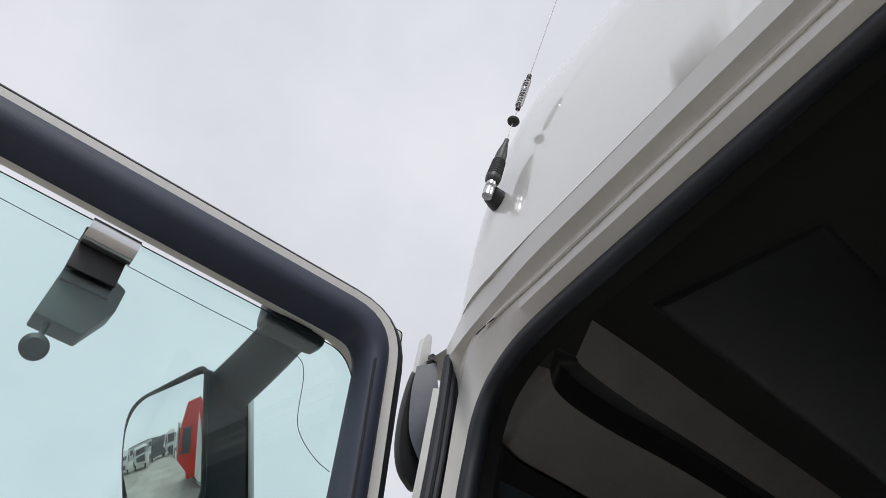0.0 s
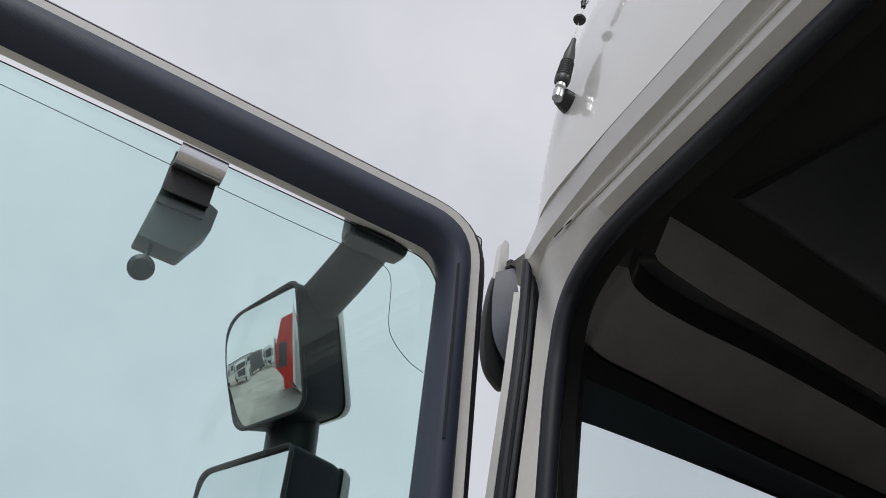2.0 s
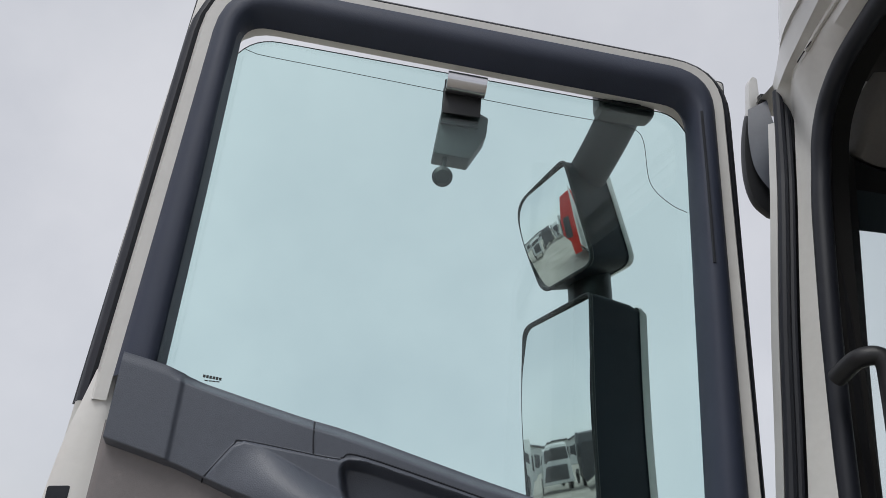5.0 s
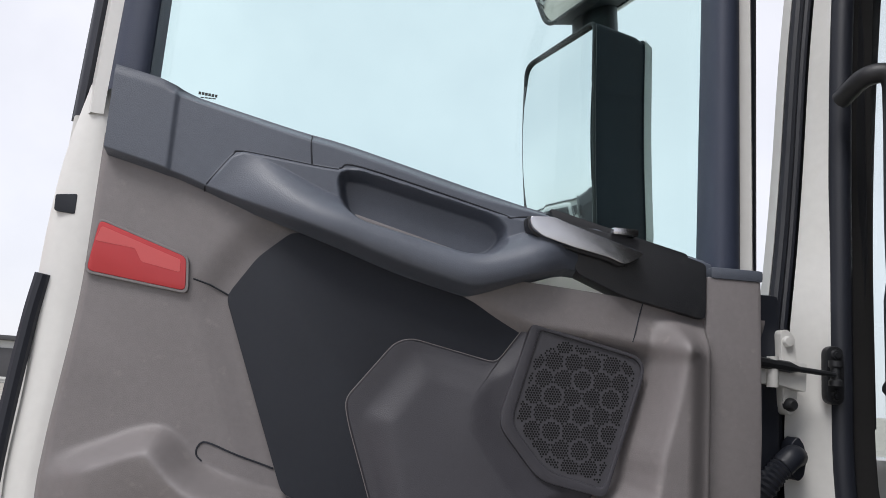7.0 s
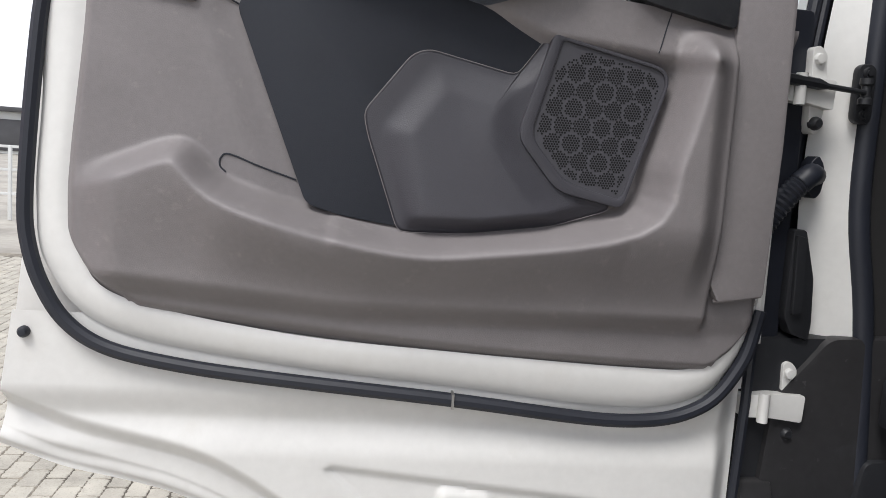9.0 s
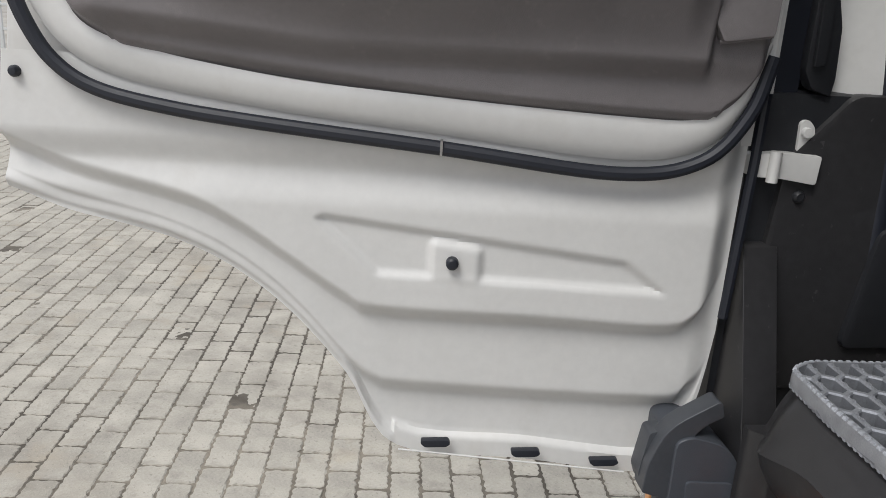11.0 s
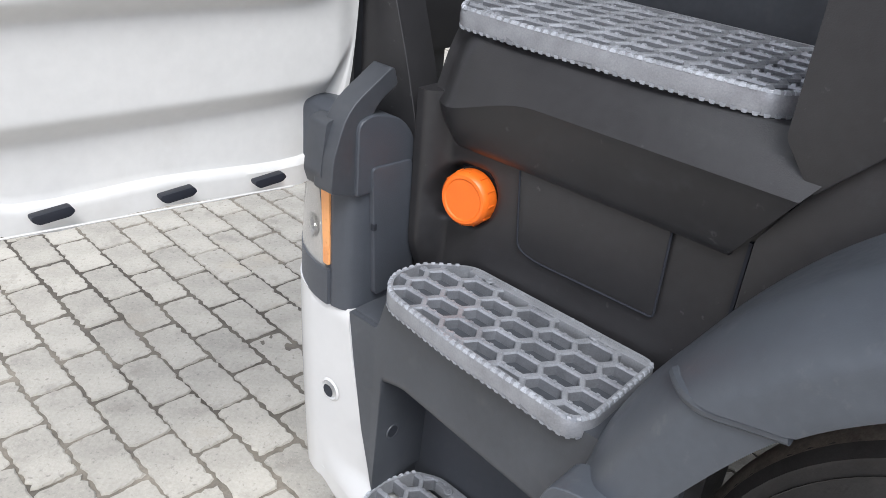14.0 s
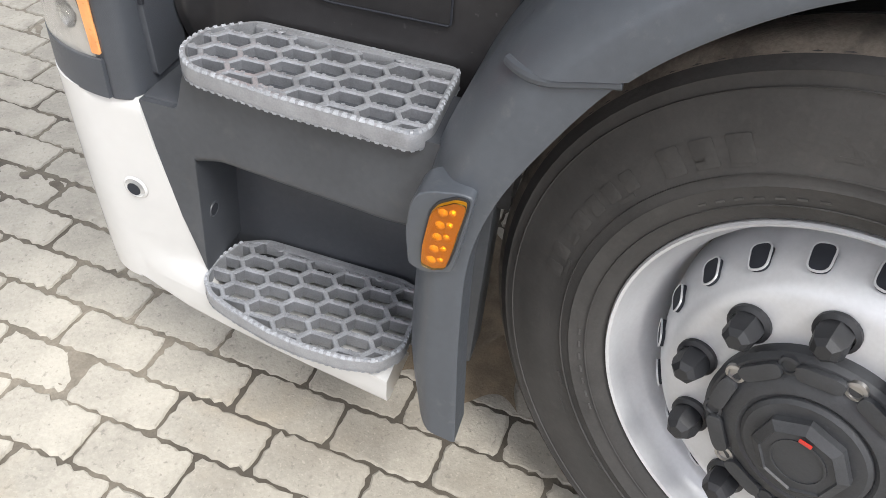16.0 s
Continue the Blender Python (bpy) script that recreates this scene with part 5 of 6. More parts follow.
def tread(outline, z, thick, name, label, anchor, pitch, floor=True):
    """A cast grating: a toothed rim and a long honeycomb of deep tapering bars with low nubs on their ridges."""
    cu, cv = sum(p[0] for p in outline) / len(outline), sum(p[1] for p in outline) / len(outline)
    inset = grown(outline, -0.007)
    b = bmesh.new()
    R = []
    for (u, v), (iu, iv) in zip(outline, inset):
        R.append([b.verts.new(q) for q in ((u, v, z - thick), (iu, iv, z - thick), (iu, iv, z), (u * 0.7 + iu * 0.3, v * 0.7 + iv * 0.3, z), (u, v, z - 0.0025), (u + (u - iu) * 0.15, v + (v - iv) * 0.15, z - thick * 0.55))])
    for i in range(len(R)):
        A, B = R[i - 1], R[i]
        for k in range(6):
            b.faces.new((A[k - 1], A[k], B[k], B[k - 1]))
    step = part(name, b, ALU, truck, label, T)
    net, ridges, nubs = bmesh.new(), bmesh.new(), bmesh.new()
    us, vs = [p[0] for p in outline], [p[1] for p in outline]
    col, row = pitch
    fl = col * 0.757

    def nub(bm, c, d, q, zb, zt, half, wide):
        w = [bm.verts.new((*(c + d * dd * half * e + q * ss * wide * e), zz)) for zz, e in ((zb, 1.0), (zt, 0.66)) for dd, ss in ((-1, 1), (1, 1), (1, -1), (-1, -1))]
        for f in ((4, 5, 6, 7), (0, 1, 5, 4), (1, 2, 6, 5), (2, 3, 7, 6), (3, 0, 4, 7)):
            bm.faces.new([w[i] for i in f])

    def bar(A, C, ridge):
        n = max(2, int((C - A).length / 0.003))
        ok = [inside_dist(outline, *(A.lerp(C, k / n))) > 0.004 for k in range(n + 1)]
        if not any(ok):
            return
        first, last = ok.index(True), n - ok[::-1].index(True)
        A, C = A.lerp(C, first / n), A.lerp(C, last / n)
        if (C - A).length < 0.004:
            return
        d = (C - A).normalized()
        q = Vector((-d.y, d.x))
        A, C = A - d * 0.0022, C + d * 0.0022
        drop = 0.0 if ridge else (0.0003 if d.x > 0 else 0.0006)
        top = 0.0024 if ridge else 0.0030
        a, c = [[net.verts.new((*(p + q * w), zz)) for zz, w0 in ((z - 0.025, 0.0048), (z - 0.0042 - drop, top + 0.0012)) for w in (w0, -w0)] for p in (A, C)]
        for f in ((a[0], a[2], c[2], c[0]), (a[3], a[1], c[1], c[3]), (a[0], a[1], a[3], a[2]), (c[1], c[0], c[2], c[3])):
            net.faces.new(f)
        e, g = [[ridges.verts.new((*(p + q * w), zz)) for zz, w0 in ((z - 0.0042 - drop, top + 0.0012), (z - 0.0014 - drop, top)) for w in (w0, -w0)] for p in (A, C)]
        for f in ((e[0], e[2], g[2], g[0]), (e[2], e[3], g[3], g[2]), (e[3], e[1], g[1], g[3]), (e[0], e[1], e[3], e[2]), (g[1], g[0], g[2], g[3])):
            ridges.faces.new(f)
        if ridge:
            L, k = (C - A).length, 0.009
            while k < L - 0.006:
                nub(ridges, A + d * k, d, q, z - 0.0035, z + 0.0006, 0.0034, 0.0030)
                k += 0.0135
    g0 = Vector(anchor)
    for i in range(-12, 14):
        for j in range(-9, 10):
            g = g0 + Vector((row * (j + 0.5 * (i % 2)), -col * i))
            if not (min(us) - 0.06 < g.x < max(us) + 0.06 and min(vs) - 0.06 < g.y < max(vs) + 0.06):
                continue
            end = g + Vector((0, -fl))
            bar(g, end, True)
            bar(end, g + Vector((row / 2, -col)), False)
            bar(end, g + Vector((-row / 2, -col)), False)
    k = 0.0
    for q in range(len(outline)):
        A, C = Vector(outline[q - 1]), Vector(outline[q])
        L = (C - A).length
        d = (C - A).normalized()
        inn = Vector((d.y, -d.x))
        if inn.dot(Vector((cu, cv)) - A) < 0:
            inn = -inn
        outer = inn.x > -0.75
        while k < L:
            c = A + d * k + inn * 0.0024
            if outer:
                nub(nubs, c, d, inn, z - 0.003, z + 0.0009, 0.0040, 0.0032)
                nub(nubs, c + d * 0.003 - inn * 0.001, d, inn, z - thick + 0.003, z - thick - 0.0014, 0.0036, 0.0026)
            k += 0.0115
        k -= L
    # Black sheet added to paint the dark of the hollow below the grating.
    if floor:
        part("hollow_shade_sheet", plate(grown(outline, -0.034), z - thick - 0.030, z - thick - 0.025, "z"), HOLEBLACK, step, "", T)
    # Dark net under a pale crest: light and shade as two metal tones.
    part("tread_net", net, ALUSHADE, step, "", T, 30)
    tagged(part("tread_crest", ridges, ALURIDGE, step, "walked-on bar tops, toned lighter for the light they catch", T, 30), kind="stuff")
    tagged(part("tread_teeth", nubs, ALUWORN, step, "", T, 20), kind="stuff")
    return step


STEP2 = rounded([(0.012, -0.139), (0.037, -0.130), (0.082, -0.136), (0.134, -0.190), (0.130, -0.488), (-0.015, -0.492), (-0.040, -0.476), (-0.030, -0.288), (-0.013, -0.165)], 0.018, 4)
STEP3 = rounded([(-0.004, -0.128), (0.040, -0.125), (0.095, -0.142), (0.118, -0.185), (0.112, -0.430), (0.098, -0.476), (-0.030, -0.480), (-0.068, -0.452), (-0.080, -0.400), (-0.080, -0.330), (-0.071, -0.270), (-0.051, -0.200), (-0.035, -0.155)], 0.014, 4)
STEP1 = rounded([(0.142, -0.110), (0.184, -0.086), (0.40, -0.095), (0.40, -0.545), (0.185, -0.552), (0.148, -0.530), (0.138, -0.40), (0.136, -0.22)], 0.018, 4)
def back_rim(step, z, line, at):
    """The flat strip along the wall with its two screws."""
    inner = [(u - 0.011, v) for u, v in line][::-1]
    part("back_rim", plate(line + inner, z - 0.020, z - 0.0005, "z", 0.0012), ALU, step, "", T)
    for u, v in at:
        part("rim_screw", lathe([(0, -0.0006), (0.0022, -0.0006), (0.0030, 0.0022), (0.0068, 0.0022), (0.0078, 0.0)], pose(u, v, z), 16), ALU, step, "", T)


tread(STEP1, 1.130, 0.027, "step", "grey cast aluminium top step grating", (0.230, -0.140), (0.0475, 0.0355))
middle = tread(STEP2, 0.785, 0.027, "step", "grey cast aluminium middle step grating", (0.0740, -0.2140), (0.0475, 0.0355))
bottom = tread(STEP3, 0.385, 0.028, "step", "worn grey cast aluminium bottom step grating", (0.0755, -0.1770), (0.0520, 0.0345), False)
back_rim(middle, 0.785, [(0.1275, -0.195), (0.1235, -0.484)], [(0.116, -0.405), (0.119, -0.232)])
back_rim(bottom, 0.385, [(0.1115, -0.188), (0.1065, -0.430)], [(0.1015, -0.215), (0.097, -0.395)])


EDGE = [(0.395, -0.126), (0.494, -0.099), (0.615, -0.076), (0.700, -0.063)]     # bumper's rear edge: height, v


def riser_u(v):
    return 0.012 - 0.036 * min(1.0, max(0.0, (-0.12 - v) / 0.32))


def riser_f(s, t):
    """The panel beside the bumper, carried on as the riser under the middle step."""
    v = -0.064 - 0.066 * s / 0.3 if s < 0.3 else -0.130 - 0.408 * (s - 0.3) / 0.7
    if s <= 0.3:
        lo = float(np.interp(-v, [0.063, 0.076, 0.099, 0.126, 0.132], [0.69, 0.615, 0.494, 0.395, 0.375]))
    else:
        lo = 0.608 + 0.014 * sstep(-0.128, -0.19, v)
    hi = 0.694 + 0.074 * sstep(-0.118, -0.150, v)
    return (riser_u(v) + 0.006 * sstep(0.06, 0.0, t) * sstep(0.28, 0.34, s), v, lo + (hi - lo) * t)


part("step_riser", sheet(70, 24, riser_f, (0.11, 0, 0)), STEPBODY, truck, "charcoal plastic riser between the steps", T, 60)
part("riser_ledge", plate([(0.020, -0.066), (0.13, -0.066), (0.13, -0.150), (0.020, -0.150)], 0.680, 0.6985, "z", 0.004), STEPBODY, truck, "", T)
part("riser_recess", box(0.121, 0.20, -0.56, -0.06, 0.21, 0.66, 0.004), STEPBODY, truck, "", T)
part("drain_hole", lathe([(0.0135, -0.001), (0.0125, 0.0012), (0.0105, 0.0008), (0.010, -0.0)], pose(0.046, -0.1350, 0.4925, 90, 0, 0), 20), STEPBODY, truck, "", T)
part("drain_socket", lathe([(0, 0.0006), (0.0102, 0.0006)], pose(0.046, -0.1350, 0.4925, 90, 0, 0), 20), FELT, truck, "", T)
part("recess_cheek", plate(rounded([(0.03, 0.615), (0.125, 0.615), (0.125, 0.34), (0.02, 0.36)], 0.004), -0.122, -0.085, "y", 0.003), STEPBODY, truck, "", T)


# white bumper corner
def bump_u(v, z):
    """The bumper's outer face: upright above, tucked in towards its lower edge, drawn out towards the rear."""
    tuck = float(np.interp(z, [0.255, 0.275, 0.30, 0.345, 0.40, 0.50, 0.60, 0.70], [0.036, 0.028, 0.024, 0.021, 0.018, 0.013, 0.010, 0.008]))
    return tuck - 0.185 * max(0.0, -v) * sstep(0.40, 0.335, z)


def round_corner(k, z):
    a = (1 - k) * math.pi / 2
    return (bump_u(0, z) + 0.18 * (1 - math.cos(a)), 0.01 + 0.132 * math.sin(a), z)


def bump_f(s, t):
    """Round the corner from the front to the slanting edge beside the steps."""
    z = 0.338 + 0.356 * t
    if s < 0.5:
        return round_corner(s / 0.5, z)
    end = float(np.interp(z, [e[0] for e in EDGE], [e[1] for e in EDGE]))
    if z < 0.395:
        end = -0.126 - 0.25 * (0.395 - z)
    v = 0.01 + (end - 0.01) * (s - 0.5) / 0.5
    return (bump_u(v, z) + 0.006 * sstep(0.96, 1.0, t), v, z)


def sill_f(s, t):
    """The lower strip of the bumper, running back under the bottom step."""
    if s < 0.35:
        return round_corner(s / 0.35, 0.31 + 0.028 * t)
    v = 0.01 - 0.476 * (s - 0.35) / 0.65
    low = float(np.interp(v, [-0.47, -0.30, -0.20, -0.08, 0.0, 0.02], [0.272, 0.262, 0.258, 0.266, 0.300, 0.310]))
    z = low + (0.338 - low) * t
    return (bump_u(v, z) + 0.012 * sstep(0.2, 0.0, t), v, z)


bumper = part("bumper", sheet(60, 40, bump_f, (0.025, -0.0, 0)), WHITE, truck, "white painted bumper corner", T)
part("bumper_sill", sheet(70, 16, sill_f, (0.10, 0, 0)), WHITE, bumper, "white sill under the bottom step", T)
part("sill_top", plate([(0.015, -0.12), (0.12, -0.12), (0.12, -0.465), (-0.045, -0.465)], 0.322, 0.334, "z", 0.003), WHITE, bumper, "", T)
part("bumper_hole", lathe([(0.0205, 0.001), (0.017, 0.0035), (0.0145, -0.002), (0, -0.003)], pose(0.012, -0.026, 0.528, 0, -90, 0), 24), WHITE, bumper, "", T)
part("bumper_socket", lathe([(0, 0.001), (0.0112, 0.001)], pose(0.007, -0.026, 0.528, 0, -90, 0), 20), FELT, bumper, "", T)


# headlamp and black corner housing
def lamp_f(s, t):
    z = 0.748 + 0.167 * t
    a = (1 - s) * math.pi / 2
    return (0.010 + 0.17 * (1 - math.cos(a)) + 0.010 * t, -0.030 + 0.17 * math.sin(a), z)


lampb = part("headlamp", sheet(24, 10, lamp_f, (0.05, -0.02, 0)), LAMPBACK, truck, "clear headlamp corner with amber side strip", T)
lens = part("headlamp_lens", sheet(24, 10, lambda s, t: Vector(lamp_f(s, t)) + Vector((-0.008, 0.004, 0))), CLEAR, lampb, "", T)
lens.visible_shadow = False
part("lamp_band", sheet(24, 6, lambda s, t: Vector(lamp_f(s, 0)) + Vector((-0.009, 0.004, -0.056 + 0.058 * t)), (0.03, -0.01, 0)), HOUSING, lampb, "dark lower edge of the headlamp", T)
part("amber_strip", plate(rounded([(-0.003, 0.905), (-0.022, 0.905), (-0.026, 0.757), (-0.012, 0.757)], 0.004), 0.0045, 0.012, "x", 0.001), AMBERSTRIP, lampb, "", T)
part("lamp_projector", lathe([(0, 0.02), (0.012, 0.018), (0.020, 0.006), (0.022, 0)], pose(0.030, 0.02, 0.80, 0, -60, 20), 20), CLEAR, lampb, "", T)
HOUSE = rounded([(0.004, -0.032), (0.010, -0.056), (0.030, -0.066), (0.132, -0.072), (0.150, 0.08), (0.05, 0.08)], [0.004, 0.010, 0.012, 0.01, 0.01, 0.01], 4)
part("housing_shoulder", plate(rounded([(0.012, 0.88), (0.012, 0.985), (0.037, 0.993), (0.088, 0.980), (0.114, 0.953), (0.127, 0.915), (0.127, 0.88)], [0.005, 0.02, 0.01, 0.02, 0.02, 0.02, 0.005], 4), -0.0715, 0.06, "y", 0.012, 3), HOUSING, truck, "", T)
part("corner_housing", plate(HOUSE, 0.690, 0.93, "z", 0.018, 4), HOUSING, truck, "dark plastic lamp corner housing", T)
part("housing_cover", plate(rounded([(0.036, 0.918), (0.112, 0.914), (0.128, 0.715), (0.050, 0.712)], 0.008), -0.076, -0.064, "y", 0.002), HOUSING, truck, "flush cover in the lamp housing", T)
part("cover_latch", box(0.041, 0.047, -0.077, -0.07, 0.822, 0.832, 0.001), FELT, truck, "", T)
FLAPO = rounded([(0.086, 1.040), (0.094, 1.012), (0.060, 0.994), (0.034, 0.950), (0.024, 0.868), (-0.019, 0.882), (-0.016, 0.928), (0.006, 0.992)], [0.01, 0.004, 0.02, 0.03, 0.006, 0.006, 0.01, 0.03], 4)
part("corner_flap", plate([(a - 0.010, c + 0.012) for a, c in FLAPO], -0.066, -0.030, "y", 0.012, 4), STEPBODY, truck, "black rubber corner flap over the lamp", T)
part("corner_flap_edge", plate(rounded([(0.004, 0.990), (-0.014, 0.930), (-0.022, 0.892), (-0.030, 0.915), (-0.020, 0.985)], 0.006), -0.045, -0.010, "y", 0.004), STEPBODY, truck, "", T)
part("corner_block", box(0.10, 0.30, 0.04, 0.30, 0.95, 1.50, 0.02), BLACKP, truck, "", T)
part("corner_column", plate(rounded([(-0.075, 0.60), (-0.075, 0.96), (-0.045, 1.06), (0.030, 1.27), (0.05, 1.27), (0.05, 0.60)], 0.02, 3), 0.115, 0.17, "x", 0.012, 3), STEPWALL, truck, "", T)

# ---- fender, flap and indicator ----
HU, HV, HZ, STEER = -0.0895, -1.032, 0.515, -24.6
F_OUT = [(-0.504, 0.300), (-0.487, 0.400), (-0.484, 0.500), (-0.488, 0.650), (-0.500, 0.760), (-0.535, 0.860), (-0.585, 0.945), (-0.645, 1.020), (-0.720, 1.085), (-0.82, 1.145), (-0.95, 1.185), (-1.10, 1.195), (-1.30, 1.16)]
F_IN = [(-0.588, 0.280), (-0.580, 0.400), (-0.573, 0.500), (-0.570, 0.650), (-0.592, 0.755), (-0.640, 0.855), (-0.690, 0.935), (-0.745, 0.992), (-0.82, 1.045), (-0.90, 1.078), (-0.98, 1.092), (-1.10, 1.095), (-1.26, 1.06)]
fo, fi = smooth_line(F_OUT, 6), smooth_line(F_IN, 6)


def fender_f(i0, i1, lift):
    def f(s, t):
        start = i0(t) if callable(i0) else i0
        i = start + s * (i1 - start)
        k = min(int(i), len(fo) - 2)
        p = fo[k].lerp(fo[k + 1], i - k).lerp(fi[k].lerp(fi[k + 1], i - k), min(1, t / 0.8))
        u = -0.012 - 0.083 * math.sin(min(1, t / 0.45) * math.pi / 2) ** 0.8
        if t > 0.8:
            u += (t - 0.8) / 0.2 * 0.035
        return (u - lift, p.x, p.y)
    return f


part("fender_inner", plate(rounded([(-0.556, 0.985), (-0.556, 0.872), (-0.592, 0.935), (-0.652, 1.012), (-0.725, 1.075), (-0.825, 1.135), (-0.95, 1.175), (-1.15, 1.185), (-1.15, 1.32), (-0.90, 1.27), (-0.728, 1.19), (-0.60, 1.06)], 0.006, 2), 0.125, 0.16, "x", 0.002), STEPWALL, truck, "", T)


def fender_top_f(s, t):
    i = s * (len(fo) - 1)
    k = min(int(i), len(fo) - 2)
    p = fo[k].lerp(fo[k + 1], i - k)
    return (-0.012 + 0.15 * t, p.x, p.y - 0.004 * t)


def lap(t):
    """Where the arch panel laps over the fender's end."""
    return 33.6 + 3.4 * t / 0.8


part("fender_top", sheet(60, 2, fender_top_f), ARCHP, truck, "", T)
part("fender_flap", sheet(40, 16, fender_f(0, 36, 0.0), (0.02, 0, 0)), ARCHP, truck, "grey plastic fender end with scratches", T)
part("fender_arch", sheet(50, 16, fender_f(lap, 72, 0.009), (0.02, 0, 0)), ARCHP, truck, "grey plastic wheel arch", T)
part("arch_seam_lip", tube([fender_f(lambda t: lap(t) - 0.45, 72, -0.001)(0.0, 0.10 + 0.058 * k) for k in range(13)], 0.0075, 10), ARCHP, truck, "", T)
ib = plate(rounded([(-0.497, 0.742), (-0.506, 0.760), (-0.522, 0.768), (-0.556, 0.775), (-0.572, 0.772), (-0.565, 0.713), (-0.556, 0.652), (-0.520, 0.640), (-0.500, 0.648), (-0.494, 0.700)], 0.008, 4), -0.112, -0.06, "x", 0.007, 3)
ind = part("indicator", ib, ARCHP, truck, "amber side indicator on the fender", T)
AMB = rounded([(-0.525, 0.743), (-0.533, 0.756), (-0.552, 0.768), (-0.565, 0.768), (-0.564, 0.752), (-0.559, 0.722), (-0.554, 0.687), (-0.549, 0.665), (-0.534, 0.658), (-0.519, 0.662), (-0.519, 0.694)], 0.004, 3)
part("indicator_bezel", plate(grown(AMB, 0.0028), -0.1150, -0.107, "x", 0.001), BLACKP, ind, "dark bezel", T)
part("indicator_back", plate(AMB, -0.1165, -0.113, "x", 0.0008), AMBERBACK, ind, "", T)
lb = bmesh.new()
for k in range(5):
    v0, z0 = -0.5305 - 0.0022 * k, 0.671 + 0.0185 * k
    for dv in (0.0, -0.0105):
        lathe([(0, 0.0030), (0.0030, 0.0026), (0.0062 if dv == 0.0 else 0.0042, 0.0)], pose(-0.1165, v0 + dv, z0 + 0.003 * (dv < 0), 0, -90, 0), 7, lb)
part("indicator_cells", lb, AMBERCELL, ind, "", T)
il = part("indicator_lens", plate(AMB, -0.1225, -0.1202, "x", 0.0008), AMBER, ind, "", T)
il.visible_shadow = False
wl = bmesh.new()
sheet(30, 2, lambda s, t: (0.02 + 0.5 * t, -1.052 + 0.53 * math.cos(math.pi * (0.24 + 0.66 * s)), 0.40 + 0.70 * math.sin(math.pi * (0.24 + 0.66 * s))), bm=wl)
part("wheel_liner", wl, FELT, truck, "black wheel well liner", T)
part("wheel_well_back", box(0.50, 0.54, -1.9, -0.80, 0.35, 1.15), FELT, truck, "", T)

# ---- front wheel ----
wm = pose(HU, HV, HZ, 0, 0, STEER) @ pose(0, 0, 0, 0, -88.4, 0)     # steered; its z axis points outwards
disc_prof = [(0.258, -0.130), (0.255, -0.112), (0.249, -0.092), (0.241, -0.066), (0.230, -0.040), (0.218, -0.020), (0.206, -0.009), (0.190, -0.005), (0.15, -0.004), (0.11, -0.004)]
wheel = part("wheel", lathe(disc_prof, wm, 90), RIM, truck, "front wheel with silver steel rim", T)
part("rim_flange", lathe([(0.296, -0.020), (0.3000, -0.010), (0.2995, -0.002), (0.2965, 0.0015), (0.2925, -0.001), (0.2905, -0.010), (0.2885, -0.026), (0.2835, -0.040), (0.2740, -0.050), (0.2690, -0.058), (0.2655, -0.075), (0.2620, -0.105), (0.2600, -0.150)], wm, 120), RIM, wheel, "", T)
tp = [(0.2965, -0.014), (0.303, -0.002), (0.316, 0.008), (0.345, 0.016), (0.350, 0.0185), (0.354, 0.016), (0.395, 0.018), (0.440, 0.014), (0.470, 0.008), (0.474, 0.0095), (0.478, 0.0065), (0.490, 0.000), (0.498, -0.008), (0.5035, -0.014), (0.502, -0.020), (0.497, -0.058), (0.497, -0.069), (0.509, -0.0705), (0.513, -0.11), (0.512, -0.26), (0.485, -0.31), (0.30, -0.30)]
tyre = part("tyre", lathe(tp, wm, 96), TYRE, wheel, "black truck tyre with moulded lettering", T)
part("tread_rib", lathe([(0.4885, 0.0012), (0.4975, -0.0062), (0.5050, -0.0135), (0.509, -0.030), (0.511, -0.056), (0.507, -0.0595), (0.497, -0.060)], wm, 120), TREAD, tyre, "tread edge coated with tan dust", T)
for rr in (0.325, 0.365, 0.458):
    part("tyre_rib", lathe([(rr - 0.001, 0.012), (rr, 0.0135 if rr < 0.34 else 0.0195 if rr < 0.40 else 0.0135), (rr + 0.001, 0.012)], wm, 96), TYRE, tyre, "", T)
for k in range(20):
    a = (k + 0.35) * 2 * math.pi / 20
    m = wm @ pose(0, 0, 0, 0, 0, math.degrees(a)) @ pose(0.2335, 0, -0.044, 0, 62, 0)
    b = plate(rounded([(-0.021, 0.0125), (0.019, 0.0145), (0.019, -0.0145), (-0.021, -0.0125)], 0.012, 4), -0.004, 0.004, "z")
    bmesh.ops.transform(b, matrix=m, verts=b.verts)
    slot = part("rim_slot", b, FELT, wheel, "", T)
    e = [m @ Vector((x, y, 0.0035)) for x, y in rounded([(-0.021, 0.0125), (0.019, 0.0145), (0.019, -0.0145), (-0.021, -0.0125)], 0.012, 4)]
    part("slot_edge", tube(e, 0.0016, 5, True), RIM, slot, "", T)
for k in range(10):
    a = 158 + 36 * k
    m = wm @ pose(0, 0, 0, 0, 0, a) @ pose(0.1675, 0, -0.004)
    b = lathe([(0.0275, 0.0), (0.0275, 0.006), (0.022, 0.010)], m, 24)
    lathe([(0.0225, 0.006), (0.0225, 0.028), (0.018, 0.040), (0.010, 0.047), (0, 0.048)], m @ pose(0, 0, 0, 0, 0, 10 + 7 * k), 6, b)
    part("wheel_nut", b, BLACKP, wheel, "", T, 25)
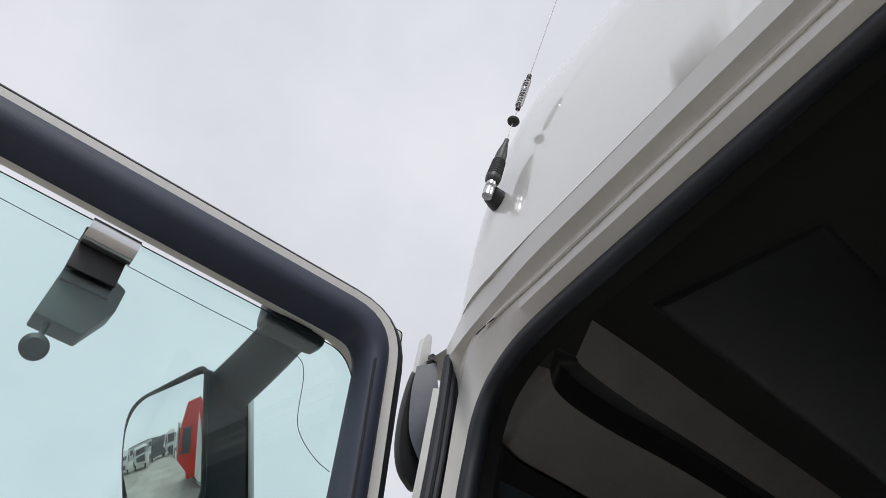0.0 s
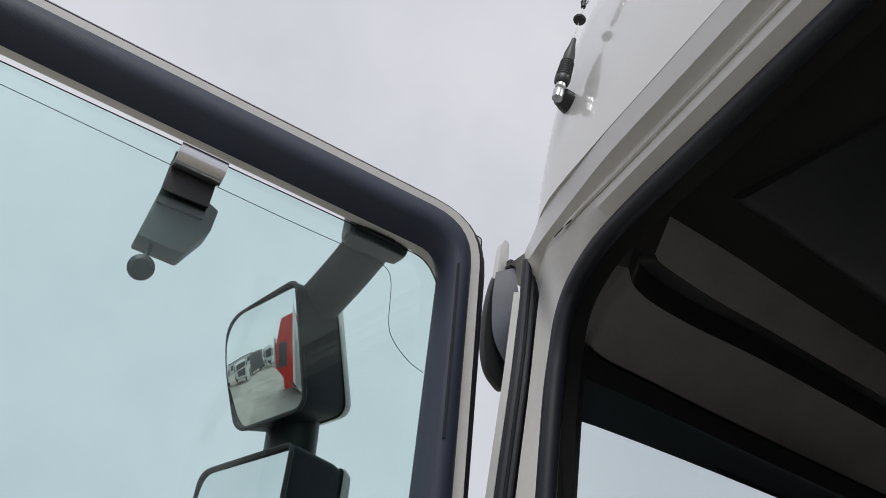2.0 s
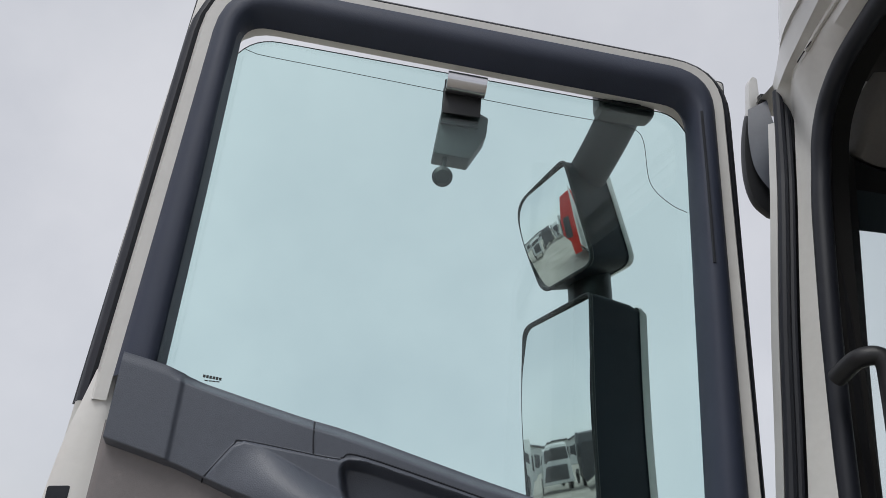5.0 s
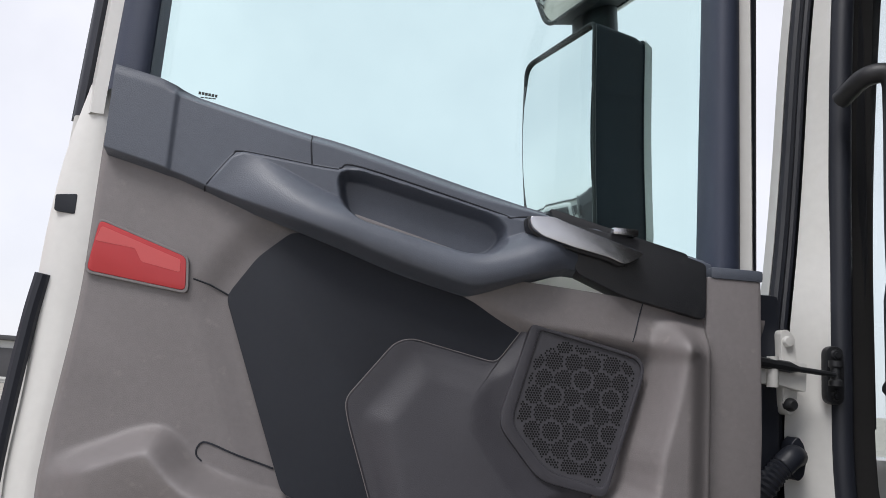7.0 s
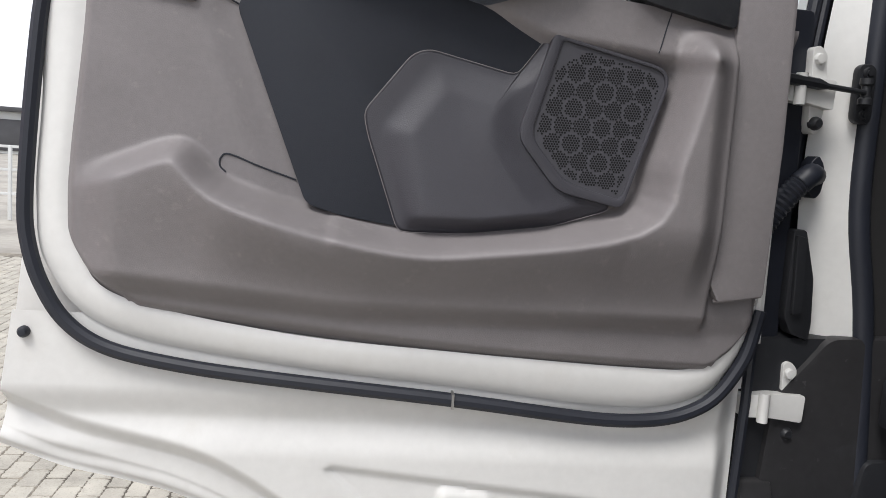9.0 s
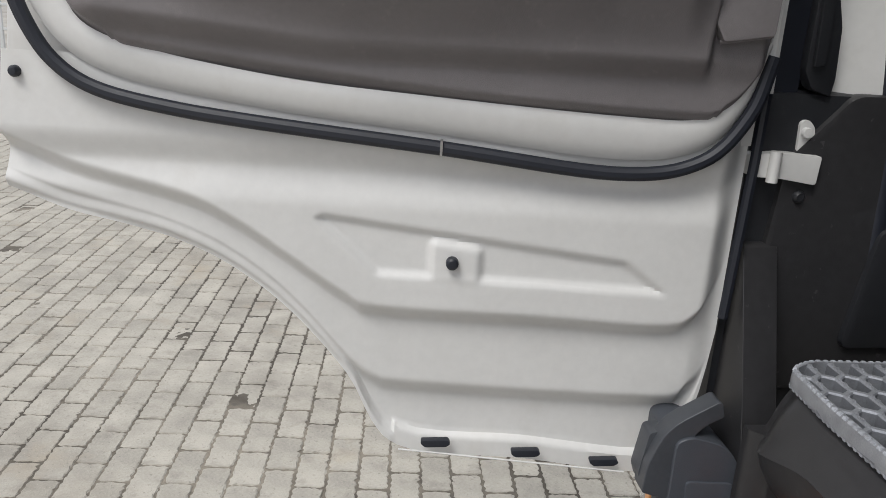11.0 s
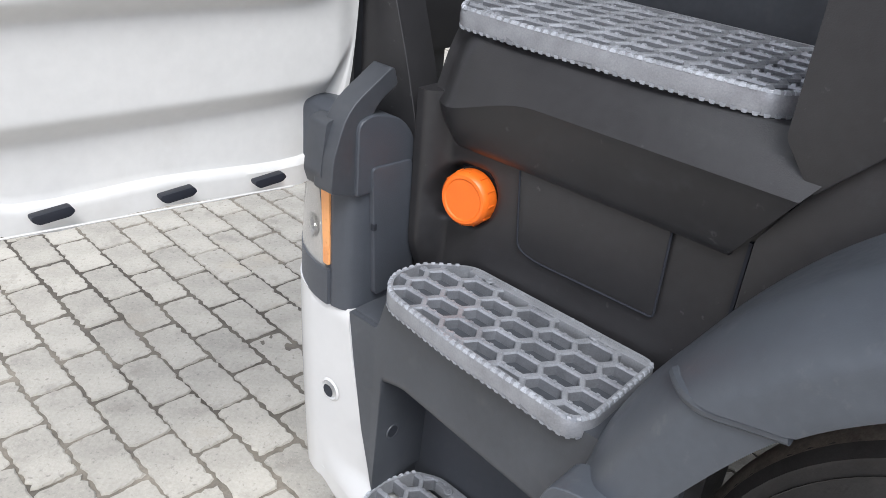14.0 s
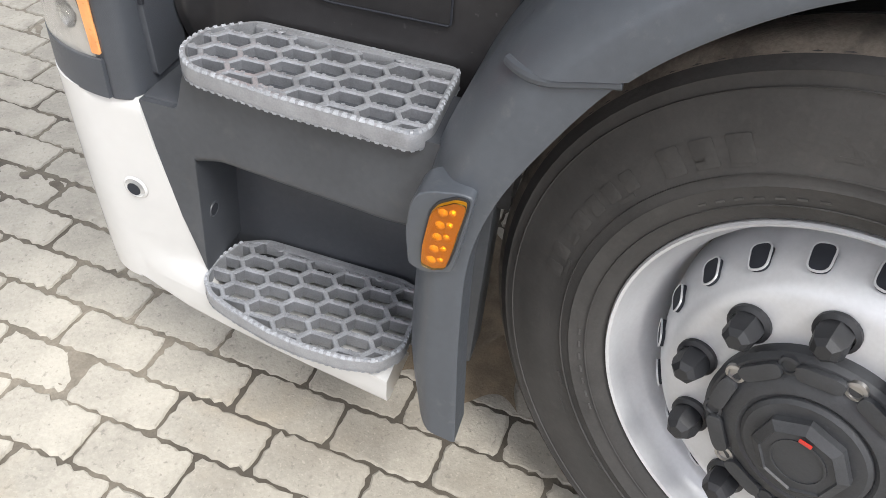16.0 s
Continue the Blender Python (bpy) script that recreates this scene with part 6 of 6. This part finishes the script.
hub = part("hub", lathe([(0.136, -0.006), (0.136, 0.014), (0.130, 0.020), (0.112, 0.022), (0.108, 0.020), (0.100, 0.026), (0.086, 0.030), (0.080, 0.026), (0.079, 0.030), (0.074, 0.034), (0.0, 0.034)], wm, 60), HUB, wheel, "dark hub with bolted flange", T)
for k in range(10):
    m = wm @ pose(0, 0, 0, 0, 0, 140 + 36 * k) @ pose(0.121, 0, 0.018)
    part("hub_screw", lathe([(0.014, 0), (0.013, 0.005), (0.009, 0.006), (0.008, 0.003), (0, 0.003)], m, 16), HUB if k % 2 else STEEL, hub, "", T)
for k in range(10):
    b = plate(rounded([(-0.010, 0.026), (0.008, 0.030), (0.012, 0.018), (0.012, -0.018), (0.008, -0.030), (-0.010, -0.026)], 0.008, 3), 0, 0.010, "z", 0.004)
    bmesh.ops.transform(b, matrix=wm @ pose(0, 0, 0, 0, 0, 158 + 36 * k) @ pose(0.114, 0, 0.019), verts=b.verts)
    part("hub_pad", b, HUB, hub, "", T)
part("hub_cap", lathe([(0.060, 0.030), (0.060, 0.044), (0.048, 0.052), (0.046, 0.049), (0, 0.049)], wm @ pose(0, 0, 0, 0, 0, 10), 8), HUB, hub, "eight-sided black hub cap", T, 25)
part("hub_emblem", lathe([(0.034, 0.048), (0.034, 0.0505), (0.031, 0.0505), (0.031, 0.048)], wm, 32), HUB, hub, "", T)
mk = box(0.034, 0.040, -0.004, 0.012, 0.0515, 0.0525, 0.0004)
bmesh.ops.transform(mk, matrix=wm, verts=mk.verts)
part("paint_mark", mk, RED, hub, "", T)


for k in range(26):
    a = k * 2 * math.pi / 26 + 0.05 * (k % 3)
    b = plate([(-0.0025, -0.013), (0.0025, -0.013), (0.0025, 0.013), (-0.0025, 0.013)], 0, 0.0012, "z")
    bmesh.ops.transform(b, matrix=wm @ pose(0, 0, 0, 0, 0, math.degrees(a)) @ pose(0.376 + 0.012 * (k % 2), 0, 0.0168), verts=b.verts)
    part("tyre_mark", b, TYRE, tyre, "", T)
for k in range(10):
    big = k < 3
    ang = 33.0 + 6.4 * k if big else 55.5 + 5.0 * (k - 3)
    b = plate(rounded([(-0.018, -0.015), (0.018, -0.015), (0.018, 0.015), (-0.018, 0.015)] if big else [(-0.013, -0.011), (0.013, -0.011), (0.013, 0.011), (-0.013, 0.011)], 0.003, 3), 0, 0.0004, "z", 0.0003)
    bmesh.ops.transform(b, matrix=wm @ pose(0, 0, 0, 0, 0, ang) @ pose(0.394, 0, 0.0176), verts=b.verts)
    part("raised_bar", b, TYRE, tyre, "", T)
for k in range(60):
    if k % 10 < 7:
        b = plate([(-0.0014, -0.0055), (0.0014, -0.0055), (0.0014, 0.0055), (-0.0014, 0.0055)], 0, 0.0008, "z")
        bmesh.ops.transform(b, matrix=wm @ pose(0, 0, 0, 0, 0, 4.0 * k + 20) @ pose(0.334 + 0.005 * (k // 10 % 2), 0, 0.0135, 0, -16, 0), verts=b.verts)
        part("raised_bar", b, TYREMARK, tyre, "", T)

part("pillar_trim", strip([(0.345, 0.060, 2.84), (0.325, 0.066, 2.60), (0.308, 0.066, 2.34), (0.296, 0.066, 2.10), (0.290, 0.064, 1.80)], [(0.440, 0.105, 2.84), (0.420, 0.105, 2.60), (0.400, 0.105, 2.34), (0.390, 0.105, 2.10), (0.390, 0.105, 1.80)], (0.01, 0.06, 0)), BLACKP, truck, "black inner pillar trim", T)

# the rest of the tractor, out of the camera's way
part("far_side_skin", box(2.21, 2.25, -2.05, 0.20, 1.0, 3.55, 0.02), WHITE, truck, "", T)
part("rear_skin", box(0.0, 2.25, -2.06, -2.02, 1.2, 3.88, 0.02), WHITE, truck, "", T)
part("roof_skin", plate(rounded([(-2.06, 3.86), (-2.06, 3.95), (-0.36, 3.93), (-0.10, 3.62), (0.09, 3.38), (0.20, 3.02), (0.12, 3.02), (0.0, 3.36), (-0.18, 3.60), (-0.40, 3.86)], 0.02), 0.52, 2.25, "x", 0.02), WHITE, truck, "white high roof and its sloping front", T)
part("front_panel", box(0.42, 2.2, 0.175, 0.24, 0.98, 1.75, 0.02), WHITE, truck, "", T)
fg = part("front_grille", box(0.60, 2.0, 0.13, 0.20, 0.72, 1.30, 0.02), BLACKP, truck, "black front grille", T)
for k in range(5):
    part("grille_bar", box(0.64, 1.96, 0.198, 0.25, 0.77 + 0.105 * k, 0.82 + 0.105 * k, 0.01), BLACKP, fg, "", T)
part("front_bumper", box(0.30, 2.20, 0.10, 0.145, 0.22, 0.70, 0.02), WHITE, truck, "", T)
for u in (0.75, 1.65):
    part("frame_rail", box(u - 0.04, u + 0.04, -5.6, -0.3, 0.72, 0.98, 0.008), BLACKP, truck, "", T)
part("fifth_wheel", plate(rounded([(0.75, -3.5), (0.85, -4.3), (1.1, -4.4), (1.3, -4.4), (1.55, -4.3), (1.65, -3.5)], 0.08, 4), 1.06, 1.14, "z", 0.02), HUB, truck, "", T)
part("fuel_tank", box(0.02, 0.62, -3.0, -1.75, 0.40, 1.0, 0.10, 4), ALU, truck, "", T)
far_tyre = [(0.30, -0.14), (0.30, 0.10), (0.32, 0.15), (0.45, 0.14), (0.49, 0.10), (0.502, 0.0), (0.49, -0.12), (0.46, -0.15), (0.30, -0.14)]
for u, v, side2 in ((2.20, -1.052, 1), (0.16, -4.05, -1), (2.10, -4.05, 1)):
    m2 = pose(u, v, 0.502, 0, 90 * side2, 0)
    w2 = part("wheel", lathe(far_tyre, m2, 40), TYRE, truck, "", T)
    part("rim", lathe([(0.0, 0.05), (0.12, 0.05), (0.14, 0.0), (0.26, 0.0), (0.29, 0.10), (0.31, 0.13)], m2, 40), RIM, w2, "", T)
part("rear_axle", tube([(0.2, -4.05, 0.50), (2.1, -4.05, 0.50)], 0.08, 14), BLACKP, truck, "", T)

# ---- sun shade clip on the window ----
gad = thing("window_holder", pose(-0.42, 0.02, 2.58), "grey plastic clip-on holder hung over the window edge", "window holder")
part("clip_tube", tube([(-0.441, -0.008, 2.768), (-0.372, -0.008, 2.765)], 0.019, 20), CHROME, gad, "dark chrome clip tube")
part("clip_plate", box(-0.443, -0.376, 0.004, 0.009, 2.712, 2.782, 0.002), BLACKP, gad)
part("clip_back", box(-0.443, -0.376, 0.021, 0.027, 2.70, 2.775, 0.002), BLACKP, gad)
b = plate(rounded([(-0.441, 2.742), (-0.380, 2.738), (-0.358, 2.728), (-0.360, 2.690), (-0.380, 2.652), (-0.386, 2.640), (-0.450, 2.643)], 0.003, 2), 0.028, 0.070, "y", 0.003)
part("clip_box", b, CLIPGREY, gad, "pale grey plastic body")
part("clip_ball", lathe([(0, 0.006), (0.012, 0.005), (0.018, 0.0), (0.012, -0.005), (0, -0.006)], pose(-0.430, 0.040, 2.605, 118, 0, 0), 24), BLACKP, gad)
part("clip_stem", tube([(-0.430, 0.040, 2.615), (-0.428, 0.040, 2.645)], 0.004, 8), BLACKP, gad)

# ---- ground ----
b = bmesh.new()
R = 900
for i in range(-12, 12):
    for j in range(-12, 12):
        q = [b.verts.new((math.copysign(abs(a / 12) ** 3, a) * R, math.copysign(abs(c / 12) ** 3, c) * R, -0.010)) for a, c in ((i, j), (i + 1, j), (i + 1, j + 1), (i, j + 1))]
        b.faces.new(q)
bmesh.ops.remove_doubles(b, verts=b.verts, dist=1e-5)
solo("ground", b, ASPHALT, "sandy paved truck yard", "ground", kind="structure")

mound = random.Random(3)
bumps = [(mound.uniform(0, 1), mound.uniform(0, 1), mound.uniform(0.05, 0.16), mound.uniform(0.002, 0.007)) for _ in range(60)]


def soil_f(s, t):
    h = 0.012 * math.sin(math.pi * s) ** 0.5 * math.sin(math.pi * t) ** 0.5
    h += sum(q * math.exp(-((s - a) ** 2 + (t - c) ** 2) / r ** 2) for a, c, r, q in bumps) * math.sin(math.pi * s) * math.sin(math.pi * t)
    return T @ Vector((0.20 + 0.50 * s + 0.03 * math.sin(9 * t), -0.66 + 0.26 * t + 0.02 * math.sin(11 * s), 0.002 + h))


tagged(solo("soil", sheet(40, 36, soil_f), SOIL, "dry brown soil swept against the tyre", "soil", m=Matrix.Identity(4)), kind="stuff")

# ================= the yard around =================
def red_truck():
    M = pose(-8.6, -1.0, 0, 0, 0, 2)
    t = thing("parked_truck", M, "red tractor truck parked across the yard", "truck")
    side_p = [(-1.15, 0.75), (-1.15, 3.35), (-0.95, 3.75), (0.55, 3.45), (0.95, 2.75), (1.15, 1.7), (1.20, 0.55), (0.65, 0.50), (0.60, 0.95), (0.25, 1.15), (-0.35, 1.15), (-0.70, 0.95), (-0.75, 0.75)]
    body = part("cab", plate(rounded(side_p, 0.06, 4), -1.24, 1.24, "x", 0.05, 3), RED, t, "glossy red cab", M)
    for s in (-1, 1):
        part("side_window", plate(rounded([(0.10, 2.0), (0.10, 2.75), (0.72, 2.72), (0.95, 2.0)], 0.05), 1.235 * s - 0.01, 1.235 * s + 0.012, "x", 0.004), FARDARK, body, "", M)
        part("roof_deflector", plate(rounded([(-1.5, 2.6), (-1.5, 3.75), (-1.0, 3.75), (-1.15, 2.6)], 0.04), 1.10 * s - 0.03, 1.10 * s + 0.03, "x", 0.01), RED, body, "", M)
        part("cab_mirror", box(1.30 * s - 0.09, 1.30 * s + 0.09, 0.80, 1.0, 2.1, 2.75, 0.04), RED, body, "", M)
        part("fuel_tank", box(1.15 * s - 0.3, 1.15 * s + 0.05, -3.0, -1.5, 0.45, 1.0, 0.08, 3), FARWHITE, t, "", M)
    part("windscreen", plate(rounded([(-1.05, 1.95), (-1.0, 2.75), (1.0, 2.75), (1.05, 1.95)], 0.06), 1.02, 1.10, "y", 0.01), FARDARK, body, "", M)
    part("grille", plate(rounded([(-0.8, 0.95), (-0.8, 1.75), (0.8, 1.75), (0.8, 0.95)], 0.05), 1.16, 1.20, "y", 0.01), FARDARK, body, "", M)
    part("roof_sign", box(-0.7, 0.7, 0.50, 0.56, 3.15, 3.35, 0.02), FARDARK, body, "", M)
    for s in (-1, 1):
        part("frame_rail", box(0.42 * s - 0.05, 0.42 * s + 0.05, -5.0, 0.4, 0.75, 1.0, 0.01), FARDARK, t, "", M)
    part("fifth_wheel", box(-0.5, 0.5, -4.3, -3.4, 1.0, 1.14, 0.04), FARDARK, t, "", M)
    for v, us in ((-0.05, (-1.07, 1.07)), (-3.85, (-1.0, 1.0))):
        for u in us:
            sgn = 1 if u > 0 else -1
            wm2 = M @ pose(u, v, 0.5, 0, 90 * sgn, 0)
            w = part("wheel", lathe([(0.29, 0.10), (0.30, 0.14), (0.40, 0.15), (0.49, 0.12), (0.5, 0.0), (0.49, -0.14), (0.3, -0.14)], wm2, 36), TYRE, t)
            part("rim", lathe([(0, 0.06), (0.12, 0.08), (0.13, 0.04), (0.24, 0.02), (0.28, 0.13), (0.295, 0.13)], wm2, 30), FARWHITE, w)
    return t


red_truck()


def parked_lorry(x, y, turn, h, mat, label, first=None):
    M = pose(x, y, 0, 0, 0, turn)
    t = thing("parked_lorry", M, label, "truck", "parked lorries in the yard")
    body = part("cab", plate(rounded([(-1.1, 0.6), (-1.1, h), (0.6, h - 0.15), (1.05, h - 1.1), (1.15, 0.5)], 0.08, 4), -1.22, 1.22, "x", 0.05), mat, t, "", M)
    part("windscreen", plate(rounded([(-1.0, 1.9), (-0.95, 2.65), (0.95, 2.65), (1.0, 1.9)], 0.06), 0.85, 1.06, "y", 0.01), FARDARK, body, "", M)
    part("grille", plate(rounded([(-0.85, 0.7), (-0.85, 1.6), (0.85, 1.6), (0.85, 0.7)], 0.06), 1.08, 1.17, "y", 0.01), FARDARK, body, "", M)
    for s in (-1, 1):
        part("side_window", plate(rounded([(-0.1, 1.9), (-0.1, 2.6), (0.6, 2.58), (0.8, 1.9)], 0.05), 1.21 * s - 0.01, 1.21 * s + 0.015, "x", 0.004), FARDARK, body, "", M)
        part("cab_mirror", box(1.32 * s - 0.1, 1.32 * s + 0.1, 0.7, 0.95, 1.9, 2.6, 0.04), FARDARK, body, "", M)
        for v in (0.0, -3.4):
            part("wheel", lathe([(0, 0.05), (0.28, 0.06), (0.30, 0.14), (0.48, 0.12), (0.5, -0.1), (0.3, -0.12)], M @ pose(1.05 * s, v, 0.5, 0, 90 * s, 0), 28), TYRE, t, "")
        part("frame_rail", box(0.42 * s - 0.05, 0.42 * s + 0.05, -4.6, 0.2, 0.75, 1.0, 0.01), FARDARK, t, "", M)
    return t


for k, (x, y, turn, h, mat, lab) in enumerate((
        (-21.5, 12.5, -120, 3.5, FARWHITE, "white tractor truck parked in the yard"),
        (-23.0, 9.0, -118, 3.0, FARWHITE, "white lorry in the far row"),
        (-24.5, 5.6, -115, 3.4, FARDARK, "dark lorry in the far row"),
        (-25.0, 2.4, -112, 3.1, FARWHITE, "white lorry in the far row"),
        (-25.5, -1.2, -110, 3.5, FARWHITE, "white high-roof lorry in the far row"),
        (-20.0, 16.0, -122, 3.3, FARDARK, "dark lorry at the yard's end"))):
    parked_lorry(x, y, turn, h, mat, lab)

# green container and white units by the far fence
M = pose(-27.0, 27.0, 0, 0, 0, 35)
c = thing("container", M, "green steel container with rust streaks", "container")
bm = box(-3, 3, -1.2, 1.2, 0.05, 2.0, 0.03)
for k in range(24):
    box(-2.9 + k * 0.25, -2.78 + k * 0.25, -1.24, -1.2, 0.2, 1.9, 0.01, 1, bm)
part("container_body", bm, GREENP, c, "", M)
part("container_door", box(0.2, 0.7, -1.26, -1.23, 0.2, 1.85, 0.01), material("rusty_panel", (0.42, 0.24, 0.16), 0.8), c, "", M)
for k, x in enumerate((-22.5, -20.8, -31.5)):
    M = pose(x, 28.0 + 1.2 * k, 0, 0, 0, 20)
    v = thing("van", M, "white delivery van at the far side", "van", "vans at the far side")
    body = part("van_body", plate(rounded([(-2.6, 0.4), (-2.6, 2.5), (0.9, 2.5), (1.7, 1.5), (2.6, 1.2), (2.6, 0.4)], 0.1, 4), -0.95, 0.95, "y", 0.06), FARWHITE, v, "", M)
    part("van_window", plate(rounded([(0.3, 1.5), (0.3, 2.1), (0.95, 2.1), (1.45, 1.5)], 0.05), -0.965, -0.94, "y", 0.004), FARDARK, body, "", M)
    for xx in (-1.7, 1.7):
        part("wheel", lathe([(0, 0.08), (0.2, 0.08), (0.33, 0.06), (0.34, -0.1), (0, -0.1)], M @ pose(xx, -0.88, 0.34, 90, 0, 0), 24), TYRE, v)
M = pose(-30, 52, 0, 0, 0, 10)
hall = thing("warehouse", M, "long low grey-white warehouse beyond the yard", "building")
part("wall", box(-45, 40, 0, 18, 0, 2.7, 0.05), FARWHITE, hall, "", M)
part("roof", box(-45.5, 40.5, -0.5, 18.5, 2.7, 3.0, 0.05), FARDARK, hall, "", M)
for k in range(9):
    part("dock_door", box(-40 + k * 9, -36 + k * 9, -0.08, 0.02, 0.2, 2.2, 0.03), FARDARK if k % 3 else GREENP, hall, "", M)
M = pose(-66, 30, 0, 0, 0, 68)
hall = thing("office_block", M, "pale office block behind the parked lorries", "building")
part("wall", box(-12, 12, 0, 12, 0, 4.6, 0.05), FARWHITE, hall, "", M)
part("roof", box(-12.3, 12.3, -0.3, 12.3, 4.6, 4.9, 0.05), FARDARK, hall, "", M)
for i in range(8):
    part("window", box(-11 + i * 2.8, -9.2 + i * 2.8, -0.06, 0.03, 1.8, 3.6, 0.02), FARDARK, hall, "", M)
fen = thing("yard_fence", pose(-11, 14, 0), "white steel yard railing", "fence")
for k in range(14):
    part("fence_post", box(-19.0 + k * 1.5, -18.94 + k * 1.5, 14.6, 14.66, 0, 1.4, 0.005), FARWHITE, fen)
for z in (0.5, 0.95, 1.38):
    part("fence_rail", box(-19.0, 0.6, 14.61, 14.65, z - 0.025, z + 0.025, 0.005), FARWHITE, fen)

# ---- pavers, last ----
pavement = solo("pavement", box(-6.2, 5.2, -6.2, 10.5, -0.009, -0.0062), SAND, "grey interlocking concrete pavers with sandy joints", "pavement", kind="structure")
PW, PL, PA = 0.108, 0.207, radians(1.4)


def sand_level(x, y):
    """Swept sand: low in most joints, heaped over the block edges in patches."""
    broad = noise.noise(Vector((x * 1.3, y * 1.3, 0.0))) + 0.6 * noise.noise(Vector((x * 4.0, y * 4.0, 3.0)))
    fine = noise.noise(Vector((x * 23.0, y * 23.0, 7.0))) + 0.7 * noise.noise(Vector((x * 60.0, y * 60.0, 9.0)))
    return -0.0042 + 0.0021 * sstep(-0.1, 0.7, broad) + 0.0010 * fine


nx, ny, cell = 230, 270, 0.019
SV = [(-3.2 + cell * i, -0.7 + cell * j, sand_level(-3.2 + cell * i, -0.7 + cell * j)) for j in range(ny) for i in range(nx)]
SF = [(j * nx + i, j * nx + i + 1, (j + 1) * nx + i + 1, (j + 1) * nx + i) for j in range(ny - 1) for i in range(nx - 1)]
sand_me = bpy.data.meshes.new("joint_sand")
sand_me.from_pydata(SV, [], SF)
sand_me.materials.append(SAND)
joint_sand = new("joint_sand", sand_me)
joint_sand.parent = pavement
tagged(joint_sand, kind="stuff")
rng = random.Random(5)


def paver_outline(seed):
    """A worn block: wavy long sides, uneven chipped edges, knocked-off corners."""
    r = random.Random(seed)
    tight = r.uniform(0.0008, 0.0042)
    hw, hl = PW / 2 - tight, PL / 2 - tight
    n = 14

    def chip():
        return r.uniform(-0.0020, 0.0012) - (r.uniform(0.002, 0.006) if r.random() < 0.10 else 0.0)
    wave = [0.0027 * math.sin(math.pi * k / 1.4) for k in range(n + 1)]
    right = [(hw + wave[k] + chip(), -hl + 0.007 + 2 * (hl - 0.007) * k / n) for k in range(n + 1)]
    top = [(hw * (1 - 2 * (k + 1) / 8), hl + chip()) for k in range(7)]
    left = [(-hw + wave[n - k] - chip(), hl - 0.007 - 2 * (hl - 0.007) * k / n) for k in range(n + 1)]
    low = [(-hw * (1 - 2 * (k + 1) / 8), -hl - chip()) for k in range(7)]
    return right + top + left + low


def paver_mesh(seed):
    r = random.Random(seed + 50)
    pts = paver_outline(seed)
    n = len(pts)
    rim = [r.uniform(0.0015, 0.0060) for _ in pts]
    tops = [(x - math.copysign(min(abs(x), e), x), y - math.copysign(min(abs(y), e), y), r.uniform(-0.0006, 0.0002)) for (x, y), e in zip(pts, rim)]
    vs = tops + [(x, y, -0.0045) for x, y in pts] + [(x, y, -0.011) for x, y in pts]
    fs = [tuple(range(n))] + [(i, i + n, (i + 1) % n + n, (i + 1) % n) for i in range(n)] + [(i + n, i + 2 * n, (i + 1) % n + 2 * n, (i + 1) % n + n) for i in range(n)]
    return vs, [f[::-1] if k else f for k, f in enumerate(fs)]


kinds = []
for sd in range(24):
    vs, fs = paver_mesh(sd)
    me = bpy.data.meshes.new("paver")
    me.from_pydata(vs, [], fs)
    me.materials.append(PAVER)
    kinds.append((me, vs, fs))
spots = []
for c in range(-58, 52):
    for r in range(-38, 50):
        x = -0.437 + PW / 2 + c * PW
        y = 0.912 + (r + 0.5) * PL + (PL / 2 if c % 2 else 0.0)
        X, Y = x * math.cos(PA) - (y - 1) * math.sin(PA), x * math.sin(PA) + (y - 1) * math.cos(PA) + 1
        if not (-6.0 < X < 5.0 and -6.0 < Y < 10.2):
            continue
        spots.append((X, Y, math.degrees(PA) + rng.gauss(0, 0.5), rng.gauss(0, 0.0012), rng.randrange(24)))
near = sorted(spots, key=lambda q: math.hypot(q[0] + 0.15, q[1] - 0.55))[:300]
near_set = set(near)
for X, Y, a, dz, k in near:
    ob = new("paver", kinds[k][0])
    ob.parent = pavement
    ob.matrix_basis = pose(X, Y, dz, rng.gauss(0, 0.35), rng.gauss(0, 0.35), a)
VV, FF = [], []
for q in spots:
    if q in near_set:
        continue
    X, Y, a, dz, k = q
    m = pose(X, Y, dz, rng.gauss(0, 0.3), rng.gauss(0, 0.3), a)
    base = len(VV)
    VV += [tuple(m @ Vector(v)) for v in kinds[k][1]]
    FF += [tuple(i + base for i in f) for f in kinds[k][2]]
me = bpy.data.meshes.new("pavers_beyond")
me.from_pydata(VV, [], FF)
me.materials.append(PAVER)
far_p = new("pavers_beyond", me)
far_p.parent = pavement
tagged(far_p, kind="stuff")
